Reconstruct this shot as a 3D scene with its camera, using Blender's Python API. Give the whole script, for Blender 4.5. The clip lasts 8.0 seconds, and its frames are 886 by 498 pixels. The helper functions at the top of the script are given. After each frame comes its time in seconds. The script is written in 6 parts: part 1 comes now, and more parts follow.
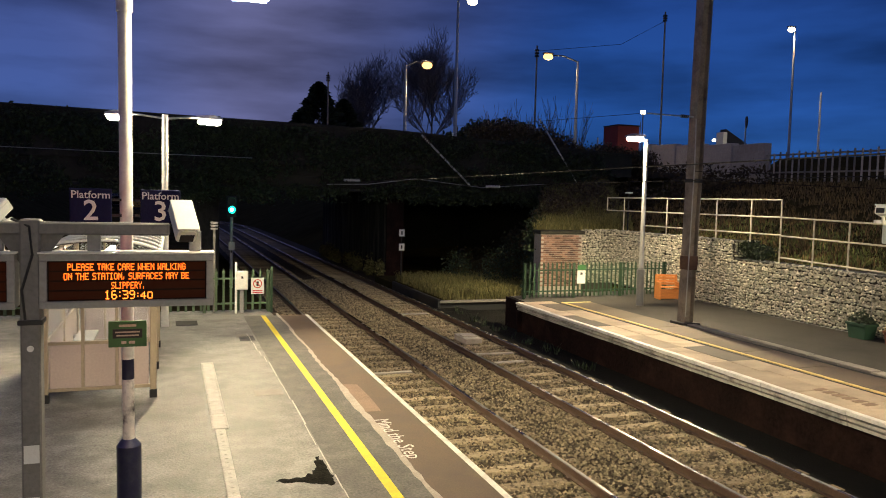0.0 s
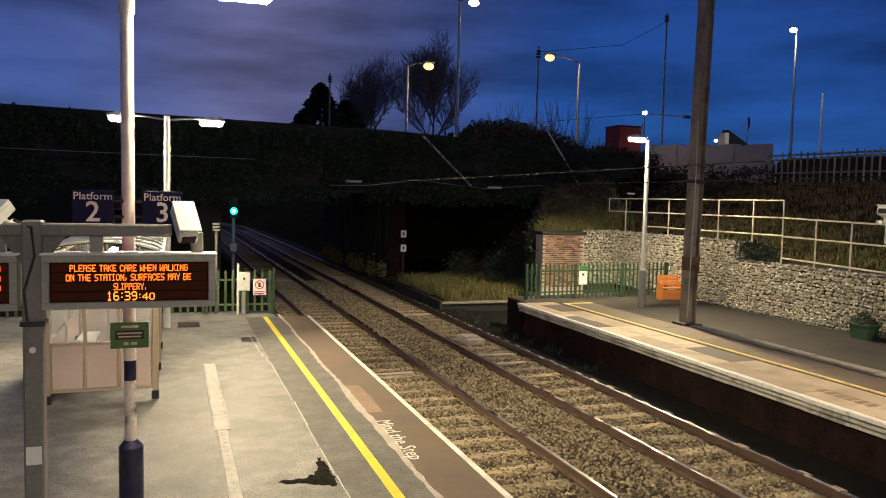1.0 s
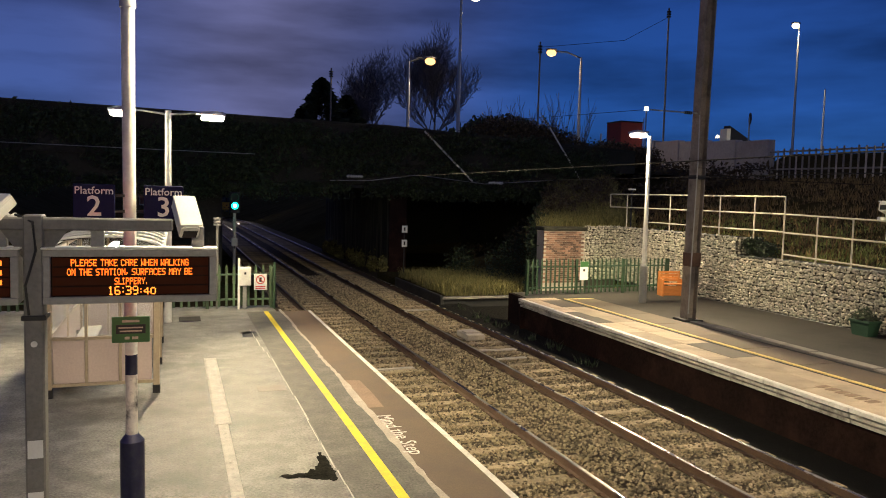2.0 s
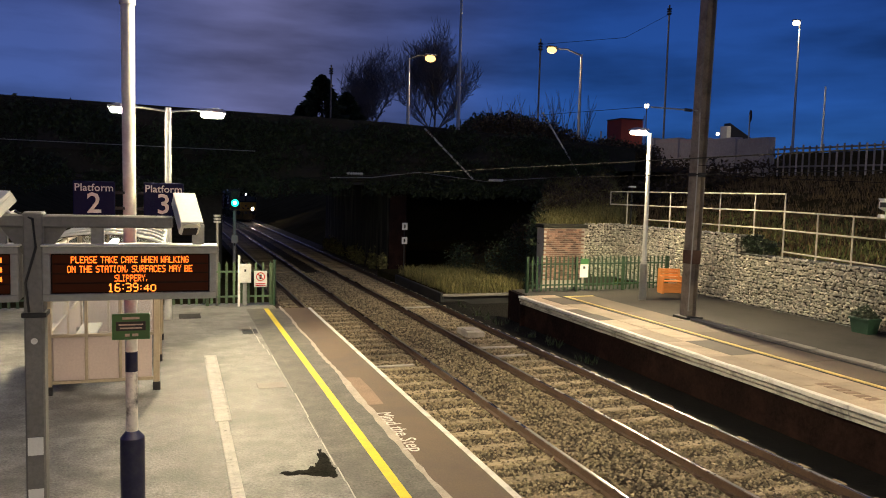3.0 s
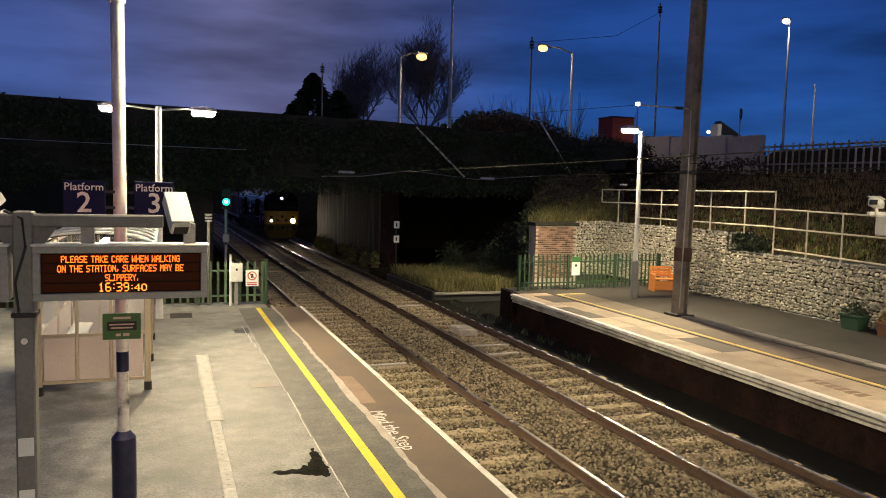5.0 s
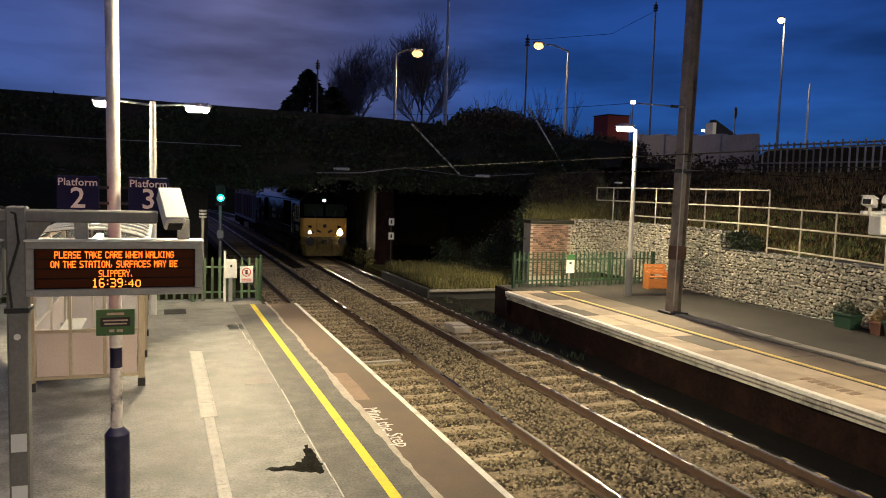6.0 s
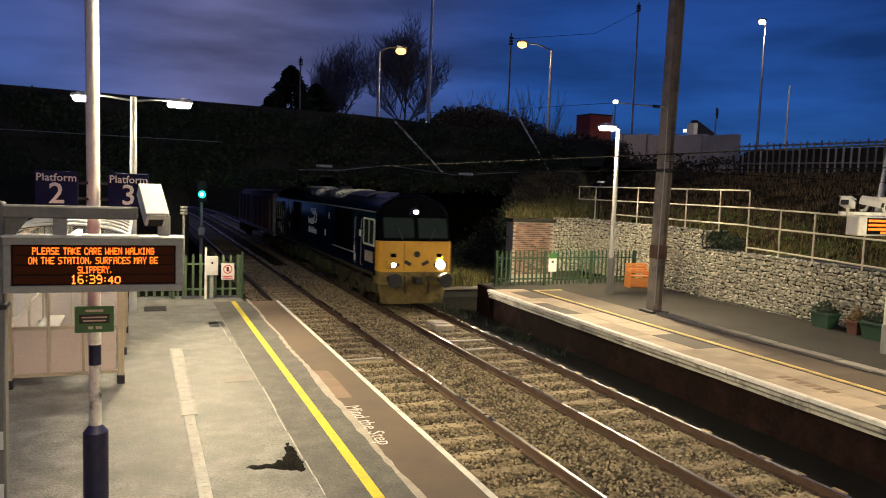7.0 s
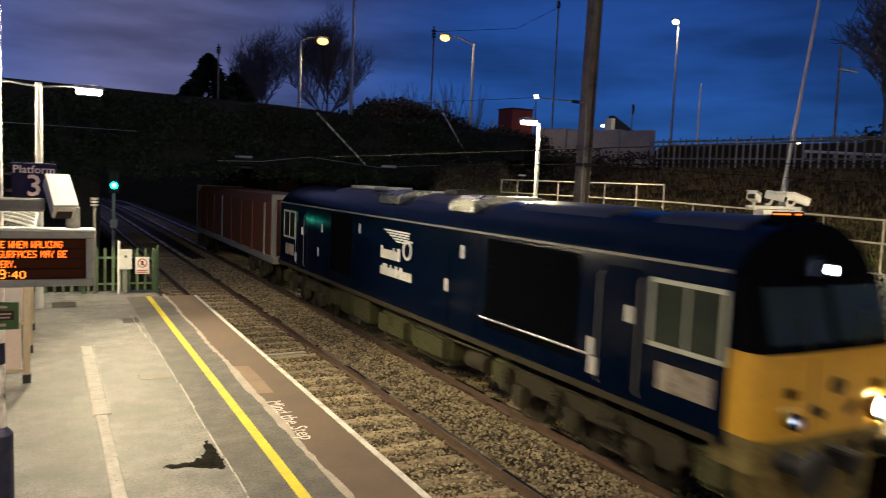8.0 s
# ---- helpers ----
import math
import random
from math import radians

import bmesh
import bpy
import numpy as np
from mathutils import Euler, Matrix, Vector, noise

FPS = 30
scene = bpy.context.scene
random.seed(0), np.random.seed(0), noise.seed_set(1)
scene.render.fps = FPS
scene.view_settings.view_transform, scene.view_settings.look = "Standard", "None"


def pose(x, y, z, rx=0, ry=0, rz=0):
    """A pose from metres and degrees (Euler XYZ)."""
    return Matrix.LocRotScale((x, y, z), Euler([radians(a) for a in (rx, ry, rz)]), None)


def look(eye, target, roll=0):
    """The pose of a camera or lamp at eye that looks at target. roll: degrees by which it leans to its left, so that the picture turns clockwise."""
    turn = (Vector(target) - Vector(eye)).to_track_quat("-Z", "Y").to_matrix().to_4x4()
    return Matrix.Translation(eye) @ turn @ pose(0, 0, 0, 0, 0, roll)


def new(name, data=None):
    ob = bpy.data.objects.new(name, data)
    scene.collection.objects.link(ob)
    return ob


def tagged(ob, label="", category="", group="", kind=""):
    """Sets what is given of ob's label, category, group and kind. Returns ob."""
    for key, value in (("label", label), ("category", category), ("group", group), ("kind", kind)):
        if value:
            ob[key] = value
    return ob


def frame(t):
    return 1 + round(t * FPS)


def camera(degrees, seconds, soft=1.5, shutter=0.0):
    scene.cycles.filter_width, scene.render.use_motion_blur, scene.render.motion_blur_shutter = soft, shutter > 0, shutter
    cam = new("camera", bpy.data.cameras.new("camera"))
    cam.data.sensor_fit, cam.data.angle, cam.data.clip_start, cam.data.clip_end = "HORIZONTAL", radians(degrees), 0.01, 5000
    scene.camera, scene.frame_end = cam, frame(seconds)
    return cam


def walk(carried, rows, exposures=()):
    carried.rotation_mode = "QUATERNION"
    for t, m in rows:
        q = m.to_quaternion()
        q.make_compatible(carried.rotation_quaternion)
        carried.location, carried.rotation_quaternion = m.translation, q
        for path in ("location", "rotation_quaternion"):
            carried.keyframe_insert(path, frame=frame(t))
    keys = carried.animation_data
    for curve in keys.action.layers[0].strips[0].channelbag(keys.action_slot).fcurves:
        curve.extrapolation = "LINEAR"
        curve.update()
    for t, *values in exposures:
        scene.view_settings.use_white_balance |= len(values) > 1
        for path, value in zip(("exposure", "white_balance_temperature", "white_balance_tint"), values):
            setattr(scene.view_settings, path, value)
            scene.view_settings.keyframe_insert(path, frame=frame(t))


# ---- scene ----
cam = camera(60.53, 8.0, soft=1.0, shutter=0.4)
EYE = (0.0, 0.0, 3.163)
TURNS = [(0, -19.64, -3.78, -1.40), (0.5, -19.57, -3.72, -1.34), (1, -19.51, -3.71, -1.34), (1.5, -19.44, -3.88, -1.44),
         (3, -19.42, -4.27, -1.52), (3.5, -19.57, -4.34, -1.58), (4, -19.76, -4.34, -1.53), (4.5, -19.91, -4.29, -1.38),
         (6, -20.41, -4.58, -1.66), (6.5, -20.80, -4.49, -1.75), (7, -21.69, -4.69, -2.06), (7.5, -23.50, -5.06, -2.48),
         (8, -27.47, -5.02, -2.42)]
walk(cam, [(t, pose(*EYE, 90 + p, r, y)) for t, y, p, r in TURNS], exposures=[(0, 0.0), (8, 0.0)])

# ---- sky ----
RAIL = -0.78            # rail head below the platform
TRACK_L, TRACK_R = 4.88, 8.09


def make_sky():
    w = bpy.data.worlds.new("dusk_sky")
    scene.world = w
    w.use_nodes = True
    nt = w.node_tree
    nt.nodes.clear()
    N = nt.nodes.new
    L = nt.links.new
    tc = N("ShaderNodeTexCoord")
    sep = N("ShaderNodeSeparateXYZ")
    L(tc.outputs["Generated"], sep.inputs[0])
    ramp = N("ShaderNodeValToRGB")
    e = ramp.color_ramp.elements
    e[0].position, e[0].color = 0.0, (0.012, 0.056, 0.180, 1)
    e[1].position, e[1].color = 0.6, (0.006, 0.016, 0.075, 1)
    m = e.new(0.12)
    m.color = (0.010, 0.046, 0.185, 1)
    m = e.new(0.26)
    m.color = (0.008, 0.030, 0.135, 1)
    L(sep.outputs["Z"], ramp.inputs[0])
    # purple-grey lamp glare painted into the sky, strongest up the line
    glow = N("ShaderNodeMapRange")
    glow.interpolation_type = "SMOOTHSTEP"
    glow.inputs[1].default_value, glow.inputs[2].default_value = 0.50, 0.02
    L(sep.outputs["X"], glow.inputs[0])
    fade = N("ShaderNodeMapRange")
    fade.interpolation_type = "SMOOTHSTEP"
    fade.inputs[1].default_value, fade.inputs[2].default_value = -0.16, 0.16
    fade.inputs[3].default_value, fade.inputs[4].default_value = 0.30, 1.0
    L(sep.outputs["X"], fade.inputs[0])
    both = N("ShaderNodeMath")
    both.operation = "MULTIPLY"
    L(glow.outputs[0], both.inputs[0])
    L(fade.outputs[0], both.inputs[1])
    mix = N("ShaderNodeMix")
    mix.data_type = "RGBA"
    L(both.outputs[0], mix.inputs[0])
    L(ramp.outputs[0], mix.inputs[6])
    mix.inputs[7].default_value = (0.082, 0.083, 0.168, 1)
    mp = N("ShaderNodeMapping")
    mp.inputs["Scale"].default_value = (2.2, 2.2, 11)
    L(tc.outputs["Generated"], mp.inputs[0])
    nz = N("ShaderNodeTexNoise")
    nz.inputs["Scale"].default_value, nz.inputs["Detail"].default_value = 1.5, 6
    L(mp.outputs[0], nz.inputs[0])
    cl = N("ShaderNodeMapRange")
    cl.inputs[1].default_value, cl.inputs[2].default_value = 0.38, 0.66
    cl.inputs[3].default_value, cl.inputs[4].default_value = 0.55, 1.25
    L(nz.outputs[0], cl.inputs[0])
    mul = N("ShaderNodeMix")
    mul.data_type, mul.blend_type = "RGBA", "MULTIPLY"
    mul.inputs[0].default_value = 1
    L(mix.outputs[2], mul.inputs[6])
    L(cl.outputs[0], mul.inputs[7])
    bg = N("ShaderNodeBackground")
    bg.inputs["Strength"].default_value = 1.52
    L(mul.outputs[2], bg.inputs[0])
    out = N("ShaderNodeOutputWorld")
    L(bg.outputs[0], out.inputs[0])


make_sky()


def lamp(name, at, aim, watts, colour, size=0.3, kind="AREA", spread=170):
    d = bpy.data.lights.new(name, kind)
    d.energy, d.color = watts, colour
    if kind == "AREA":
        d.shape, d.size, d.size_y, d.spread = "RECTANGLE", size, size * 0.6, radians(spread)
    else:
        d.shadow_soft_size = size
    if kind == "SPOT":
        d.spot_size, d.spot_blend = radians(spread), 0.5
    ob = new(name, d)
    ob.matrix_world = look(at, aim)
    return ob


WARM = (1.0, 0.83, 0.51)
SODIUM = (1.0, 0.74, 0.44)
# lantern places, then the power thrown straight down and the power thrown each way along the platform
HEADS = [((0.63, 7.2, 5.04), 130, 92), ((-1.13, 18.9, 4.90), 40, 220), ((0.84, 18.9, 4.90), 32, 285), ((-1.33, -4.0, 5.04), 40, 30),
         ((0.63, -4.0, 5.04), 165, 95), ((13.36, 20.07, 5.20), 310, 220), ((13.36, 5.2, 5.20), 270, 88), ((13.36, -8.0, 5.20), 150, 90)]
for (x, y, z), down, along in HEADS:
    lamp("platform_light", (x, y, z - 0.20), (x, y + 0.001, 0), down, WARM, 0.26, spread=176)
    for way in (-1, 1):
        lean = -0.12 if x > 5 else 0.48 * (1 if x > 0 else -1)
        beyond = way > 0 and y > 10
        power = along * (1.0 if not beyond else 0.18 if x < 5 else 0.95)
        lamp("platform_light", (x, y + way * 0.04, z - 0.21), (x + lean, y + way * 1.0, z - (1.45 if beyond else 0.78 if y > 10 and x < 5 else 1.05)), power, WARM, 0.26, spread=80 if beyond else 88)
    if x > 5:
        lamp("platform_light", (x + 0.04, y, z - 0.20), (x + 1.0, y, z - 0.62), 115 if y > 10 else 48, WARM, 0.26, spread=110)
# street lamps: post foot, head, power
STREET = [((13.75, 46.0, 5.0), (15.14, 46.0, 11.55), 1900, SODIUM), ((25.85, 46.0, 5.0), (23.6, 46.0, 12.8), 450, SODIUM),
          ((16.0, 43.0, 5.0), (17.14, 43.6, 15.15), 800, WARM), ((48.6, 50.5, 4.4), (48.23, 50.5, 17.85), 2600, WARM),
          ((38.5, 17.5, 4.4), (37.5, 17.5, 13.0), 320, WARM)]
for foot, head, watts, colour in STREET:
    lamp("street_light", (head[0], head[1], head[2] - 0.36), (head[0], head[1] + 0.01, 0), watts, colour, 0.15, "POINT" if watts < 700 else "SPOT", 132)
lamp("signal_light", (2.56, 35.05, 2.44), (2.56, 30, 2.4), 9, (0.02, 1.0, 0.62), 0.12, "POINT")


# ---- materials ----
def mat(name, col, rough=0.75, metal=0.0, var=0.3, scale=1.2, fine=40.0, bump=0.25, dist=0.01, stain=None, stain_amt=0.5,
        stain_scale=2.0, rnd=0.0, island=0.0, spec=0.5, stretch=(1, 1, 1), rough_var=0.15):
    m = bpy.data.materials.new(name)
    m.use_nodes = True
    nt = m.node_tree
    N, L = nt.nodes.new, nt.links.new
    bsdf = nt.nodes["Principled BSDF"]
    bsdf.inputs["Metallic"].default_value = metal
    bsdf.inputs["Specular IOR Level"].default_value = spec
    tc = N("ShaderNodeTexCoord")
    mp = N("ShaderNodeMapping")
    mp.inputs["Scale"].default_value = stretch
    L(tc.outputs["Object"], mp.inputs[0])

    def noise_at(s, detail):
        n = N("ShaderNodeTexNoise")
        n.inputs["Scale"].default_value, n.inputs["Detail"].default_value = s, detail
        n.inputs["Roughness"].default_value = 0.6
        L(mp.outputs[0], n.inputs[0])
        return n.outputs[0]

    a, b = noise_at(scale, 4), noise_at(fine, 3)
    add = N("ShaderNodeMath")
    add.operation = "ADD"
    L(a, add.inputs[0])
    L(b, add.inputs[1])
    rng = N("ShaderNodeMapRange")
    rng.inputs[1].default_value, rng.inputs[2].default_value = 0.65, 1.35
    rng.inputs[3].default_value, rng.inputs[4].default_value = 1 - var, 1 + var
    L(add.outputs[0], rng.inputs[0])
    val = rng.outputs[0]
    for amount, node, sock in ((rnd, "ShaderNodeObjectInfo", "Random"), (island, "ShaderNodeNewGeometry", "Random Per Island")):
        if amount:
            src = N(node)
            r2 = N("ShaderNodeMapRange")
            r2.inputs[3].default_value, r2.inputs[4].default_value = 1 - amount, 1 + amount
            L(src.outputs[sock], r2.inputs[0])
            mu = N("ShaderNodeMath")
            mu.operation = "MULTIPLY"
            L(val, mu.inputs[0])
            L(r2.outputs[0], mu.inputs[1])
            val = mu.outputs[0]
    base = N("ShaderNodeMix")
    base.data_type, base.blend_type = "RGBA", "MULTIPLY"
    base.inputs[0].default_value = 1
    base.inputs[6].default_value = (*col, 1)
    L(val, base.inputs[7])
    colour = base.outputs[2]
    if stain:
        s = noise_at(stain_scale, 6)
        sr = N("ShaderNodeMapRange")
        sr.inputs[1].default_value, sr.inputs[2].default_value = 0.48, 0.68
        sr.inputs[4].default_value = stain_amt
        L(s, sr.inputs[0])
        mx = N("ShaderNodeMix")
        mx.data_type = "RGBA"
        L(sr.outputs[0], mx.inputs[0])
        L(colour, mx.inputs[6])
        mx.inputs[7].default_value = (*stain, 1)
        colour = mx.outputs[2]
    L(colour, bsdf.inputs["Base Color"])
    rr = N("ShaderNodeMapRange")
    rr.inputs[3].default_value, rr.inputs[4].default_value = max(0.03, rough - rough_var), min(1, rough + rough_var)
    L(a, rr.inputs[0])
    L(rr.outputs[0], bsdf.inputs["Roughness"])
    if bump:
        bp = N("ShaderNodeBump")
        bp.inputs["Strength"].default_value, bp.inputs["Distance"].default_value = bump, dist
        L(add.outputs[0], bp.inputs["Height"])
        L(bp.outputs[0], bsdf.inputs["Normal"])
    return m


def glow_mat(name, col, strength):
    m = bpy.data.materials.new(name)
    m.use_nodes = True
    b = m.node_tree.nodes["Principled BSDF"]
    b.inputs["Base Color"].default_value = (0.01, 0.01, 0.01, 1)
    b.inputs["Specular IOR Level"].default_value, b.inputs["Roughness"].default_value = 0.0, 1.0
    b.inputs["Emission Color"].default_value = (*col, 1)
    b.inputs["Emission Strength"].default_value = strength
    return m


def glass_mat(name, col, rough=0.05):
    m = bpy.data.materials.new(name)
    m.use_nodes = True
    b = m.node_tree.nodes["Principled BSDF"]
    b.inputs["Base Color"].default_value = (*col, 1)
    b.inputs["Roughness"].default_value = rough
    b.inputs["Transmission Weight"].default_value = 0.9
    b.inputs["IOR"].default_value = 1.45
    return m


ASPHALT = mat("worn_asphalt", (0.205, 0.198, 0.178), 0.62, var=0.75, scale=3.2, fine=32, bump=0.7, dist=0.01,
              stain=(0.085, 0.08, 0.07), stain_amt=0.8, stain_scale=1.1, rough_var=0.25)
ASPHALT_DARK = mat("dark_asphalt", (0.048, 0.043, 0.037), 0.85, var=0.3, scale=0.9, fine=60, bump=0.35, dist=0.006,
                   stain=(0.028, 0.025, 0.022), stain_amt=0.7, stain_scale=0.8, spec=0.3)
ASPHALT_MID = mat("newer_asphalt", (0.120, 0.112, 0.097), 0.7, var=0.65, scale=3.5, fine=34, bump=0.5, dist=0.007,
                  stain=(0.07, 0.067, 0.06), stain_amt=0.6, stain_scale=1.5)
PATCH_BROWN = mat("pale_brown_patch", (0.25, 0.175, 0.12), 0.85, var=0.3, scale=3, fine=50)
BROWN_STRIP = mat("brown_coping", (0.135, 0.094, 0.060), 0.75, var=0.25, scale=0.8, fine=70, bump=0.2, dist=0.004,
                  stain=(0.10, 0.075, 0.06), stain_amt=0.6, stain_scale=0.9)
PALE_REPAIR = mat("pale_mortar", (0.42, 0.37, 0.31), 0.85, var=0.3, scale=3, fine=50, bump=0.3, dist=0.004)
WHITE_LINE = mat("white_line_paint", (0.72, 0.70, 0.64), 0.6, var=0.2, scale=2.5, fine=40, stain=(0.3, 0.27, 0.23), stain_amt=0.6, stain_scale=3)
YELLOW_LINE = mat("yellow_line_paint", (0.78, 0.62, 0.03), 0.55, var=0.18, scale=2.5, fine=40, stain=(0.4, 0.33, 0.1), stain_amt=0.45, stain_scale=4)
FLAG = mat("paving_flag", (0.44, 0.345, 0.25), 0.8, var=0.25, scale=1.5, fine=50, bump=0.3, dist=0.004, rnd=0.22,
           stain=(0.2, 0.16, 0.12), stain_amt=0.5, stain_scale=1.6)
BRICK = mat("old_red_brick", (0.20, 0.115, 0.085), 0.9, var=0.35, scale=2, fine=60, rnd=0.7, stain=(0.10, 0.085, 0.07), stain_amt=0.6)
BRICK_WALL = mat("near_black_brick", (0.014, 0.007, 0.006), 0.95, var=0.7, scale=1.2, fine=14, bump=0.6, dist=0.02, spec=0.1,
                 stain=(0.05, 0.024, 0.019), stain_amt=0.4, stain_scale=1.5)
MORTAR = mat("mortar", (0.38, 0.34, 0.29), 0.95)
BALLAST = mat("ballast_bed", (0.085, 0.066, 0.045), 0.95, spec=0.1, var=0.6, scale=3, fine=22, bump=1.0, dist=0.04)
STONES = mat("ballast_stone", (0.26, 0.207, 0.128), 0.9, var=0.25, scale=6, fine=40, island=0.70, bump=0.3)
SLEEPER = mat("weathered_sleeper", (0.34, 0.265, 0.16), 0.85, var=0.4, scale=5, fine=30, rnd=0.3, stretch=(1, 6, 1),
              stain=(0.08, 0.06, 0.045), stain_amt=0.6, stain_scale=3)
RUST = mat("rusty_rail", (0.095, 0.055, 0.035), 0.8, 0.2, var=0.4, scale=3, fine=40)
DULL_HEAD = mat("dull_rail_head", (0.26, 0.20, 0.15), 0.36, 0.8, var=0.4, scale=0.6, fine=12, bump=0.05)
SEMI_HEAD = mat("half_bright_rail_head", (0.42, 0.37, 0.32), 0.28, 1.0, var=0.25, scale=0.8, fine=14, bump=0.05)
POLISHED = mat("polished_rail_head", (0.70, 0.68, 0.64), 0.24, 1.0, var=0.1, scale=2, fine=20, bump=0.05)
GABION = mat("gabion_stone", (0.42, 0.39, 0.32), 0.9, var=0.3, scale=8, fine=50, rnd=0.45, island=0.45, bump=0.4,
             stain=(0.16, 0.14, 0.10), stain_amt=0.4, stain_scale=5)
# Dark fill behind the stones; the shade of the gaps is in its colour.
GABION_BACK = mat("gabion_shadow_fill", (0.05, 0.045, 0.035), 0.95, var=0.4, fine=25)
WIRE = mat("galvanised_wire", (0.30, 0.30, 0.29), 0.5, 0.8)
SOIL = mat("grassy_soil", (0.050, 0.042, 0.018), 0.97, spec=0.0, var=0.55, scale=0.35, fine=9, bump=0.9, dist=0.06,
           stain=(0.06, 0.042, 0.02), stain_amt=0.8, stain_scale=0.5)
GRASS = mat("dry_grass", (0.17, 0.155, 0.055), 0.9, var=0.3, scale=0.6, fine=10, island=0.5, bump=0)
GRASS_BROWN = mat("dead_brown_grass", (0.185, 0.125, 0.05), 0.9, var=0.3, scale=0.5, fine=10, island=0.5, bump=0)
LEAF = mat("dark_evergreen", (0.028, 0.042, 0.016), 0.8, var=0.4, scale=1, fine=10, island=0.5, bump=0)
IVY = mat("ivy_leaf", (0.024, 0.038, 0.014), 0.7, var=0.4, scale=1, fine=10, island=0.5, bump=0)
BARK = mat("bare_bark", (0.15, 0.14, 0.145), 0.95, var=0.3, scale=2, fine=20)
STEEL_WHITE = mat("white_painted_steel", (0.72, 0.71, 0.67), 0.42, var=0.12, scale=3, fine=30, stain=(0.45, 0.40, 0.33), stain_amt=0.4, stain_scale=5)
STEEL_GREY = mat("grey_painted_steel", (0.28, 0.275, 0.265), 0.5, 0.1, var=0.2, scale=2, fine=30, stain=(0.18, 0.15, 0.12), stain_amt=0.4, stain_scale=4)
GANTRY_GREY = mat("dull_gantry_steel", (0.17, 0.163, 0.155), 0.55, 0.1, var=0.25, scale=2, fine=30, stain=(0.10, 0.085, 0.07), stain_amt=0.5, stain_scale=4)
MAST_GREY = mat("weathered_mast_steel", (0.26, 0.225, 0.185), 0.7, 0.2, var=0.35, scale=1.5, fine=30, stain=(0.07, 0.05, 0.04), stain_amt=0.7, stain_scale=2)
GALV = mat("galvanised_steel", (0.42, 0.42, 0.41), 0.45, 0.6, var=0.2, scale=4, fine=30)
GREEN_STEEL = mat("green_painted_steel", (0.022, 0.055, 0.026), 0.5, var=0.25, scale=2, fine=25, rnd=0.2, stain=(0.07, 0.085, 0.06), stain_amt=0.4, stain_scale=5)
# Paler copy of the green steel: lamplight on the pales put into colour.
LIT_GREEN = mat("lit_green_steel", (0.075, 0.12, 0.06), 0.55, var=0.3, scale=2, fine=25, rnd=0.3, stain=(0.15, 0.16, 0.12), stain_amt=0.5, stain_scale=5)
CREAM_STEEL = mat("cream_painted_steel", (0.62, 0.57, 0.43), 0.5, var=0.18, scale=3, fine=30, stain=(0.3, 0.2, 0.12), stain_amt=0.4, stain_scale=5)
NAVY = mat("navy_enamel", (0.006, 0.008, 0.045), 0.7, var=0.15, scale=4, fine=40, spec=0.15)
NAVY_PAINT = mat("navy_column_paint", (0.007, 0.008, 0.042), 0.45, var=0.25, scale=4, fine=40, stain=(0.05, 0.05, 0.06), stain_amt=0.4, stain_scale=8)
PANEL_PINK = mat("pale_pink_panel", (0.50, 0.40, 0.36), 0.55, var=0.1, scale=1.5, fine=30)
TAN_FRAME = mat("tan_shelter_frame", (0.42, 0.34, 0.24), 0.45, 0.2, var=0.15, scale=3, fine=30)
WOOD_ORANGE = mat("orange_stained_wood", (0.55, 0.20, 0.05), 0.6, var=0.3, scale=3, fine=25, stretch=(1, 8, 8), rnd=0.15)
CONCRETE = mat("grey_concrete", (0.26, 0.24, 0.21), 0.88, var=0.25, scale=1.5, fine=40, stain=(0.12, 0.10, 0.085), stain_amt=0.6, stain_scale=1.5, rnd=0.15)
BLACK = mat("black_matt", (0.012, 0.012, 0.013), 0.6, var=0.3)
PLASTIC_WHITE = mat("white_plastic", (0.74, 0.72, 0.66), 0.4, var=0.08, scale=4, fine=40, bump=0.04)
GREEN_SIGN = mat("green_sign_face", (0.035, 0.12, 0.035), 0.45, var=0.1)
SIGN_WHITE = mat("sign_white", (0.72, 0.72, 0.70), 0.5, var=0.05)
SIGN_RED = mat("sign_red", (0.55, 0.04, 0.03), 0.5, var=0.05)
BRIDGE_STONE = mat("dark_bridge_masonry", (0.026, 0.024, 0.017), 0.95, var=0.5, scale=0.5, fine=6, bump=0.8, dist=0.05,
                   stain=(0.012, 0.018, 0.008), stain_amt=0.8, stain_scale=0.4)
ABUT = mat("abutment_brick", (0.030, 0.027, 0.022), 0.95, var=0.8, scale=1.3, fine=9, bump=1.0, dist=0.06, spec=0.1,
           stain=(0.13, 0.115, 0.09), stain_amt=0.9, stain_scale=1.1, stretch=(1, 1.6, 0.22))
LOCO_BLUE = mat("dark_blue_loco_paint", (0.0011, 0.0042, 0.0155), 0.15, rough_var=0.05, spec=0.09, var=0.15, scale=2, fine=20, stain=(0.005, 0.008, 0.018), stain_amt=0.5, stain_scale=1.2, bump=0.06)
LOCO_DARK = mat("dark_grille_paint", (0.003, 0.0035, 0.005), 0.8, spec=0.0, var=0.3, scale=2, fine=30)
LOCO_YELLOW = mat("warning_yellow", (0.55, 0.30, 0.03), 0.4, var=0.12, scale=3, fine=30, stain=(0.32, 0.17, 0.03), stain_amt=0.35, stain_scale=4)
LOCO_GRIME = mat("grimy_underframe", (0.042, 0.035, 0.022), 0.9, spec=0.15, var=0.45, scale=3, fine=25, stain=(0.03, 0.025, 0.02), stain_amt=0.6, stain_scale=3)
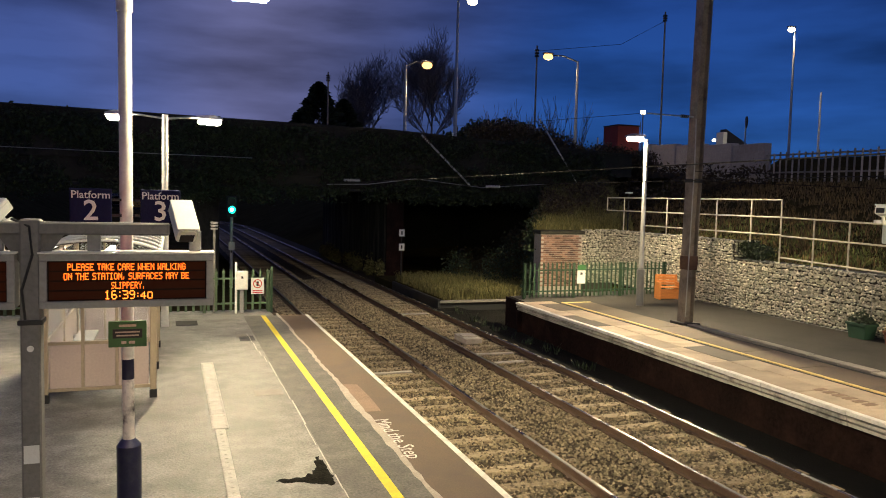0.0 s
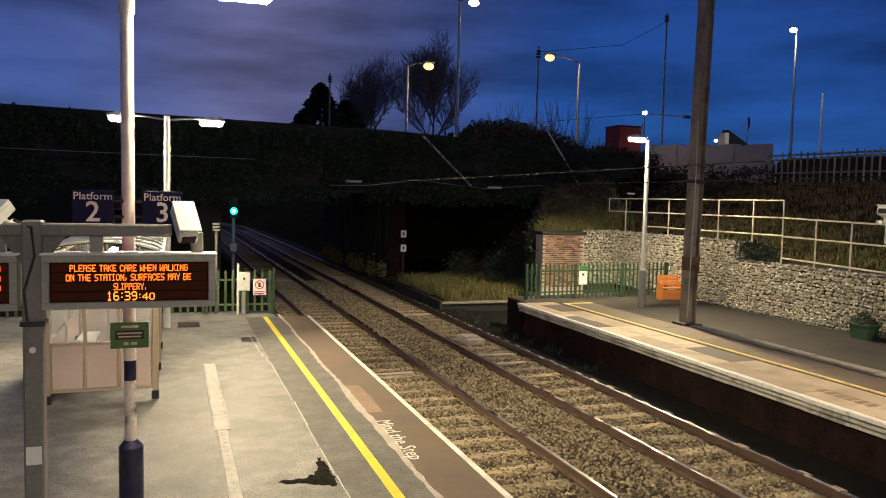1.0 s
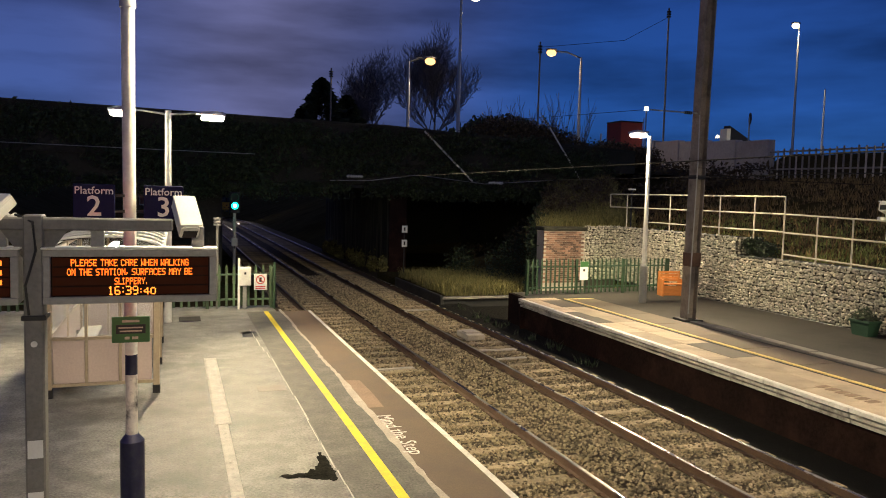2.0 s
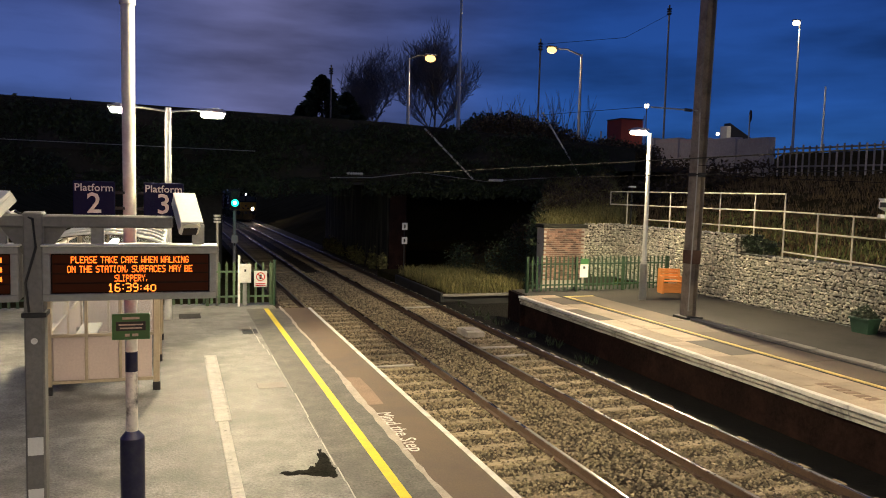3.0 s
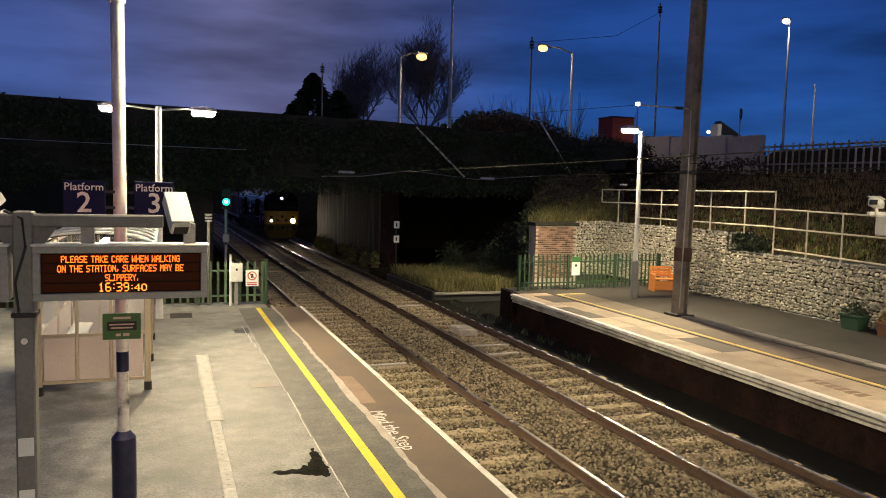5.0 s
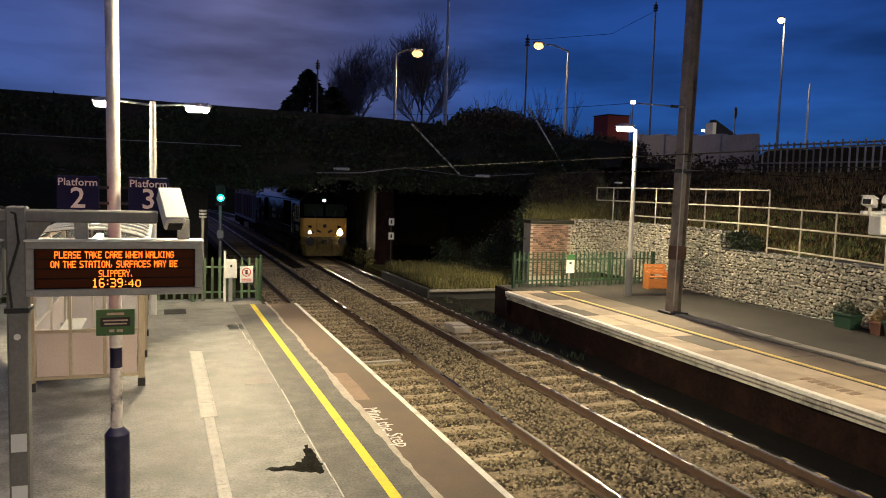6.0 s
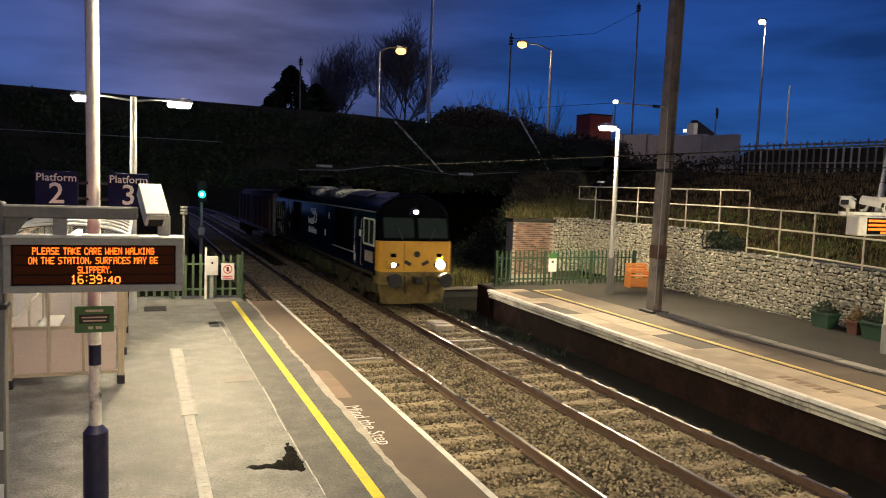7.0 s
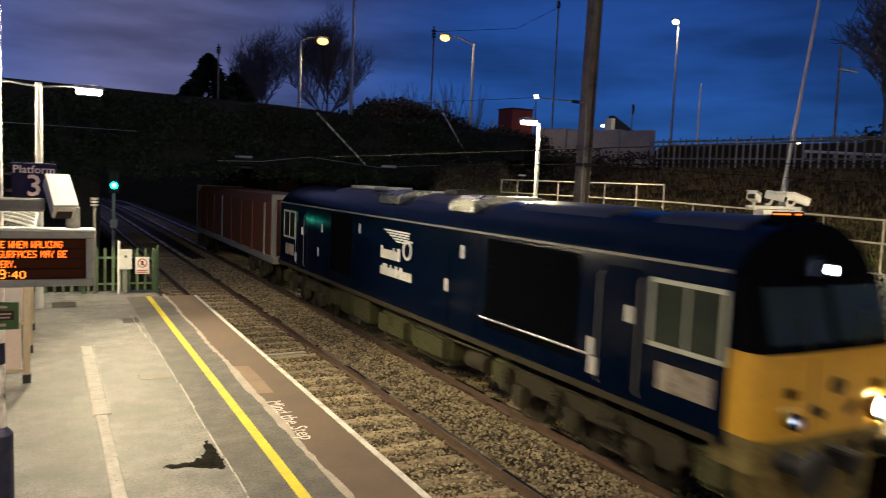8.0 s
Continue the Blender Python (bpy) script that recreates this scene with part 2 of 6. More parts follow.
ROOF_GREY = mat("loco_roof", (0.02, 0.024, 0.036), 0.35, 0.2, var=0.3, scale=2, fine=20)
WAGON_ORANGE = mat("rusty_orange_wagon", (0.13, 0.034, 0.012), 0.65, var=0.3, scale=2, fine=25, stain=(0.14, 0.05, 0.03), stain_amt=0.6)
GLASS = glass_mat("shelter_glass", (0.95, 0.97, 0.97), 0.03)
LAMP_GLOW = glow_mat("lamp_lens", (1.0, 0.85, 0.58), 330)
FAR_GLOW = glow_mat("far_lamp_lens", (1.0, 0.80, 0.50), 6)
SODIUM_GLOW = glow_mat("sodium_lens", (1.0, 0.52, 0.16), 3.2)
GREEN_GLOW = glow_mat("green_signal_lens", (0.01, 1.0, 0.66), 3)
GREEN_CORE = glow_mat("green_signal_core", (0.20, 1.0, 0.85), 12)
HEAD_GLOW = glow_mat("headlight_lens", (1.0, 0.84, 0.60), 1000)
MARK_GLOW = glow_mat("marker_light_lens", (0.95, 0.95, 1.0), 70)
LED = glow_mat("amber_display_text", (1.0, 0.15, 0.014), 3.0)
LED_BACK = glow_mat("amber_rear_text", (1.0, 0.15, 0.014), 3.2)
LED_CLOCK = glow_mat("amber_clock_text", (1.0, 0.26, 0.03), 2.6)
LED_DIM = glow_mat("dim_display_backing", (0.30, 0.050, 0.005), 0.055)


# ---- mesh helpers ----
def bm_new():
    return bmesh.new()


def bx(bm, lo, hi, c=0.0):
    v = [bm.verts.new((x, y, z)) for x in (lo[0], hi[0]) for y in (lo[1], hi[1]) for z in (lo[2], hi[2])]
    f = [bm.faces.new([v[i] for i in q]) for q in ((0, 1, 3, 2), (4, 6, 7, 5), (0, 4, 5, 1), (2, 3, 7, 6), (0, 2, 6, 4), (1, 5, 7, 3))]
    if c:
        bmesh.ops.bevel(bm, geom=list({e for q in f for e in q.edges}), offset=c, segments=1, affect="EDGES")
    return bm


def cyl(bm, p0, p1, r0, r1=None, n=12):
    r1 = r0 if r1 is None else r1
    p0, p1 = Vector(p0), Vector(p1)
    q = (p1 - p0).to_track_quat("Z", "Y")
    rings = []
    for p, r in ((p0, r0), (p1, r1)):
        rings.append([bm.verts.new(p + q @ Vector((r * math.cos(2 * math.pi * k / n), r * math.sin(2 * math.pi * k / n), 0))) for k in range(n)])
    for k in range(n):
        bm.faces.new((rings[0][k], rings[0][(k + 1) % n], rings[1][(k + 1) % n], rings[1][k]))
    bm.faces.new(rings[0][::-1])
    bm.faces.new(rings[1])
    return bm


def tube(bm, pts, r, n=8):
    """A round bar bent along points, in one piece."""
    pts = [Vector(p) for p in pts]
    rings = []
    for i, p in enumerate(pts):
        d = (pts[min(i + 1, len(pts) - 1)] - pts[max(i - 1, 0)]).normalized()
        up = Vector((0, 0, 1)) if abs(d.z) < 0.9 else Vector((0, 1, 0))
        u = d.cross(up).normalized()
        v = u.cross(d).normalized()
        rings.append([bm.verts.new(p + (u * math.cos(2 * math.pi * k / n) + v * math.sin(2 * math.pi * k / n)) * r) for k in range(n)])
    for a, b in zip(rings[:-1], rings[1:]):
        for k in range(n):
            bm.faces.new((a[k], a[(k + 1) % n], b[(k + 1) % n], b[k]))
    bm.faces.new(rings[0][::-1])
    bm.faces.new(rings[-1])
    return bm


def prism(bm, outline, axis, a, b):
    """An outline of 2D points pushed along an axis from a to b."""
    def at(p, d):
        return {"x": (d, p[0], p[1]), "y": (p[0], d, p[1]), "z": (p[0], p[1], d)}[axis]
    A = [bm.verts.new(at(p, a)) for p in outline]
    B = [bm.verts.new(at(p, b)) for p in outline]
    n = len(outline)
    for k in range(n):
        bm.faces.new((A[k], A[(k + 1) % n], B[(k + 1) % n], B[k]))
    bm.faces.new(A[::-1])
    bm.faces.new(B)
    bmesh.ops.recalc_face_normals(bm, faces=bm.faces[:])
    return bm


def finish(me, material):
    me.materials.append(material)
    me.polygons.foreach_set("use_smooth", [True] * len(me.polygons))
    me.set_sharp_from_angle(angle=radians(35))
    me.update()
    return me


def mesh(name, bm, material):
    me = bpy.data.meshes.new(name)
    bmesh.ops.recalc_face_normals(bm, faces=bm.faces[:])
    bm.to_mesh(me)
    bm.free()
    return finish(me, material)


def part(name, bm, material, parent=None, label=""):
    ob = new(name, mesh(name, bm, material))
    if parent:
        ob.parent = parent
    return tagged(ob, label)


def share(name, me, parent, m):
    ob = new(name, me)
    ob.parent = parent
    ob.matrix_basis = m
    return ob


def thing(name, label, category, at=(0, 0, 0), group="", kind="", turn=0):
    ob = new(name)
    ob.matrix_world = pose(*at, 0, 0, turn)
    ob.empty_display_size = 0.2
    return tagged(ob, label, category, group, kind)


def data_mesh(name, verts, faces, material):
    me = bpy.data.meshes.new(name)
    me.from_pydata([tuple(v) for v in verts], [], faces)
    return finish(me, material)


def words(name, text, size, material, parent, m, label="", depth=0.002, bold=0.0, align="CENTER"):
    cu = bpy.data.curves.new(name, "FONT")
    cu.body, cu.size, cu.align_x, cu.align_y = text, size, align, "CENTER"
    cu.extrude, cu.offset, cu.resolution_u = depth, bold, 2
    tmp = bpy.data.objects.new(name, cu)
    scene.collection.objects.link(tmp)
    me = bpy.data.meshes.new_from_object(tmp.evaluated_get(bpy.context.evaluated_depsgraph_get()))
    bpy.data.objects.remove(tmp)
    me.materials.clear()
    me.materials.append(material)
    ob = new(name, me)
    ob.parent = parent
    ob.matrix_basis = m
    return tagged(ob, label)


FACING = pose(0, 0, 0, 90, 0, 0)      # a flat thing stood up to face along -y


def bend(y):
    """Sideways offset of the line: straight by the platforms, curving away far off."""
    return -0.0000913 * max(0.0, y - 25) ** 2 - 0.006 * max(0.0, y - 95) ** 2


def slope(y):
    return (bend(y + 0.5) - bend(y - 0.5))


# ---- ground and cutting ----
def ground_height(x, y):
    def ramp(v, a, b):
        return min(1.0, max(0.0, (v - a) / (b - a)))
    floor = -1.12
    top = 4.7 + 0.25 * math.sin(x * 0.11) * math.cos(y * 0.07)
    left = top * ramp(-x, 10.5, 24) + floor * (1 - ramp(-x, 10.5, 24))
    if x < 3:
        return left + (top - left) * ramp(y, 150, 185)
    toe = 17.2 - 5.8 * ramp(y, 33, 37)
    foot = floor + ramp(x, toe - 0.25, toe) * (2.25 if y < 34 else 0.6)
    rise = ramp(x, toe, 30.5 - 6 * ramp(y, 34, 42))
    z = foot + (top - 0.2 - foot) * rise
    if y < 37:
        z += 1.35 * ramp(x, 31.2, 33.8)
    if 36 < y < 54 and x < 21.5:
        z = floor
    return z + (top - z) * ramp(y, 150, 185)


def build_ground():
    xs = list(np.concatenate([np.linspace(-900, -40, 9), np.linspace(-36, -8, 15), np.linspace(-6, 16, 12), np.linspace(16.95, 34, 30), np.linspace(37, 60, 8), np.linspace(80, 900, 9)]))
    ys = list(np.concatenate([np.linspace(-900, -40, 8), np.linspace(-30, 32, 32), np.linspace(33, 60, 28), np.linspace(64, 160, 25), np.linspace(200, 1500, 9)]))
    verts = []
    for y in ys:
        for x in xs:
            z = ground_height(x, y)
            if z > 0 and x < 70 and abs(y) < 100:
                z += 0.22 * noise.noise((x * 0.5, y * 0.5, 0))
            verts.append((x, y, z))
    n = len(xs)
    faces = [(j * n + i, j * n + i + 1, (j + 1) * n + i + 1, (j + 1) * n + i) for j in range(len(ys) - 1) for i in range(n - 1)]
    ob = new("ground", data_mesh("ground", verts, faces, SOIL))
    return tagged(ob, "dark grassy ground and cutting slopes beside the railway", "ground", kind="structure")


build_ground()


# ---- platforms ----
def edge_right(y):
    """The right-hand platform's edge."""
    return 9.83 + 0.014 * y


def build_island_platform():
    p = thing("platform_island", "worn grey asphalt island platform with a brown edge strip", "platform", kind="structure")
    bm = bm_new()
    bx(bm, (-5.0, -14, -1.3), (3.34, 20.1, 0.0), 0.01)
    bx(bm, (-5.0, 20.1, -1.3), (2.55, 21.4, -0.02), 0.01)
    part("surface", bm, ASPHALT, p)
    bm = bm_new()
    bx(bm, (1.76, -14, -0.05), (2.66, 20.09, 0.003))
    part("asphalt_strip", bm, ASPHALT_MID, p, "darker asphalt strip inside the yellow line")
    bm = bm_new()
    bx(bm, (2.66, -14, -0.05), (3.34, 20.09, 0.006))
    part("brown_strip", bm, BROWN_STRIP, p, "brown coping strip beside the platform edge")
    for x0, x1 in ((3.34, 3.43), (-5.09, -5.0)):
        bm = bm_new()
        bx(bm, (x0, -14, -0.16), (x1, 20.1, 0.008), 0.008)
        part("white_edge", bm, WHITE_LINE, p, "white painted platform edge")
    for x0 in (2.20, -4.0):
        bm = bm_new()
        bx(bm, (x0, -14, -0.01), (x0 + 0.12, 20.12, 0.004))
        part("yellow_line", bm, YELLOW_LINE, p, "yellow safety line")
    # ragged pale mortar joint between asphalt and strip
    rnd = random.Random(4)
    bm = bm_new()
    prev = None
    for i in range(140):
        y = -6 + i * 0.19
        w = 0.022 + 0.03 * rnd.random() ** 2 + (0.02 if 9 < y < 12.5 else 0)
        c = 2.655 + 0.015 * math.sin(y * 2.1) + 0.01 * rnd.random()
        row = [bm.verts.new((c - w, y, 0.009)), bm.verts.new((c + w, y, 0.009))]
        if prev:
            bm.faces.new((prev[0], prev[1], row[1], row[0]))
        prev = row
    part("mortar_joint", bm, PALE_REPAIR, p, "pale ragged mortar joint")
    bm = bm_new()
    prism(bm, [(2.68, 10.72), (2.93, 10.70), (2.96, 11.5), (2.95, 12.35), (2.68, 12.42)], "z", 0.0, 0.0075)
    part("repair_patch", bm, PATCH_BROWN, p, "paler brown repair patch")
    # thin tar joints and patches of the asphalt
    bm = bm_new()
    y = -4.0
    while y < 17.4:
        y1 = y + rnd.uniform(0.25, 1.3)
        w, x = rnd.uniform(0.004, 0.011), 1.745 - 0.14 * max(0.0, (y - 13) / 4) + 0.012 * math.sin(y * 1.9)
        prism(bm, [(x - w, y), (x + w, y), (x + w * 0.8 + 0.004, y1), (x - w * 0.8 + 0.004, y1)], "z", -0.01, 0.0055)
        y = y1 + rnd.uniform(0.0, 0.12)
    part("joint_line", bm, DUCT, p, "thin pale joint in the asphalt")
    for (x0, y0, x1, y1), m in (((1.25, 12.02, 1.69, 12.38), CONCRETE), ((1.40, 16.7, 1.72, 17.25), BLACK), ((1.35, 17.05, 1.65, 17.5), CONCRETE),
                                ((0.1, 18.9, 0.6, 19.6), ASPHALT_DARK)):
        bm = bm_new()
        bx(bm, (x0, y0, -0.01), (x1, y1, 0.005), 0.002)
        part("cover_plate", bm, m, p, "small cover plate set in the asphalt")
    # puddle of damp
    bm = bm_new()
    shape = [(1.08, 8.30), (1.22, 8.36), (1.37, 8.36), (1.50, 8.46), (1.585, 8.62), (1.62, 8.86), (1.67, 9.02), (1.70, 8.84), (1.715, 8.50), (1.72, 8.30), (1.70, 8.06), (1.62, 8.05), (1.50, 8.14), (1.38, 8.22), (1.24, 8.26)]
    rim = []
    for i, q in enumerate(shape):
        w_ = shape[(i + 1) % len(shape)]
        for k in range(6):
            u = k / 6
            x, y = q[0] + (w_[0] - q[0]) * u, q[1] + (w_[1] - q[1]) * u
            rim.append((x + 0.035 * noise.noise((x * 14, y * 14, 0)), y + 0.07 * noise.noise((x * 14, y * 14, 5))))
    prism(bm, rim, "z", 0.0, 0.0045)
    part("damp_patch", bm, BLACK_DAMP, p, "dark damp patch")
    # cable duct cover plates
    for i in range(6):
        bm = bm_new()
        y = 10.42 + i * 0.70
        bx(bm, (0.515, y, -0.01), (0.735, y + 0.69, 0.016), 0.006)
        for k in range(4):
            for x in (0.54, 0.71):
                cyl(bm, (x, y + 0.1 + k * 0.16, 0.015), (x, y + 0.1 + k * 0.16, 0.022), 0.012, n=6)
        part("duct_cover", bm, DUCT, p, "wide pale duct cover plate")
    for i in range(18):
        bm = bm_new()
        y = 10.40 - (i + 1) * 0.80
        bx(bm, (0.555, y, -0.01), (0.685, y + 0.79, 0.014), 0.005)
        for k in range(5):
            bx(bm, (0.60, y + 0.08 + k * 0.15, 0.013), (0.64, y + 0.15 + k * 0.15, 0.019))
        part("duct_cover", bm, DUCT, p, "narrow pale duct cover plate")
    # painted words, read from beyond
    m = Matrix(((0, 1, 0, 2.80), (-1, 0, 0, 9.45), (0, 0, 1, 0.0085), (0, 0, 0, 1)))
    words("painted_words", "Mind the Step", 0.30, WHITE_LINE, p, m, "worn white painted warning words", 0.001)
    bm = bm_new()
    bx(bm, (3.28, -14, -1.3), (3.36, 20.05, -0.17))
    part("face_wall", bm, BRICK_WALL, p, "near-black brick platform face")


BLACK_DAMP = mat("damp_black", (0.018, 0.017, 0.014), 0.95, var=0.8, scale=6, fine=40, bump=0.2, dist=0.004, spec=0.0)
DUCT = mat("pale_duct_cover", (0.52, 0.50, 0.45), 0.75, var=0.25, scale=4, fine=50, stain=(0.24, 0.23, 0.20), stain_amt=0.5, stain_scale=5)
build_island_platform()


def build_side_platform():
    p = thing("platform_side", "side platform with pale paving flags and dark asphalt behind", "platform", kind="structure")
    bm = bm_new()
    A, B = -14, 21.4
    outline = [(edge_right(A) + 0.35, A), (17.3, A), (17.3, 24.0), (10.6, 22.9), (edge_right(B) + 0.35, B)]
    prism(bm, outline, "z", -1.3, -0.012)
    part("surface", bm, ASPHALT_DARK, p)
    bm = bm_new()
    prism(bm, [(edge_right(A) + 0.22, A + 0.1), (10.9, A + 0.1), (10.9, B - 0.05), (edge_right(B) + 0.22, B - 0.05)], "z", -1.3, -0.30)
    part("face_wall", bm, BRICK_WALL, p, "near-black brick face of the side platform")
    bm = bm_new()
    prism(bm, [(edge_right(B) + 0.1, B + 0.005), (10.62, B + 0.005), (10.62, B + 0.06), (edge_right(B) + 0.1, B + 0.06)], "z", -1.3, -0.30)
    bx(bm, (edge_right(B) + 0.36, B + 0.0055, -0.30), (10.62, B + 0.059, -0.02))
    part("end_wall", bm, BRICK_WALL, p, "near-black brick platform end")
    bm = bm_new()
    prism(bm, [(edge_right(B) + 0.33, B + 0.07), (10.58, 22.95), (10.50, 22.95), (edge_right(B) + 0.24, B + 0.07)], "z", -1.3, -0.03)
    part("end_wall", bm, BRICK_WALL, p, "near-black brick platform end")
    rnd = random.Random(9)
    # white coping stones over two stepped courses
    y = -6.0
    while y < B - 0.1:
        y1 = min(B, y + 0.93)
        for name, x0, x1, z0, z1, m in (("coping_stone", 0.0, 0.13, -0.065, 0.004, COPING_WHITE), ("nosing_course", 0.03, 0.36, -0.155, -0.100, EDGE_COURSE), ("nosing_course", 0.06, 0.36, -0.245, -0.190, EDGE_COURSE)):
            bm = bm_new()
            j = rnd.uniform(-0.012, 0.012)
            k = rnd.uniform(-0.006, 0.004)
            e0, e1 = edge_right(y) + x0 + j, edge_right(y1) + x0 + j
            prism(bm, [(e0, y + 0.006), (edge_right(y) + x1, y + 0.006), (edge_right(y1) + x1, y1 - 0.006), (e1, y1 - 0.006)], "z", z0, z1 + k)
            part(name, bm, m, p)
        y += 0.93
    # paving flags in two uneven rows
    y = -6.0
    while y < B - 0.2:
        length = rnd.choice((0.9, 1.2, 1.35, 1.5))
        y1 = min(B - 0.02, y + length)
        cuts = [edge_right(y) + 0.135, 10.75 + rnd.uniform(-0.1, 0.1), 11.38]
        for a, b in zip(cuts[:-1], cuts[1:]):
            bm = bm_new()
            bx(bm, (a + 0.006, y + 0.006, -0.06), (b - 0.006, y1 - 0.006, rnd.uniform(-0.003, 0.004)), 0.004)
            part("paving_flag", bm, rnd.choice((FLAG, FLAG, FLAG, FLAG_GREY)), p)
        y += length
    bm = bm_new()
    prism(bm, [(11.40, A), (11.50, A), (11.66, 21.1), (11.56, 21.1)], "z", -0.05, 0.004)
    part("yellow_line", bm, PALE_YELLOW, p, "yellow safety line")
    bm = bm_new()
    bx(bm, (11.6, 21.0, -0.05), (12.6, 21.1, 0.003))
    part("yellow_line", bm, PALE_YELLOW, p, "yellow line closing the platform end")
    y = -6.0
    while y < 21.0:
        bm = bm_new()
        y1 = min(21.2, y + 1.6)
        bx(bm, (11.68, y + 0.01, -0.06), (12.62, y1 - 0.01, rnd.uniform(-0.008, -0.002)), 0.004)
        part("paving_flag", bm, FLAG_BROWN, p)
        y += 1.6
    bm = bm_new()
    bx(bm, (12.60, -6, -0.05), (12.72, 16.5, -0.004))
    part("drain_gap", bm, BLACK, p, "dark drain gap beside the trough")
    y = -6.0
    while y < 16.2:
        bm = bm_new()
        bx(bm, (12.70, y + 0.01, -0.06), (12.98, y + 0.78, 0.045 + rnd.uniform(-0.01, 0.01)), 0.012)
        part("trough_lid", bm, CONCRETE, p, "")
        y += 0.8
    # worn unreadable lettering beside the edge
    for i in range(6):
        bm = bm_new()
        bx(bm, (10.55, 9.0 + i * 0.2, 0.0), (10.8, 9.13 + i * 0.2, 0.0065))
        part("painted_mark", bm, PATCH_BROWN, p, "worn painted lettering")
    return p


PALE_YELLOW = mat("pale_yellow_paint", (0.72, 0.56, 0.20), 0.6, var=0.25, scale=2.5, fine=40, stain=(0.4, 0.32, 0.18), stain_amt=0.5, stain_scale=4)
COPING_WHITE = mat("white_coping_paint", (0.80, 0.78, 0.72), 0.55, var=0.15, scale=3, fine=40, stain=(0.42, 0.38, 0.32), stain_amt=0.5, stain_scale=4)
EDGE_COURSE = mat("stained_white_course", (0.50, 0.47, 0.41), 0.75, var=0.3, scale=3, fine=30, stain=(0.05, 0.045, 0.04), stain_amt=0.8, stain_scale=2.2)
FLAG_GREY = mat("grey_flag", (0.13, 0.108, 0.088), 0.8, var=0.3, scale=1.5, fine=50, bump=0.3, dist=0.004, rnd=0.2)
FLAG_BROWN = mat("brown_flag", (0.145, 0.11, 0.08), 0.8, var=0.25, scale=1.5, fine=50, bump=0.3, dist=0.004, rnd=0.15, stain=(0.12, 0.1, 0.08), stain_amt=0.5)
build_side_platform()


# ---- railway tracks ----
def strip(name, x0, x1, z, ya, yb, step, material, parent, z1=None):
    verts, faces = [], []
    n = int((yb - ya) / step) + 1
    for i in range(n):
        y = ya + i * step
        verts += [(x0 + bend(y), y, z), (x1 + bend(y), y, z if z1 is None else z1)]
        if i:
            k = 2 * i
            faces.append((k - 2, k - 1, k + 1, k))
    ob = new(name, data_mesh(name, verts, faces, material))
    ob.parent = parent
    return ob


def rail_mesh(name, x, parent, head_mat):
    """Flat-bottom rail swept along the line, with its polished head as a part."""
    prof = [(-0.07, -0.155), (0.07, -0.155), (0.07, -0.14), (0.012, -0.125), (0.012, -0.045), (0.034, -0.035), (0.034, -0.006), (-0.034, -0.006), (-0.034, -0.035), (-0.012, -0.045), (-0.012, -0.125), (-0.07, -0.14)]
    head = [(-0.0345, -0.016), (0.0345, -0.016), (0.033, -0.008), (0.026, -0.002), (0.014, 0.0), (-0.014, 0.0), (-0.026, -0.002), (-0.033, -0.008)]
    body = None
    for nm, pr, m in ((name, prof, RUST), ("rail_head", head, head_mat)):
        verts, faces = [], []
        ys = [-14 + i * 2.0 for i in range(78)]
        n = len(pr)
        for i, y in enumerate(ys):
            verts += [(x + bend(y) + px, y, RAIL + pz) for px, pz in pr]
            if i:
                for k in range(n):
                    a, b = (i - 1) * n, i * n
                    faces.append((a + k, a + (k + 1) % n, b + (k + 1) % n, b + k))
        ob = new(nm, data_mesh(nm, verts, faces, m))
        ob.parent = body or parent
        body = body or ob
    return body


def build_track(cx, label, heads):
    t = thing("railway_track", label, "railway track", group="tracks between the platforms")
    for dx, head_mat in zip((-0.752, 0.752), heads):
        rail_mesh("rail", cx + dx, t, head_mat)
    rnd = random.Random(int(cx * 10))
    bm = bm_new()
    bx(bm, (-1.22, -0.125, -0.13), (1.22, 0.125, 0), 0.02)
    me = mesh("sleeper", bm, SLEEPER)
    bm = bm_new()
    bx(bm, (-0.10, -0.07, 0.0), (0.10, 0.07, 0.02), 0.006)
    bx(bm, (-0.10, -0.05, 0.018), (-0.05, 0.05, 0.045), 0.006)
    bx(bm, (0.05, -0.05, 0.018), (0.10, 0.05, 0.045), 0.006)
    chair = mesh("rail_chair", bm, RUST)
    y = -5.0
    i = 0
    while y < 92:
        s = share("sleeper", me, t, pose(cx + bend(y) + rnd.uniform(-0.03, 0.03), y + rnd.uniform(-0.02, 0.02), RAIL - 0.16 + rnd.uniform(-0.008, 0.004), 0, 0, rnd.uniform(-0.8, 0.8)))
        if 4 < y < 26:
            for dx in (-0.752, 0.752):
                share("rail_chair", chair, s, pose(dx, 0, 0.0))
        y += 0.70
        i += 1
    return t


# Head colour is set rail by rail, paler where a rail glints.
build_track(TRACK_L, "railway track with rusty rails on weathered sleepers", (DULL_HEAD, SEMI_HEAD))
build_track(TRACK_R, "railway track with polished rails on weathered sleepers", (SEMI_HEAD, POLISHED))


BED_BLACK = mat("near_black_bed", (0.013, 0.012, 0.010), 0.95, var=0.5, scale=3, fine=25, bump=0.8, dist=0.03, spec=0.1)


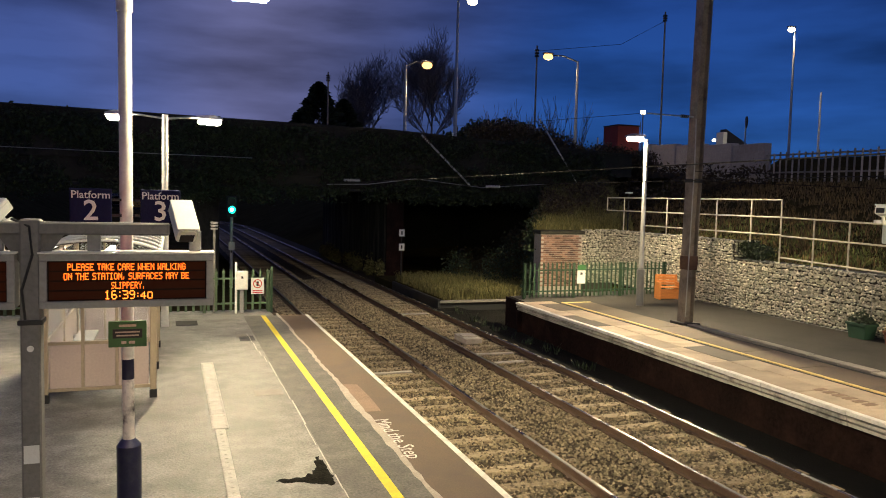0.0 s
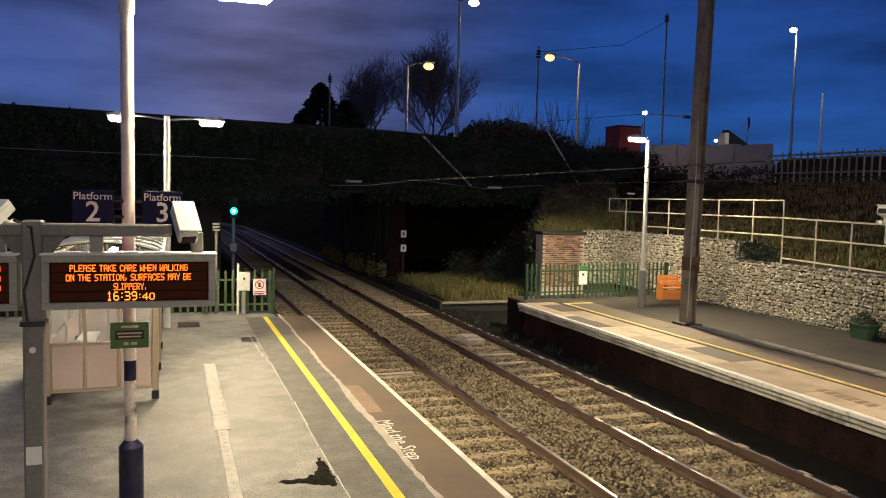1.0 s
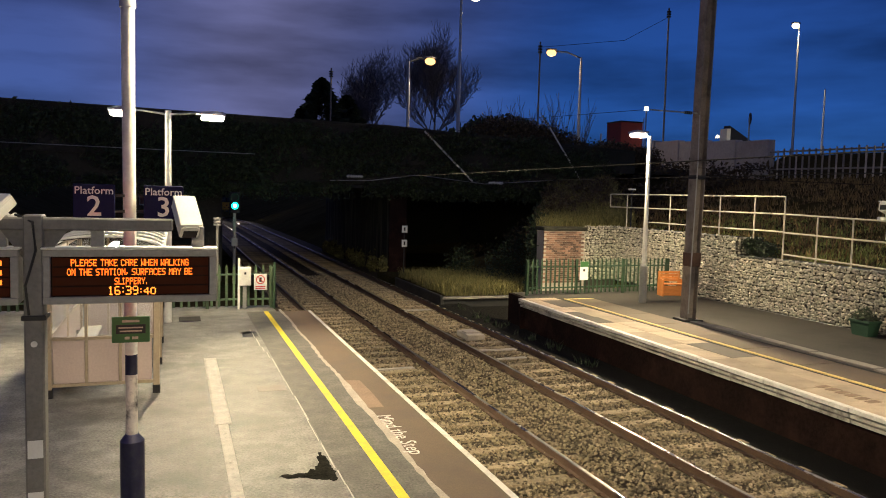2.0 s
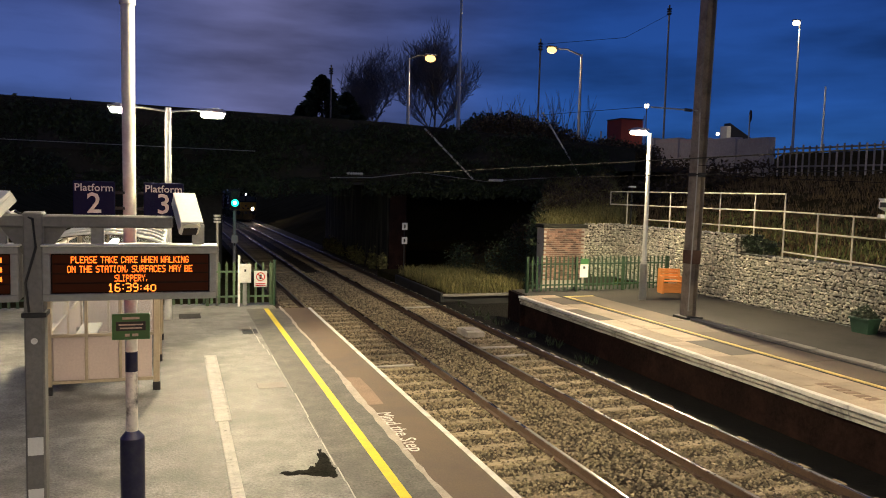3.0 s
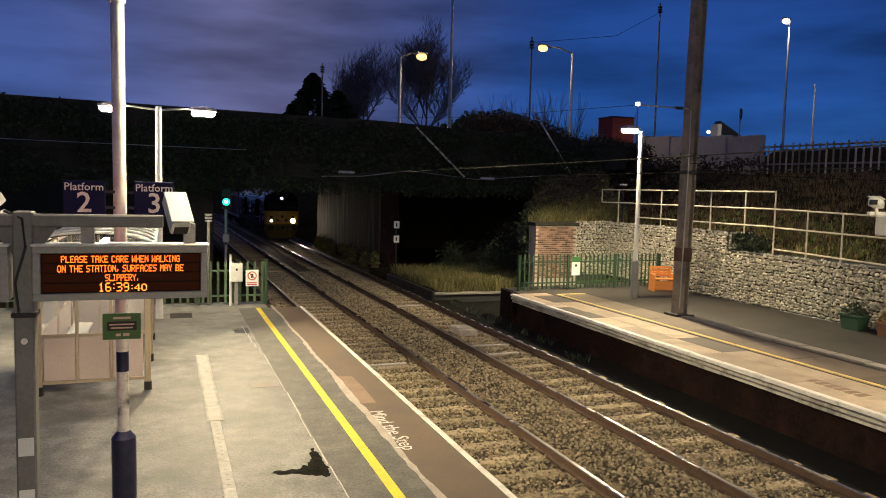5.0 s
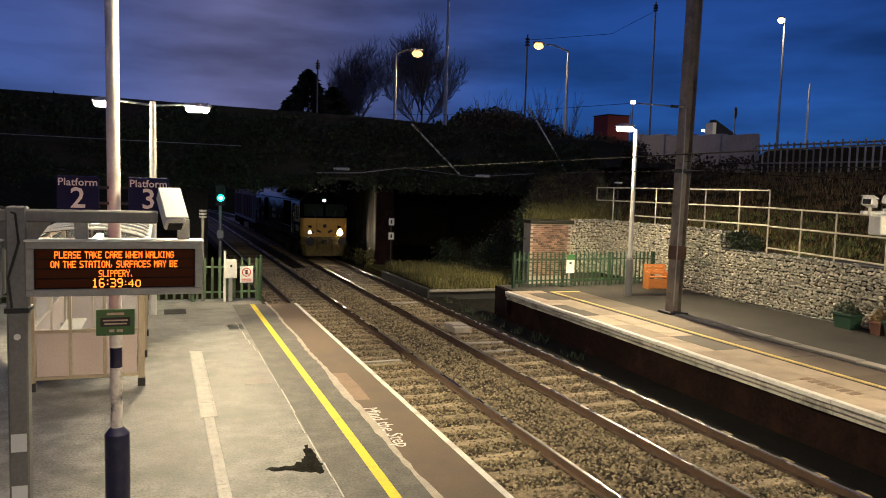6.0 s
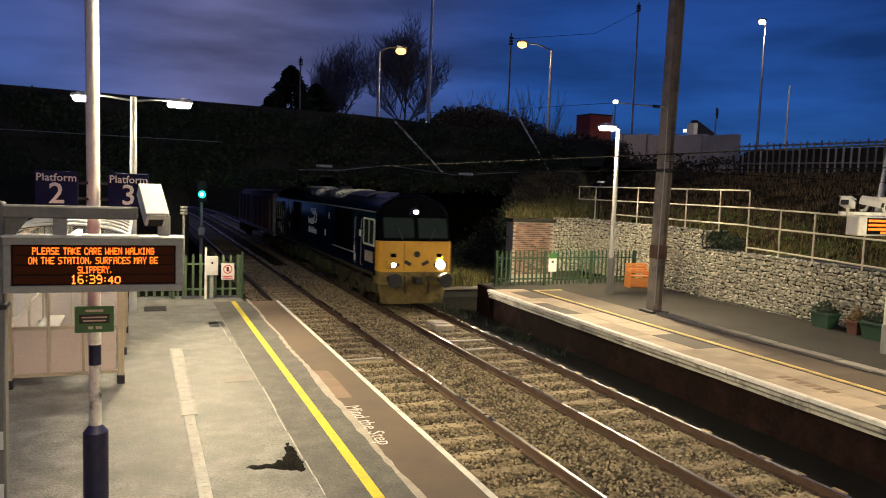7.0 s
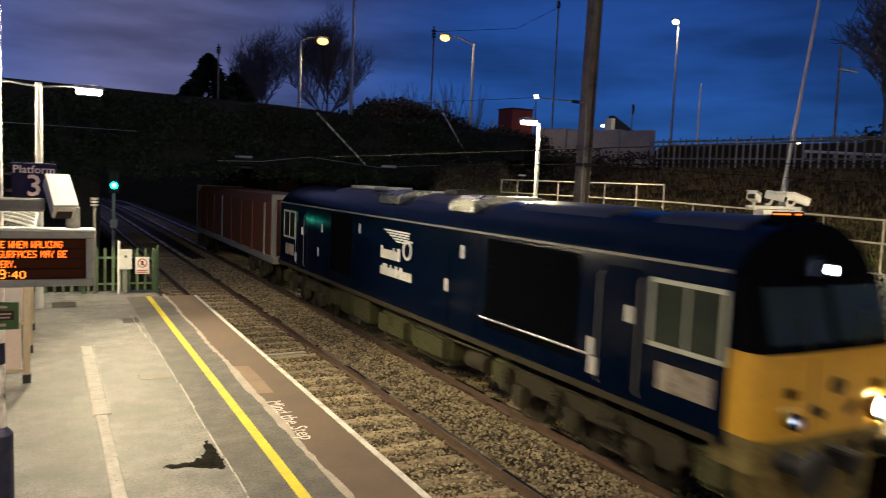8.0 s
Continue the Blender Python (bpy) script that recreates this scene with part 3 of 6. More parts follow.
def build_ballast():
    b = thing("ballast", "brown-grey stone ballast round the tracks", "ballast", kind="stuff")
    strip("ballast_bed", 3.30, 10.4, -1.0, -14, 140, 2.0, BALLAST, b)
    strip("black_shoulder", 8.97, 10.4, -0.955, -14, 27, 1.0, BED_BLACK, b)
    rnd = np.random.RandomState(3)
    n = 64000
    y = 4.5 + 32 * rnd.rand(n) ** 1.5
    x = 3.5 + 5.5 * rnd.rand(n)
    six = np.abs(x - 6.48) < 0.75
    z = -0.972 + 0.040 * rnd.rand(n) + np.where(six, 0.075 * (1 - (np.abs(x - 6.48) / 0.75) ** 2), 0)
    r = 0.015 + 0.024 * rnd.rand(n) ** 1.2
    base = np.array([(1, 0, 0), (-1, 0, 0), (0, 1, 0), (0, -1, 0), (0, 0, 1), (0, 0, -1)], float)
    tri = np.array([(0, 2, 4), (2, 1, 4), (1, 3, 4), (3, 0, 4), (2, 0, 5), (1, 2, 5), (3, 1, 5), (0, 3, 5)])
    jit = base[None] * (0.7 + 0.7 * rnd.rand(n, 6, 1)) + 0.25 * (rnd.rand(n, 6, 3) - 0.5)
    a = rnd.rand(n) * 6.28
    ca, sa = np.cos(a)[:, None], np.sin(a)[:, None]
    vx = (jit[:, :, 0] * ca - jit[:, :, 1] * sa) * r[:, None] + x[:, None]
    vy = (jit[:, :, 0] * sa + jit[:, :, 1] * ca) * r[:, None] + y[:, None]
    vz = jit[:, :, 2] * r[:, None] * 0.75 + z[:, None]
    verts = np.stack([vx, vy, vz], -1).reshape(-1, 3)
    faces = (tri[None] + (np.arange(n) * 6)[:, None, None]).reshape(-1, 3)
    me = bpy.data.meshes.new("ballast_stones")
    me.from_pydata(verts.tolist(), [], faces.tolist())
    me.materials.append(STONES)
    ob = new("ballast_stones", me)
    ob.parent = b


build_ballast()


def build_trackside():
    # low concrete equipment box between the rails
    t = thing("trackside_box", "pale concrete equipment box between the rails", "trackside box", (8.08, 20.2, RAIL - 0.16))
    bm = bm_new()
    bx(bm, (-0.26, -0.45, 0), (0.26, 0.45, 0.17), 0.02)
    bx(bm, (-0.22, -0.2, 0.17), (0.22, 0.2, 0.20), 0.008)
    part("body", bm, PALE_REPAIR, t)
    for x, y, w_, turn in ((4.72, 16.85, 0.62, 3), (8.10, 18.35, 0.55, -2), (8.05, 17.3, 0.42, 4), (8.1, 25.4, 0.5, 2)):
        k_ = thing("pale_board", "pale worn board lying on the ballast", "board", (x, y, RAIL - 0.165), group="pale boards on the track", turn=turn)
        part("plank", bx(bm_new(), (-w_, -0.07, 0.0), (w_, 0.07, 0.045), 0.01), PALE_REPAIR, k_)
    # terrace beyond the side platform
    t = thing("trackside_terrace", "grassy terrace with a timber edge beyond the platform end", "terrace", kind="structure")
    bm = bm_new()
    prism(bm, [(9.5, 26.9), (9.45, 36.2), (18.5, 36.2), (17.6, 26.9)], "z", -1.3, -0.70)
    part("earth", bm, SOIL, t)
    # Black slab over the soil: the pit's deep shade is put into colour.
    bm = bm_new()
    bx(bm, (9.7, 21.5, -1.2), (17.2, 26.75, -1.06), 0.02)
    part("pit_shade_bed", bm, BED_BLACK, t, "near-black bed below the platform end, deep shade put into its colour")
    for a, b in (((9.42, 26.7), (9.55, 33.0)),):
        bm = bm_new()
        bx(bm, (a[0], a[1], -1.1), (b[0], b[1], -0.62), 0.02)
        part("edge_beam", bm, BLACK, t, "black timber edge beam")
    bm = bm_new()
    bx(bm, (9.5, 26.65, -0.76), (13.2, 26.88, -0.67), 0.015)
    part("edge_beam", bm, CONCRETE, t, "pale concrete edge beam")
    # Added black wall, standing in for the shade below the edge beam.
    bm = bm_new()
    bx(bm, (9.5, 26.78, -1.2), (17.0, 26.9, -0.76))
    part("edge_wall", bm, BLACK, t, "added black wall under the edge, shade put into its colour")


build_trackside()


# ---- bridge over the line ----
def build_bridge():
    b = thing("road_bridge", "dark masonry road bridge across the railway cutting", "bridge", kind="structure")
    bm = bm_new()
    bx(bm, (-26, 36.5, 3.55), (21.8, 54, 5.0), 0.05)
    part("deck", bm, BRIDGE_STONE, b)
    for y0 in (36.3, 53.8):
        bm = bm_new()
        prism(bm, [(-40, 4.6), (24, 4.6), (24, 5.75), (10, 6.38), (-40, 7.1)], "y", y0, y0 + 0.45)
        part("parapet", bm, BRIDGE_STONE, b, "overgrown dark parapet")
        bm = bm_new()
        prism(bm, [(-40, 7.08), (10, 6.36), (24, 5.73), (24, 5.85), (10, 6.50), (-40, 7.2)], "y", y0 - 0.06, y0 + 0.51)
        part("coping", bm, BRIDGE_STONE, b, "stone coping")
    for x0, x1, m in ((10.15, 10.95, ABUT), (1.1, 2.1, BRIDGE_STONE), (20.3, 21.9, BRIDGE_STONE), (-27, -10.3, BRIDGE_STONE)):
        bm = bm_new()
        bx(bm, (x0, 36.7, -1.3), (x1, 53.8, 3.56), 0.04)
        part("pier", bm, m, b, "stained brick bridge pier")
    # Thin facing whose near-black colour carries the pier end's shade.
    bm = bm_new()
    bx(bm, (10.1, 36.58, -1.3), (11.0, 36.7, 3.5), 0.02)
    part("pier_end", bm, BRICK_WALL, b, "near-black facing on the pier end, shade put into its colour")
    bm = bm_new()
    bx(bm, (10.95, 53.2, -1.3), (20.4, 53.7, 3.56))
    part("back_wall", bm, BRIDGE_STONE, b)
    # girder flanges under the deck edge
    bm = bm_new()
    bx(bm, (-26, 36.35, 3.40), (20.6, 36.75, 3.54), 0.02)
    part("girder", bm, BLACK, b, "dark steel edge girder")
    road = thing("road", "dark asphalt road over the bridge", "road", kind="structure")
    bm = bm_new()
    bx(bm, (-60, 38.2, 4.7), (90, 52.2, 5.04))
    part("carriageway", bm, ASPHALT_DARK, road)


build_bridge()


# ---- gabion wall, brick pier and handrail ----
def stone_meshes(n, material, seed):
    out = []
    rnd = random.Random(seed)
    for k in range(n):
        bm = bm_new()
        bmesh.ops.create_icosphere(bm, subdivisions=1, radius=1.0)
        for v in bm.verts:
            v.co = Vector((v.co.x * 0.6, v.co.y, v.co.z)) * rnd.uniform(0.78, 1.15)
        out.append(mesh("gabion_stone", bm, material))
    return out


def build_gabion():
    g = thing("gabion_wall", "gabion retaining wall of pale stones in wire baskets", "retaining wall", kind="structure")
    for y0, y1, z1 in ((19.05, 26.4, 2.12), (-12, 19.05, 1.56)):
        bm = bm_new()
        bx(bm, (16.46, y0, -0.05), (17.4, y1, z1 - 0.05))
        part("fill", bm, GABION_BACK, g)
    kinds = stone_meshes(8, GABION, 5)
    rnd = random.Random(11)
    rest_v, rest_f = [], []
    count = 0
    spots = []
    z = 0.06
    while z < 2.12:
        h = rnd.uniform(0.062, 0.10)
        y = 6.0 + rnd.random() * 0.1
        while y < 27.35:
            w = rnd.uniform(0.07, 0.18)
            top = 2.12 if y > 19.05 else 1.50 + 0.12 * math.sin(y * 0.9) * 0.4 + 0.03
            if z < top:
                spots.append((y + w / 2, z + rnd.uniform(-0.02, 0.02), w * 0.54, h * 0.60))
            y += w
        z += h * 0.95
    end_stones = [(16.5 + 0.115 * i, 1.62 + 0.075 * j) for i in range(8) for j in range(7)]
    for x, z in end_stones:
        m = pose(x + rnd.uniform(-0.03, 0.03), 19.05 + rnd.uniform(-0.02, 0.02), z, 0, rnd.uniform(-20, 20), 90) @ Matrix.Diagonal((0.08, 0.065, 0.045, 1))
        share("gabion_stone", rnd.choice(kinds), g, m)
    for y, z, ry, rz in spots:
        if y > 26.0:
            m = pose(16.40 - (y - 26.0), 25.95 + rnd.uniform(-0.02, 0.03), z, 0, rnd.uniform(-22, 22), 90) @ Matrix.Diagonal((0.08, ry, rz, 1))
        else:
            m = pose(16.43 + rnd.uniform(-0.035, 0.02), y, z, rnd.uniform(-22, 22), 0, 0) @ Matrix.Diagonal((0.09, ry, rz, 1))
        me = rnd.choice(kinds)
        if 12.2 < y < 14.2 and count < 235:
            share("gabion_stone", me, g, m)
            count += 1
        else:
            k = len(rest_v)
            rest_v += [m @ v.co for v in me.vertices]
            rest_f += [[k + i for i in p.vertices] for p in me.polygons]
    ob = new("gabion_stones", data_mesh("gabion_stones", rest_v, rest_f, GABION))
    ob.parent = g
    tagged(ob, kind="stuff")
    bm = bm_new()
    for y0, y1, z1 in ((19.05, 26.0, 2.12), (4, 19.05, 1.56)):
        y = y0
        while y <= y1:
            cyl(bm, (16.335, y, 0), (16.335, y, z1), 0.006, n=5)
            y += 1.0
        for z in (0.02, z1 / 2, z1):
            cyl(bm, (16.335, y0, z), (16.335, y1, z), 0.006, n=5)
    part("basket_wire", bm, WIRE, g, "galvanised basket wires")
    return g


def build_brick_pier():
    w = thing("brick_end_wall", "short old red brick wall ending the gabions", "brick wall", kind="structure")
    x0, x1, y0, z0, z1 = 13.25, 15.05, 25.9, -0.75, 1.92
    bm = bm_new()
    bx(bm, (x0 + 0.01, y0 + 0.01, z0), (x1 - 0.01, y0 + 0.6, z1 - 0.01))
    part("core", bm, MORTAR, w)
    bm = bm_new()
    bx(bm, (-0.11, 0, -0.033), (0.11, 0.05, 0.033), 0.004)
    me = mesh("brick", bm, BRICK)
    z = -0.05
    k = 0
    while z < z1 - 0.03:
        x = x0 + 0.11 + (0.115 if k % 2 else 0)
        while x < x1 - 0.1:
            share("brick", me, w, pose(x, y0 - 0.012, z))
            x += 0.232
        z += 0.079
        k += 1
    bm = bm_new()
    bx(bm, (x0 - 0.06, y0 - 0.07, z1), (x1 + 0.05, y0 + 0.66, z1 + 0.14), 0.02)
    part("coping", bm, BRIDGE_STONE, w, "dark mossy stone coping")
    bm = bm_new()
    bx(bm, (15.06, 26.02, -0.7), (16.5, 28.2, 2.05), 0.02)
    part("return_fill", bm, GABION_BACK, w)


def build_handrail():
    h = thing("handrail", "white tubular steel handrail above the gabion wall", "handrail")
    X = 16.47
    r = 0.024
    bm = bm_new()
    cyl(bm, (X, 17.25, 3.37), (X, 26.5, 3.37), r)
    part("top_rail", bm, CREAM_STEEL, h)
    bm = bm_new()
    cyl(bm, (X, 17.25, 2.87), (X, 26.5, 2.87), r)
    part("middle_rail", bm, CREAM_STEEL, h)
    bm = bm_new()
    cyl(bm, (X, 17.25, 2.36), (X, 23.9, 2.36), r)
    part("bottom_rail", bm, CREAM_STEEL, h)
    for (z0, z1), nm in (((2.87, 2.78), "top_rail"), ((2.34, 2.26), "middle_rail"), ((1.72, 1.52), "bottom_rail")):
        bm = bm_new()
        cyl(bm, (X, 17.25, z0), (X, 5.0, z1 - 0.15), r)
        part(nm, bm, CREAM_STEEL, h)
    for y, lo, hi in ((26.5, 2.87, 3.37), (25.3, 2.1, 3.37), (22.6, 2.1, 3.37), (20.0, 2.1, 3.37), (18.45, 2.1, 3.37), (17.25, 1.5, 3.37),
                      (16.05, 1.5, 2.84), (14.9, 1.5, 2.82), (13.4, 1.45, 2.80), (11.9, 1.4, 2.76), (10.4, 1.4, 2.72), (8.9, 1.4, 2.68), (7.4, 1.4, 2.66)):
        bm = bm_new()
        cyl(bm, (X, y, lo), (X, y, hi), r)
        part("post", bm, CREAM_STEEL, h)
    return h


c = thing("marker_post", "slim dark post with a pale cap beside the handrail", "post", (16.60, 25.22, 1.9))
part("shaft", cyl(bm_new(), (0, 0, 0), (0, 0, 1.64), 0.03, n=8), BLACK, c)
part("cap", bx(bm_new(), (-0.09, -0.09, 1.64), (0.12, 0.12, 1.70), 0.008), SIGN_WHITE, c, "pale cap plate")


def bank_top(u, v):
    """The height of the earth bank behind the brick wall, u across and v back."""
    return (1.88 * (1 - u) + 2.15 * u) * (1 - v) + (3.7 * (1 - u) + 4.3 * u) * v


def bank_place(u, v):
    return ((13.32 * (1 - u) + 17.6 * u) * (1 - v) + (18.9 * (1 - u) + 22.5 * u) * v, 26.5 * (1 - v) + 36.4 * v)


def build_earth_bank():
    n = 16
    verts, faces = [], []
    for j in range(n + 1):
        for i in range(n + 1):
            u, v = i / n, j / n
            x, y = bank_place(u, v)
            verts.append((x, y, bank_top(u, v) + 0.12 * noise.noise((x, y, 2.0))))
    top = len(verts)
    for j in range(n + 1):
        verts.append((*bank_place(0, j / n), -1.2))
    for j in range(n):
        for i in range(n):
            k = j * (n + 1) + i
            faces.append((k, k + 1, k + n + 2, k + n + 1))
        faces.append((top + j, j * (n + 1), (j + 1) * (n + 1), top + j + 1))
    ob = new("earth_bank", data_mesh("earth_bank", verts, faces, SOIL))
    tagged(ob, "steep brown earth bank rising behind the brick wall", "bank", kind="structure")


build_earth_bank()
build_gabion()
build_brick_pier()
build_handrail()


# ---- palisade fences ----
def palisade(ax, ay, bxx, by, z, height, label, pitch=0.165, group="", paint=GREEN_STEEL):
    f = thing("palisade_fence", label, "fence", (ax, ay, z), turn=math.degrees(math.atan2(by - ay, bxx - ax)), group=group)
    length = math.hypot(bxx - ax, by - ay)
    bm = bm_new()
    prism(bm, [(-0.034, 0), (-0.02, 0.012), (0.02, 0.012), (0.034, 0), (0.034, -0.004), (0.02, 0.006), (-0.02, 0.006), (-0.034, -0.004)], "z", 0.06, height - 0.08)
    tip = [bm.verts.new(p) for p in ((-0.034, 0, height - 0.081), (0.034, 0, height - 0.081), (0.0, 0.008, height))]
    bm.faces.new(tip)
    tip = [bm.verts.new(p) for p in ((-0.034, 0.004, height - 0.081), (0.034, 0.004, height - 0.081), (0.0, 0.010, height))]
    bm.faces.new(tip)
    pale = mesh("pale", bm, paint)
    n = int(length / pitch)
    for i in range(n + 1):
        share("pale", pale, f, pose(i * pitch, -0.03, 0))
    for zr in (0.25, height - 0.28):
        bm = bm_new()
        bx(bm, (0, -0.012, zr - 0.025), (length, 0.025, zr + 0.025), 0.004)
        part("rail", bm, paint, f)
    k = int(length / 2.2) + 1
    for i in range(k + 1):
        bm = bm_new()
        x = length * i / k
        bx(bm, (x - 0.04, 0.02, -0.3), (x + 0.04, 0.10, height - 0.05), 0.006)
        part("post", bm, paint, f)
    return f


palisade(10.75, 22.05, 16.35, 22.35, -0.02, 1.22, "green steel palisade fence across the platform end", group="palisade fences")
palisade(-4.2, 20.9, 2.5, 20.9, -0.02, 1.20, "green steel palisade fence at the island end, lamplight put into its paler paint", 0.19, group="palisade fences", paint=LIT_GREEN)


def flat_sign(name, label, cx, y, cz, w, h, face, parent=None, depth=0.02):
    s = thing(name, label, "sign", (cx, y, cz))
    bm = bm_new()
    bx(bm, (-w / 2, -depth, -h / 2), (w / 2, 0, h / 2), 0.004)
    part("plate", bm, face, s)
    return s


def bars(parent, rows, material, y=-0.026):
    for x0, x1, z0, z1 in rows:
        bm = bm_new()
        bx(bm, (x0, y, z0), (x1, y + 0.006, z1))
        part("lettering", bm, material, parent)


def ring(bm, cx, cz, r0, r1, y0, y1, n=28):
    pts = []
    for k in range(n):
        a = 2 * math.pi * k / n
        c, s = math.cos(a), math.sin(a)
        pts.append([bm.verts.new((cx + r * c, y, cz + r * s)) for r, y in ((r0, y0), (r1, y0), (r1, y1), (r0, y1))])
    for k in range(n):
        p, q = pts[k], pts[(k + 1) % n]
        for i in range(4):
            bm.faces.new((p[i], p[(i + 1) % 4], q[(i + 1) % 4], q[i]))
    return bm


s = flat_sign("prohibition_sign", "white no-entry sign with a red ring on the fence", 2.19, 20.86, 0.70, 0.34, 0.44, SIGN_WHITE)
part("red_ring", ring(bm_new(), 0, 0.06, 0.095, 0.12, -0.027, -0.02), SIGN_RED, s)
bm = bm_new()
prism(bm, [(-0.085, 0.13), (-0.07, 0.145), (0.085, -0.01), (0.07, -0.025)], "y", -0.027, -0.02)
part("red_bar", bm, SIGN_RED, s)
bm = bm_new()
bx(bm, (-0.03, -0.025, 0.0), (0.03, -0.02, 0.12), 0.002)
part("pictogram", bm, BLACK, s)
bars(s, [(-0.13, 0.13, -0.14, -0.115), (-0.13, 0.13, -0.19, -0.165)], SIGN_RED)
s = flat_sign("notice", "white notice with a green heading on the fence", 12.80, 22.06, 0.78, 0.30, 0.62, SIGN_WHITE)
bars(s, [(-0.15, 0.15, 0.13, 0.31)], GREEN_SIGN)
bars(s, [(-0.04, 0.04, -0.02, 0.06)], BLACK)

t = thing("equipment_cabinet", "small grey equipment cabinet on the green fence", "cabinet", (1.77, 20.82, 0.62))
bm = bm_new()
bx(bm, (-0.16, -0.14, 0), (0.16, 0.0, 0.50), 0.015)
part("body", bm, STEEL_WHITE, t)
bm = bm_new()
bx(bm, (-0.13, -0.15, 0.04), (0.13, -0.141, 0.46), 0.004)
d = part("door", bm, STEEL_WHITE, t)
bm = bm_new()
bx(bm, (-0.02, -0.158, 0.30), (0.03, -0.151, 0.36))
part("lock", bm, BLACK, d)
bm = bm_new()
bx(bm, (-0.05, -0.1, -0.62), (0.05, -0.02, 0.0), 0.005)
part("stand", bm, STEEL_GREY, t)
for x, z in ((1.62, 1.35), (2.55, 1.24)):
    t = thing("marker_post", "slim white marker post beside the fence" if x < 2 else "slim green end post of the fence", "post", (x, 20.75, 0))
    bm = bm_new()
    bx(bm, (-0.03, -0.03, -0.02), (0.03, 0.03, z), 0.008)
    part("shaft", bm, STEEL_WHITE if x < 2 else GREEN_STEEL, t)
t = thing("sensor_post", "grey sensor post with a slatted cap", "post", (1.07, 20.95, -0.3))
bm = bm_new()
cyl(bm, (0, 0, 0), (0, 0, 2.5), 0.035)
part("shaft", bm, GANTRY_GREY, t)
for k in range(3):
    bm = bm_new()
    cyl(bm, (0, 0, 2.5 + k * 0.08), (0, 0, 2.55 + k * 0.08), 0.09, 0.10)
    part("cap_disc", bm, STEEL_GREY, t)


# ---- lamp columns ----
def lamp_head(name, parent, x, y, z, side, glow):
    """A flat lantern on the end of an arm; side: -1 or 1, the way it points along x."""
    bm = bm_new()
    prism(bm, [(x - side * 0.30, z + 0.00), (x - side * 0.30, z + 0.06), (x + side * 0.10, z + 0.09), (x + side * 0.30, z + 0.03), (x + side * 0.30, z - 0.02)], "y", y - 0.11, y + 0.11)
    h = part(name, bm, GALV, parent, "flat grey lantern head")
    bm = bm_new()
    bx(bm, (x - 0.26, y - 0.12, z - 0.13), (x + 0.26, y + 0.12, z - 0.012), 0.045)
    part("lens", bm, glow, h, "bright warm white lens")
    return h


def twin_column(x, y, base, label):
    c = thing("lamp_column", label, "lamp post", (x, y, 0), group="platform lamp columns")
    if base:
        c.matrix_world = pose(x, y, 0, 0, -0.4, 0)
        bm = bm_new()
        cyl(bm, (0, 0, -0.02), (0, 0, 0.90), 0.104, n=20)
        cyl(bm, (0, 0, 0.90), (0, 0, 0.96), 0.104, 0.055, n=20)
        part("base", bm, NAVY_PAINT, c, "navy blue painted base")
        bm = bm_new()
        cyl(bm, (0, 0, 0.94), (0, 0, 1.52), 0.050, n=16)
        part("lower_shaft", bm, CHIPPED, c, "white paint chipped to dark patches")
        bm = bm_new()
        cyl(bm, (0, 0, 1.50), (0, 0, 1.70), 0.0515, n=16)
        part("band", bm, NAVY_PAINT, c, "navy band")
        bm = bm_new()
        cyl(bm, (0, 0, 1.68), (0, 0, 4.70), 0.053, 0.056, n=16)
        part("shaft", bm, STEEL_WHITE, c)
        bm = bm_new()
        cyl(bm, (0, 0, 4.70), (0, 0, 5.08), 0.068, n=16)
        part("collar", bm, STEEL_WHITE, c)
    else:
        bm = bm_new()
        cyl(bm, (0, 0, -0.02), (0, 0, 4.95), 0.085, 0.07, n=16)
        part("shaft", bm, STEEL_WHITE, c)
    for s in (-1, 1):
        bm = bm_new()
        rise = 0.14 if base else 0.0
        tube(bm, [(0, 0, 4.86 + rise), (s * 0.55, 0, 4.92 + rise), (s * 0.78, 0, 4.93 + rise)], 0.024)
        part("arm", bm, GALV, c)
        lamp_head("lantern", c, s * 0.985, 0, 4.90 + rise, s, LAMP_GLOW if s > 0 or not base else UNLIT)
    return c


UNLIT = mat("unlit_lens", (0.5, 0.5, 0.5), 0.2, var=0.1)
CHIPPED = mat("chipped_white_paint", (0.70, 0.66, 0.60), 0.5, var=0.15, scale=4, fine=30, stain=(0.03, 0.025, 0.03), stain_amt=1.0, stain_scale=7)
twin_column(-0.35, 7.2, True, "white twin-arm lamp column with a navy base on the island platform")
twin_column(-0.14, 18.9, False, "white twin-arm lamp column by the island end")
twin_column(-0.35, -4.0, True, "white twin-arm lamp column with a navy base on the island platform")


def side_column(x, y):
    c = thing("lamp_column", "white single-arm lamp column on the side platform", "lamp post", (x, y, 0), group="platform lamp columns")
    bm = bm_new()
    cyl(bm, (0, 0, -0.02), (0, 0, 1.12), 0.115, n=18)
    cyl(bm, (0, 0, 1.12), (0, 0, 1.18), 0.115, 0.08, n=18)
    part("base", bm, STEEL_GREY, c, "grey lower section")
    bm = bm_new()
    cyl(bm, (0, 0, 1.16), (0, 0, 5.14), 0.075, 0.06, n=16)
    part("shaft", bm, STEEL_WHITE, c)
    bm = bm_new()
    tube(bm, [(0, 0, 5.10), (-0.25, 0, 5.20)], 0.035)
    part("arm", bm, GALV, c)
    lamp_head("lantern", c, -0.40, 0, 5.20, -1, LAMP_GLOW)
    return c


for y in (20.07, 5.2, -8.0):
    side_column(13.76, y)

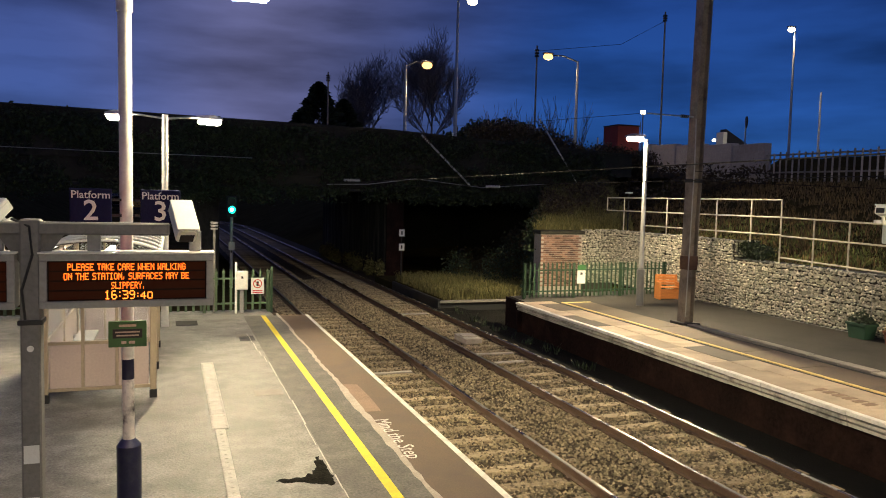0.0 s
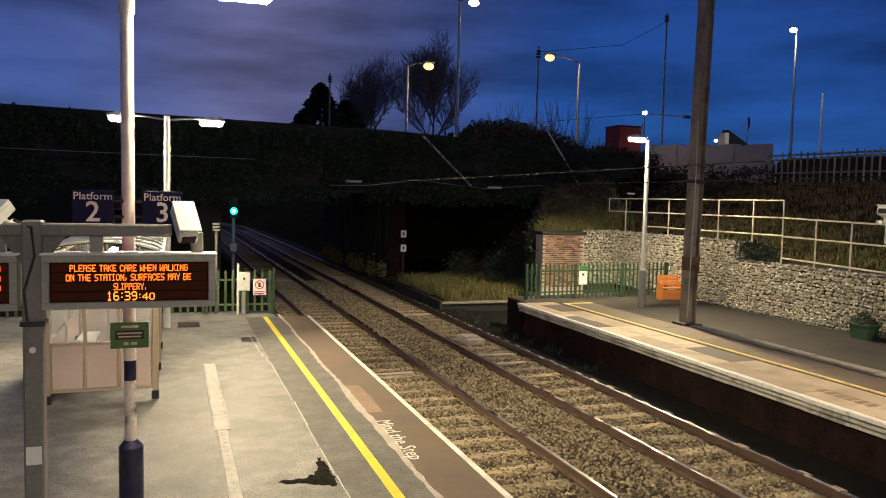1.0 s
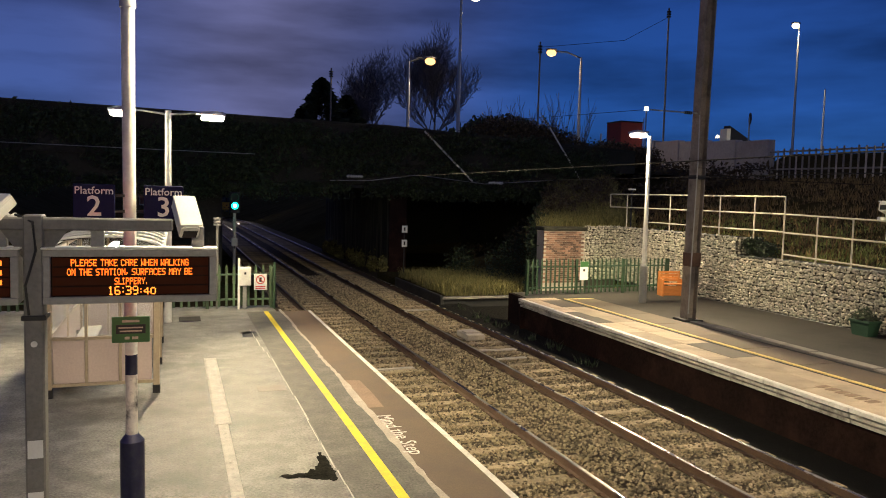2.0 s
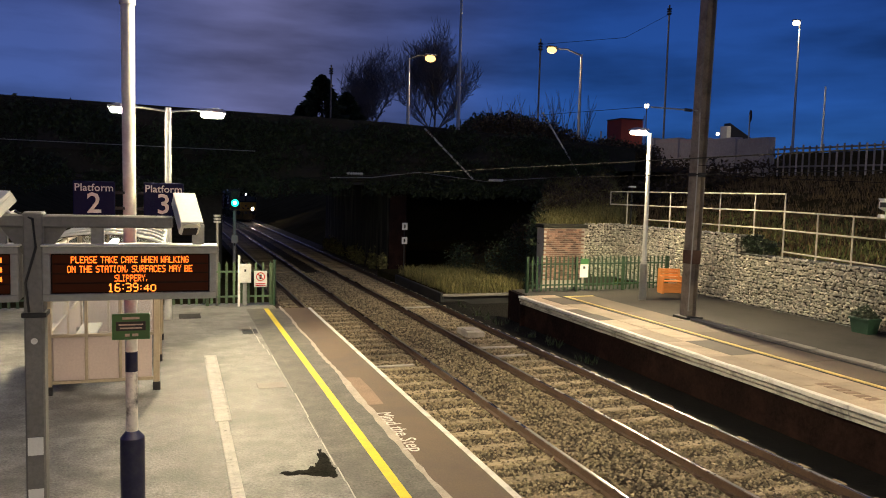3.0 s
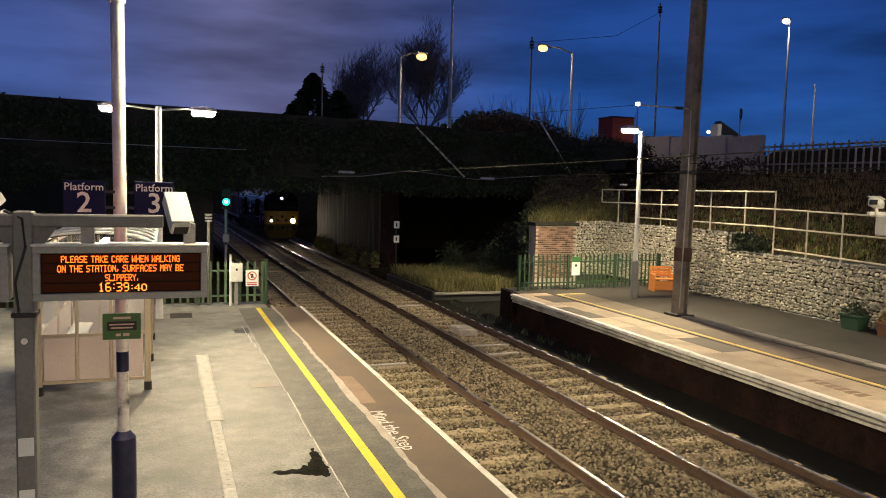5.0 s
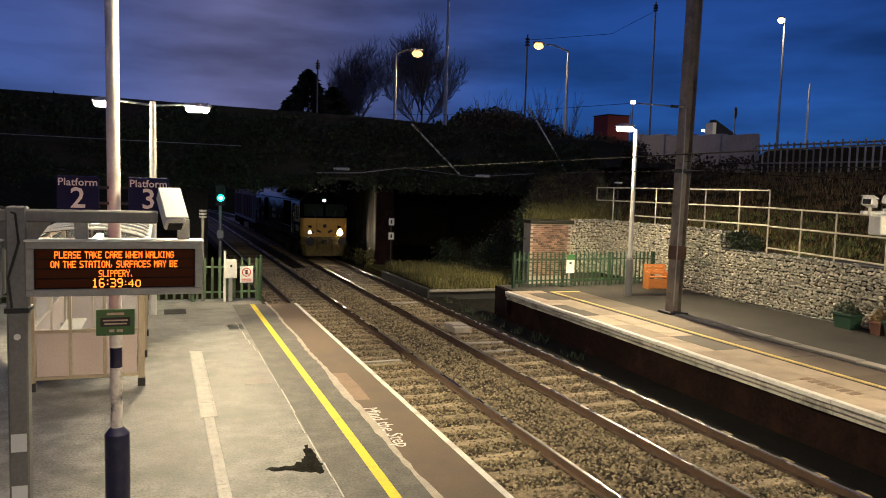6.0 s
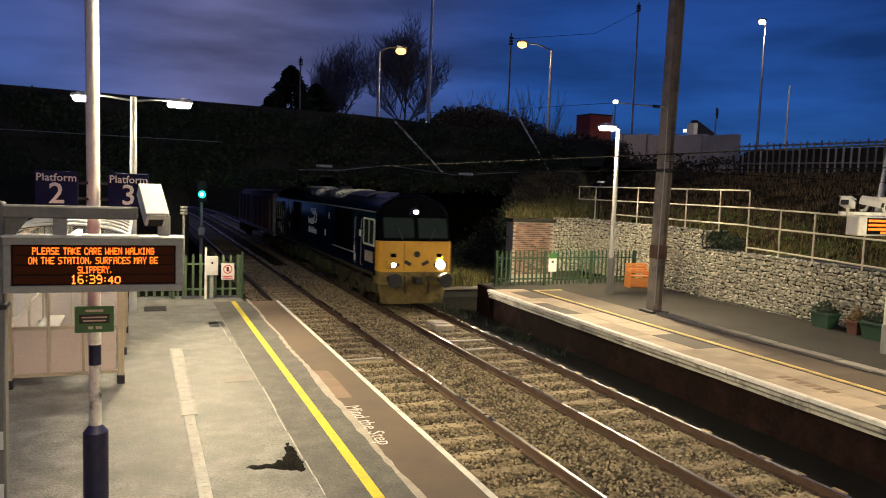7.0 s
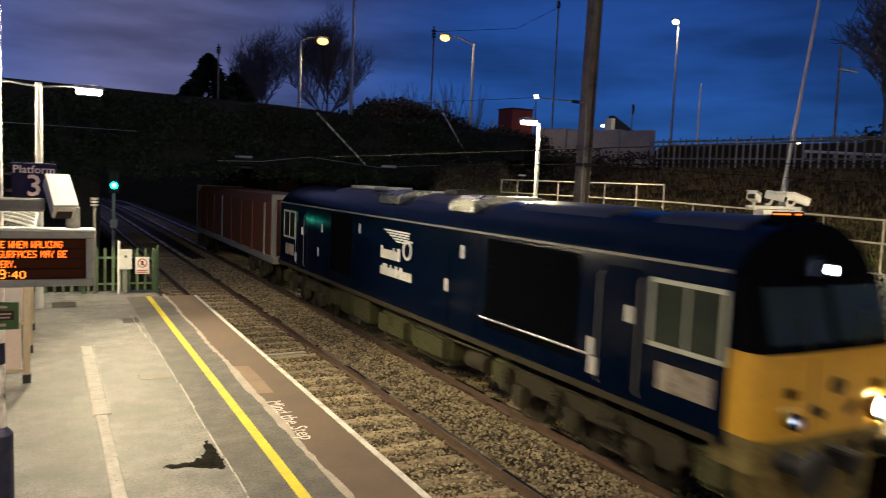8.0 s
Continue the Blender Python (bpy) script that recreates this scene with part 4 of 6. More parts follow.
# platform number signs on the near column
for dx, num in ((-0.30, "2"), (0.26, "3")):
    s = thing("platform_sign", "navy enamel platform number sign with white lettering", "sign", (-0.35 + dx, 7.16, 3.035), group="platform number signs")
    bm = bm_new()
    bx(bm, (-0.165, -0.02, -0.145), (0.165, 0.01, 0.145), 0.006)
    part("plate", bm, NAVY, s)
    words("heading", "Platform", 0.090, SIGN_WHITE, s, pose(0, -0.022, 0.088) @ FACING, "white heading", 0.001, 0.0008)
    words("numeral", num, 0.245, SIGN_WHITE, s, pose(0, -0.022, -0.050) @ FACING, "large white numeral", 0.001, 0.003)
    for z in (-0.085, 0.05):
        bm = bm_new()
        bx(bm, (-0.21 if dx > 0 else 0.165, 0.0, z - 0.012), (-0.165 if dx > 0 else 0.25, 0.02, z + 0.012))
        part("bracket", bm, BLACK, s)
s = thing("green_notice", "green notice plate with pale lettering on the column", "sign", (-0.36, 7.13, 1.915))
bm = bm_new()
bx(bm, (-0.155, -0.012, -0.115), (0.155, 0.008, 0.115), 0.005)
part("plate", bm, GREEN_SIGN, s)
bars(s, [(-0.07, 0.07, 0.065, 0.085)], PALE_REPAIR, -0.016)
bars(s, [(-0.12, 0.12, -0.035, 0.045)], BLACK, -0.016)
bars(s, [(-0.10, 0.10, 0.012, 0.024), (-0.09, 0.09, -0.018, -0.006), (-0.05, -0.01, -0.085, -0.062), (0.01, 0.06, -0.085, -0.062)], PALE_REPAIR, -0.019)


# ---- departure board gantry ----
def cctv(name, parent, at, yaw, pitch, k=1.0):
    """A boxy camera housing under a sunshield; points along its own -y."""
    m = pose(*at, pitch, 0, yaw) @ Matrix.Diagonal((k, k, k, 1))
    bm = bm_new()
    prism(bm, [(-0.085, -0.07), (-0.085, 0.05), (-0.055, 0.085), (0.055, 0.085), (0.085, 0.05), (0.085, -0.07)], "y", -0.20, 0.20)
    bmesh.ops.bevel(bm, geom=bm.edges[:], offset=0.012, segments=2, affect="EDGES")
    h = part(name, bm, PLASTIC_WHITE, parent, "white camera housing")
    h.matrix_basis = m
    bm = bm_new()
    bx(bm, (-0.062, -0.206, -0.055), (0.062, -0.199, 0.03), 0.002)
    part("lens_window", bm, BLACK, h, "dark lens window")
    bm = bm_new()
    bx(bm, (-0.10, -0.195, 0.082), (0.10, 0.18, 0.098), 0.006)
    part("sunshield", bm, PLASTIC_WHITE, h)
    bm = bm_new()
    tube(bm, [(0, 0.05, -0.06), (0, 0.08, -0.17), (0, 0.16, -0.20)], 0.028)
    part("bracket", bm, PLASTIC_WHITE, h)
    return h


DOTS = {
    "A": "01110 10001 10001 11111 10001 10001 10001", "B": "11110 10001 10001 11110 10001 10001 11110", "C": "01110 10001 10000 10000 10000 10001 01110",
    "E": "11111 10000 10000 11110 10000 10000 11111", "F": "11111 10000 10000 11110 10000 10000 10000", "G": "01110 10001 10000 10111 10001 10001 01110",
    "H": "10001 10001 10001 11111 10001 10001 10001", "I": "01110 00100 00100 00100 00100 00100 01110", "K": "10001 10010 10100 11000 10100 10010 10001",
    "L": "10000 10000 10000 10000 10000 10000 11111", "M": "10001 11011 10101 10101 10001 10001 10001", "N": "10001 11001 10101 10101 10011 10001 10001",
    "O": "01110 10001 10001 10001 10001 10001 01110", "P": "11110 10001 10001 11110 10000 10000 10000", "R": "11110 10001 10001 11110 10100 10010 10001",
    "S": "01111 10000 10000 01110 00001 00001 11110", "T": "11111 00100 00100 00100 00100 00100 00100", "U": "10001 10001 10001 10001 10001 10001 01110",
    "W": "10001 10001 10001 10101 10101 11011 10001", "Y": "10001 10001 01010 00100 00100 00100 00100", "0": "01110 10001 10001 10001 10001 10001 01110",
    "1": "00100 01100 00100 00100 00100 00100 01110", "3": "11110 00001 00001 01110 00001 00001 11110", "4": "00010 00110 01010 10010 11111 00010 00010",
    "6": "01110 10000 10000 11110 10001 10001 01110", "9": "01110 10001 10001 01111 00001 00001 01110", ":": "00000 00100 00000 00000 00100 00000 00000",
    ".": "00000 00000 00000 00000 00000 00100 00100", ",": "00000 00000 00000 00000 00100 00100 01000", " ": "00000 00000 00000 00000 00000 00000 00000"}


def led_line(name, text, cx, cz, width, height, material, parent, label, y=-0.009):
    """A line of lit dot-matrix characters, the dots of a row run together."""
    bm = bm_new()
    narrow = {" ": 3, ".": 3, ",": 3, ":": 3, "I": 4}
    total = sum(narrow.get(c, 5) + 1 for c in text) - 1
    d, v = width / total, height / 7
    x = cx - width / 2
    for c in text:
        w = narrow.get(c, 5)
        skip = (5 - w + 1) // 2
        for r, row in enumerate(DOTS[c].split()):
            k = 0
            while k < 5:
                if row[k] == "1":
                    e = k
                    while e < 5 and row[e] == "1":
                        e += 1
                    a = x + (k - skip) * d
                    z = cz + height / 2 - r * v
                    bx(bm, (a, y - 0.0012, z - v * 0.97), (a + (e - k) * d * 1.04, y, z))
                    k = e
                k += 1
        x += (w + 1) * d
    return tagged(part(name, bm, material, parent), label, kind="stuff")


def board(x0, x1, z0, z1, y, side):
    b = thing("departure_board", "grey-framed amber dot-matrix departure board hung from the beam", "departure board", ((x0 + x1) / 2, y, (z0 + z1) / 2), group="departure boards")
    w, h = (x1 - x0) / 2, (z1 - z0) / 2
    bm = bm_new()
    bx(bm, (-w, 0.0, -h), (w, 0.16, h), 0.012)
    part("casing", bm, STEEL_GREY, b)
    e = 0.05
    for q in (((-w, -0.035, h - e), (w, 0.0, h)), ((-w, -0.035, -h), (w, 0.0, -h + e)), ((-w, -0.035, -h + e), (-w + e, 0.0, h - e)), ((w - e, -0.035, -h + e), (w, 0.0, h - e))):
        part("frame_bar", bx(bm_new(), *q, 0.004), STEEL_GREY, b, "light grey frame bar")
    part("screen", bx(bm_new(), (-w + e, -0.004, -h + e), (w - e, -0.001, h - e)), LED_OFF, b, "dark display screen")
    part("lid", bx(bm_new(), (-w - 0.01, -0.04, h), (w + 0.01, 0.17, h + 0.015), 0.004), STEEL_WHITE, b)
    # dim glowing rows behind the lit text, standing in for its bloom
    for z in (0.105, 0.035, -0.035, -0.105):
        part("display_backing", bx(bm_new(), (-w + e + 0.01, -0.007, z - 0.030), (w - e - 0.01, -0.0045, z + 0.030)), LED_DIM, b, "faint amber rows, the text's bloom put into their glow")
    if side > 0:
        for text, z, w_ in (("PLEASE TAKE CARE WHEN WALKING", 0.100, 0.80), ("ON THE STATION, SURFACES MAY BE", 0.032, 0.85), ("SLIPPERY.", -0.036, 0.225)):
            led_line("message_line", text, -0.01, z, w_, 0.050, LED, b, "lit amber message line")
        led_line("clock", "16:39", -0.065, -0.105, 0.205, 0.066, LED_CLOCK, b, "lit amber clock figures")
        led_line("clock", ":40", 0.103, -0.111, 0.115, 0.052, LED_CLOCK, b, "lit amber seconds figures")
    else:
        for z in (0.10, 0.032, -0.036):
            for a, c in ((-0.95, -0.4), (-0.33, -0.1), (-0.02, 0.36), (0.45, 0.62), (0.68, 0.82)):
                part("message_line", bx(bm_new(), (a * w, -0.0095, z - 0.017), (c * w, -0.008, z + 0.017)), LED, b, "lit amber message bar")
    part("screen", bx(bm_new(), (-w + e, 0.161, -h + e), (w - e, 0.164, h - e)), LED_OFF, b, "dark display screen")
    for z in (0.100, 0.032, -0.036, -0.105):
        part("message_line", bx(bm_new(), (-w * 0.8, 0.1645, z - 0.025), (w * 0.8, 0.166, z + 0.025)), LED_BACK, b, "lit amber message line")
    for x in (-w * 0.41, w * 0.78):
        part("hanger", bx(bm_new(), (x - 0.045, 0.06, h + 0.014), (x + 0.045, 0.12, h + 0.17), 0.006), STEEL_GREY, b)
    return b


LED_OFF = mat("dark_display_glass", (0.006, 0.004, 0.003), 0.6, var=0.1, bump=0, spec=0.1)
g = thing("display_gantry", "grey steel T-shaped gantry carrying departure boards and cameras", "gantry", (-0.94, 6.05, 0))
bm = bm_new()
bx(bm, (-0.065, -0.06, -0.02), (0.065, 0.10, 2.95), 0.012)
part("post", bm, GANTRY_GREY, g)
bm = bm_new()
bx(bm, (-1.02, -0.05, 2.84), (0.93, 0.09, 2.93), 0.012)
part("beam", bm, GANTRY_GREY, g)
for s_ in (-1, 1):
    bm = bm_new()
    prism(bm, [(s_ * 0.06, 2.62), (s_ * 0.06, 2.85), (s_ * 0.22, 2.85)], "y", 0.0, 0.03)
    part("gusset", bm, GANTRY_GREY, g)
for z0 in (1.20, 0.82):
    part("label_plate", bx(bm_new(), (-0.05, -0.066, z0), (0.05, -0.0605, z0 + 0.13)), SIGN_WHITE, g, "worn pale label plate")
bm = bm_new()
cyl(bm, (0, -0.068, 2.03), (0, -0.06, 2.03), 0.022)
part("cap", bm, STEEL_WHITE, g)
part("clamp", bx(bm_new(), (-0.08, -0.075, 2.20), (0.08, 0.11, 2.235), 0.004), BLACK, g)
cctv("camera_housing", g, (1.02, -0.08, 2.95), 14, 44, 0.82)
cctv("camera_housing", g, (-0.22, -0.04, 2.98), -35, 38, 0.62)
bm = bm_new()
tube(bm, [(-0.12, 0.0, 2.95), (0.0, -0.07, 2.90), (0.02, -0.075, 2.70), (-0.05, -0.07, 2.45), (-0.03, -0.07, 2.24)], 0.009, 6)
part("cable", bm, BLACK, g, "black hanging cable")
board(-0.88, 0.30, 2.315, 2.705, 6.0, 1)
board(-2.21, -1.03, 2.315, 2.705, 6.0, -1)


# ---- waiting shelter ----
def build_shelter():
    sh = thing("waiting_shelter", "tan-framed waiting shelter with pale pink panels and curved ribbed roof", "shelter", (0, 0, 0))
    X0, X1, Y0, Y1 = -1.76, -0.26, 12.38, 16.4
    for x in (X0, X1):
        for y in (Y0, (Y0 + Y1) / 2, Y1):
            part("leg", bx(bm_new(), (x - 0.045, y - 0.045, -0.02), (x + 0.045, y + 0.045, 2.22), 0.008), TAN_FRAME, sh)
            part("foot", bx(bm_new(), (x - 0.055, y - 0.055, -0.02), (x + 0.055, y + 0.055, 0.13), 0.008), BLACK, sh)
    n = 3
    for y in (Y0, Y1):
        w = (X1 - X0 - 0.09) / n
        for z in (0.16, 0.86, 2.14):
            part("frame_bar", bx(bm_new(), (X0 + 0.045, y - 0.025, z), (X1 - 0.045, y + 0.025, z + 0.05), 0.005), TAN_FRAME, sh)
        for i in range(n):
            a = X0 + 0.045 + i * w
            if i:
                part("mullion", bx(bm_new(), (a - 0.022, y - 0.028, 0.21), (a + 0.022, y + 0.024, 2.14), 0.005), TAN_FRAME, sh)
            part("panel", bx(bm_new(), (a + 0.024, y - 0.012, 0.212), (a + w - 0.024, y + 0.012, 0.858), 0.004), PANEL_PINK, sh, "pale pink lower panel")
            part("pane", bx(bm_new(), (a + 0.024, y - 0.004, 0.912), (a + w - 0.024, y + 0.004, 2.138)), GLASS, sh, "clear glass pane").visible_shadow = False
    for x in (X0, X1):
        for j in range(2):
            y0 = Y0 + 0.05 + j * (Y1 - Y0) / 2
            y1 = y0 + (Y1 - Y0) / 2 - 0.1
            if x == X1 and j == 0:
                continue
            part("panel", bx(bm_new(), (x - 0.012, y0, 0.21), (x + 0.012, y1, 0.86), 0.004), PANEL_PINK, sh, "pale pink lower panel")
            part("pane", bx(bm_new(), (x - 0.004, y0, 0.91), (x + 0.004, y1, 2.14)), GLASS, sh, "clear glass pane").visible_shadow = False
            for z in (0.16, 0.86, 2.14):
                part("frame_bar", bx(bm_new(), (x - 0.025, y0, z), (x + 0.025, y1, z + 0.05), 0.005), TAN_FRAME, sh)
    # barrel roof sheet and ribs
    cx, half, rise = (X0 + X1) / 2, 0.86, 0.17
    arc = [(cx + half * math.sin(a), 2.24 + rise * (math.cos(a * 1.0) - math.cos(1.35)) / (1 - math.cos(1.35))) for a in np.linspace(-1.35, 1.35, 15)]
    bm = bm_new()
    prism(bm, arc + [(x, z - 0.012) for x, z in arc[::-1]], "y", Y0 - 0.14, Y1 + 0.14)
    part("roof_sheet", bm, ROOF_SHEET, sh, "dusky curved roof sheet")
    k = 5
    for i in range(k + 1):
        y = Y0 - 0.12 + (Y1 - Y0 + 0.24) * i / k
        bm = bm_new()
        tube(bm, [(x, y, z + 0.012) for x, z in arc], 0.027, 6)
        part("roof_rib", bm, STEEL_WHITE, sh, "white roof rib")
    for x in (arc[0][0], arc[-1][0]):
        part("gutter", bx(bm_new(), (x - 0.04, Y0 - 0.15, 2.19), (x + 0.04, Y1 + 0.15, 2.26), 0.01), STEEL_WHITE, sh)
    part("strip_light", bx(bm_new(), (cx - 0.05, 13.7, 2.10), (cx + 0.05, 15.1, 2.16), 0.01), SHELTER_GLOW, sh, "pale lit strip under the roof")
    part("bench_seat", bx(bm_new(), (X0 + 0.1, Y0 + 0.5, 0.44), (X0 + 0.45, Y1 - 0.5, 0.48), 0.01), STEEL_GREY, sh)
    for a in (X1 - 0.48, X1 - 0.97):
        part("poster", bx(bm_new(), (a, Y1 - 0.06, 0.98), (a + 0.42, Y1 - 0.045, 2.0), 0.004), SIGN_WHITE, sh, "pale poster panel at the back")
    for y in (Y0 + 0.8, Y1 - 0.8):
        part("bench_bracket", bx(bm_new(), (X0 + 0.02, y, 0.38), (X0 + 0.4, y + 0.04, 0.45)), STEEL_GREY, sh)


SHELTER_GLOW = glow_mat("shelter_strip_lens", (1.0, 0.92, 0.80), 48)
ROOF_SHEET = mat("smoky_roof_sheet", (0.045, 0.034, 0.032), 0.6, var=0.2, spec=0.15)
build_shelter()


# ---- overhead line mast, wires and signal ----
def build_mast():
    m = thing("overhead_line_mast", "tall weathered grey steel overhead line mast", "mast", (12.93, 16.75, 0))
    m.matrix_world = pose(12.93, 16.75, 0, 0, 1.1, 0)
    bm = bm_new()
    bx(bm, (-0.15, -0.15, 0.0), (-0.125, 0.15, 9.6), 0.004)
    bx(bm, (0.125, -0.15, 0.0), (0.15, 0.15, 9.6), 0.004)
    bx(bm, (-0.126, -0.012, 0.0), (0.126, 0.012, 9.6))
    part("h_section", bm, MAST_GREY, m)
    part("base_plate", bx(bm_new(), (-0.28, -0.28, -0.02), (0.28, 0.28, 0.05), 0.012), BLACK, m)
    for z in (1.45, 3.75):
        part("band", bx(bm_new(), (-0.165, -0.165, z), (0.165, 0.165, z + (0.36 if z < 2 else 0.10)), 0.006), BLACK if z > 2 else MAST_BAND, m, "dark band round the mast")
    bm = bm_new()
    cyl(bm, (-0.17, -0.05, 5.46), (-1.60, -0.05, 5.44), 0.018, n=8)
    part("registration_arm", bm, GALV, m)
    for k in range(4):
        bm = bm_new()
        cyl(bm, (-0.35 - k * 0.06, -0.05, 5.455), (-0.37 - k * 0.06, -0.05, 5.455), 0.045, n=10)
        part("insulator", bm, BLACK, m)
    bm = bm_new()
    tube(bm, [(-0.14, -0.175, 0.2), (-0.14, -0.18, 3.0), (-0.15, -0.19, 4.2), (-0.18, -0.18, 5.4)], 0.016, 6)
    part("conduit", bm, GALV, m)


MAST_BAND = mat("rust_band", (0.10, 0.055, 0.035), 0.8, var=0.4)
build_mast()


def far_mast(x, y, z0, z1, r, label):
    m = thing("catenary_post", label, "mast", (x, y, 0), group="distant overhead line posts")
    bm = bm_new()
    cyl(bm, (0, 0, z0), (0, 0, z1), r, r * 0.8, n=8)
    part("shaft", bm, MAST_GREY, m)
    for k in range(3):
        bm = bm_new()
        cyl(bm, (0, 0, z1 - 0.3 - k * 0.16), (0, 0, z1 - 0.22 - k * 0.16), r * 2.2, n=8)
        part("insulator", bm, BLACK, m)
    return m


far_mast(10.55, 54.6, -1.2, 12.0, 0.07, "thin dark overhead line post beyond the bridge")
far_mast(19.4, 39.2, 4.9, 11.9, 0.06, "thin dark post with insulators by the bridge")
far_mast(31.6, 44.5, 5.0, 16.2, 0.07, "tall thin dark post beside the road")


def stay(a, b, r, label, ins):
    s = thing("cantilever_stay", label, "stay", a, group="overhead line stays")
    d = Vector(b) - Vector(a)
    bm = bm_new()
    cyl(bm, (0, 0, 0), d, r, n=8)
    part("tube", bm, STEEL_WHITE, s)
    for k in range(4):
        p = d * (0.05 + 0.035 * k)
        bm = bm_new()
        cyl(bm, p, p + d.normalized() * 0.05, 0.10, n=10)
        part("insulator", bm, ins, s)


stay((11.71, 36.20, 6.30), (14.35, 36.20, 3.89), 0.05, "pale diagonal overhead line stay with insulators", MAST_BAND)
stay((18.18, 36.20, 7.47), (20.62, 36.20, 4.09), 0.045, "pale diagonal overhead line stay with dark insulators", BLACK)


def wire(pts, r, label, m=None):
    w = thing("overhead_wire", label, "wire", group="overhead wires")
    bm = bm_new()
    tube(bm, pts, r, 5)
    part("strand", bm, m or DARK_WIRE, w)


DARK_WIRE = mat("dark_copper_wire", (0.02, 0.018, 0.016), 0.7, 0.0, var=0.2, bump=0, spec=0.1)
for cx in (TRACK_L, TRACK_R):
    wire([(cx + bend(y) + (0.15 if i % 2 else -0.15), y, RAIL + 4.35) for i, y in enumerate((-12, 16.7, 36, 54, 90))], 0.007, "dark contact wire strung over the track")
    pts = []
    for y0, y1 in ((-12, 16.7), (16.7, 36.5), (54, 92)):
        for k in range(9):
            u = k / 8
            pts.append((cx, y0 + (y1 - y0) * u, RAIL + 4.62 + 1.1 * (2 * u - 1) ** 2 * (0.6 if y0 > 10 else 1)))
    wire(pts[9:18], 0.004, "dark sagging catenary wire over the track")
# feeder wires crossing ahead of the bank
for a, b in (((12.9, 16.75, 4.05), (24.5, 9.0, 4.10)), ((12.9, 16.75, 3.80), (24.5, 8.0, 3.72)), ((11.2, 16.7, 5.45), (10.6, 36.3, 6.7))):
    mid = tuple((p + q) / 2 - (0.15 if i == 2 else 0) for i, (p, q) in enumerate(zip(a, b)))
    wire([a, mid, b], 0.007, "dark feeder wire strung above the bank")
wire([(7.0, 36.15, 3.72), (9.0, 36.1, 3.78), (11.4, 36.1, 4.12)], 0.022, "pale steel wire in front of the bridge", GALV)
wire([(11.4, 36.1, 4.12), (15.0, 36.1, 3.78), (19.0, 36.1, 4.1)], 0.016, "pale steel wire in front of the bridge", GALV)
wire([(19.4, 39.2, 11.6), (26, 41, 12.9), (31.6, 44.5, 15.6)], 0.014, "dark wire against the sky")
wire([(-30, 36.0, 5.05), (-2, 36.0, 4.85), (3.5, 36.0, 4.82)], 0.016, "pale cable along the bridge face", GALV)
for x, z in ((8.2, 3.95), (15.6, 3.85)):
    t = thing("bridge_insulator", "pale ribbed insulator fixed to the bridge face", "insulator", (x, 36.1, z))
    bm = bm_new()
    cyl(bm, (-0.4, 0, 0), (0.4, 0, 0), 0.03)
    for k in range(9):
        cyl(bm, (-0.35 + k * 0.085, 0, 0), (-0.32 + k * 0.085, 0, 0), 0.075, n=10)
    part("ribs", bm, SIGN_WHITE, t)


def build_signal():
    s = thing("railway_signal", "railway signal showing a bright green aspect", "signal", (2.56, 35.4, 0))
    part("post", cyl(bm_new(), (0, 0.15, -1.15), (0, 0.15, 2.2), 0.07), STEEL_GREY, s)
    part("backplate", bx(bm_new(), (-0.23, 0.02, 2.10), (0.23, 0.14, 3.06), 0.04), BLACK, s)
    for i, z in enumerate((2.44, 2.83)):
        h = bm_new()
        ring(h, 0, z, 0.165, 0.182, -0.20, 0.03)
        part("hood", h, BLACK, s)
        # oversized lens: its teal ring round the pale core imitates the glare halo
        lens = bm_new()
        cyl(lens, (0, 0.018, z), (0, -0.02, z), 0.163, n=20)
        ob = part("lens", lens, GREEN_GLOW if i == 0 else BLACK, s, "glowing green lens" if i == 0 else "unlit lens")
        if i == 0:
            part("lamp_core", cyl(bm_new(), (0, -0.02, z), (0, -0.03, z), 0.085, n=18), GREEN_CORE, ob, "dazzling pale green core")
    part("plate", bx(bm_new(), (-0.14, 0.04, 0.62), (0.14, 0.06, 0.98), 0.01), SIGN_GREY, s, "pale signal plate")
    part("bracket", bx(bm_new(), (-0.03, 0.05, 0.5), (0.03, 0.10, 1.0)), BLACK, s)


SIGN_GREY = mat("grey_plate", (0.35, 0.34, 0.31), 0.6, var=0.2)
build_signal()
t = thing("line_marker", "dark post with two white marker plates beside the track", "sign", (9.95, 33.4, -0.75))
part("post", cyl(bm_new(), (0, 0, 0), (0, 0, 2.45), 0.03), BLACK, t)
for z in (2.15, 1.50):
    p_ = part("plate", bx(bm_new(), (-0.13, -0.05, z), (0.13, -0.03, z + 0.32), 0.008), SIGN_WHITE, t, "white marker plate")
    part("mark", bx(bm_new(), (-0.04, -0.056, z + 0.08), (0.03, -0.0505, z + 0.24)), BLACK, p_)


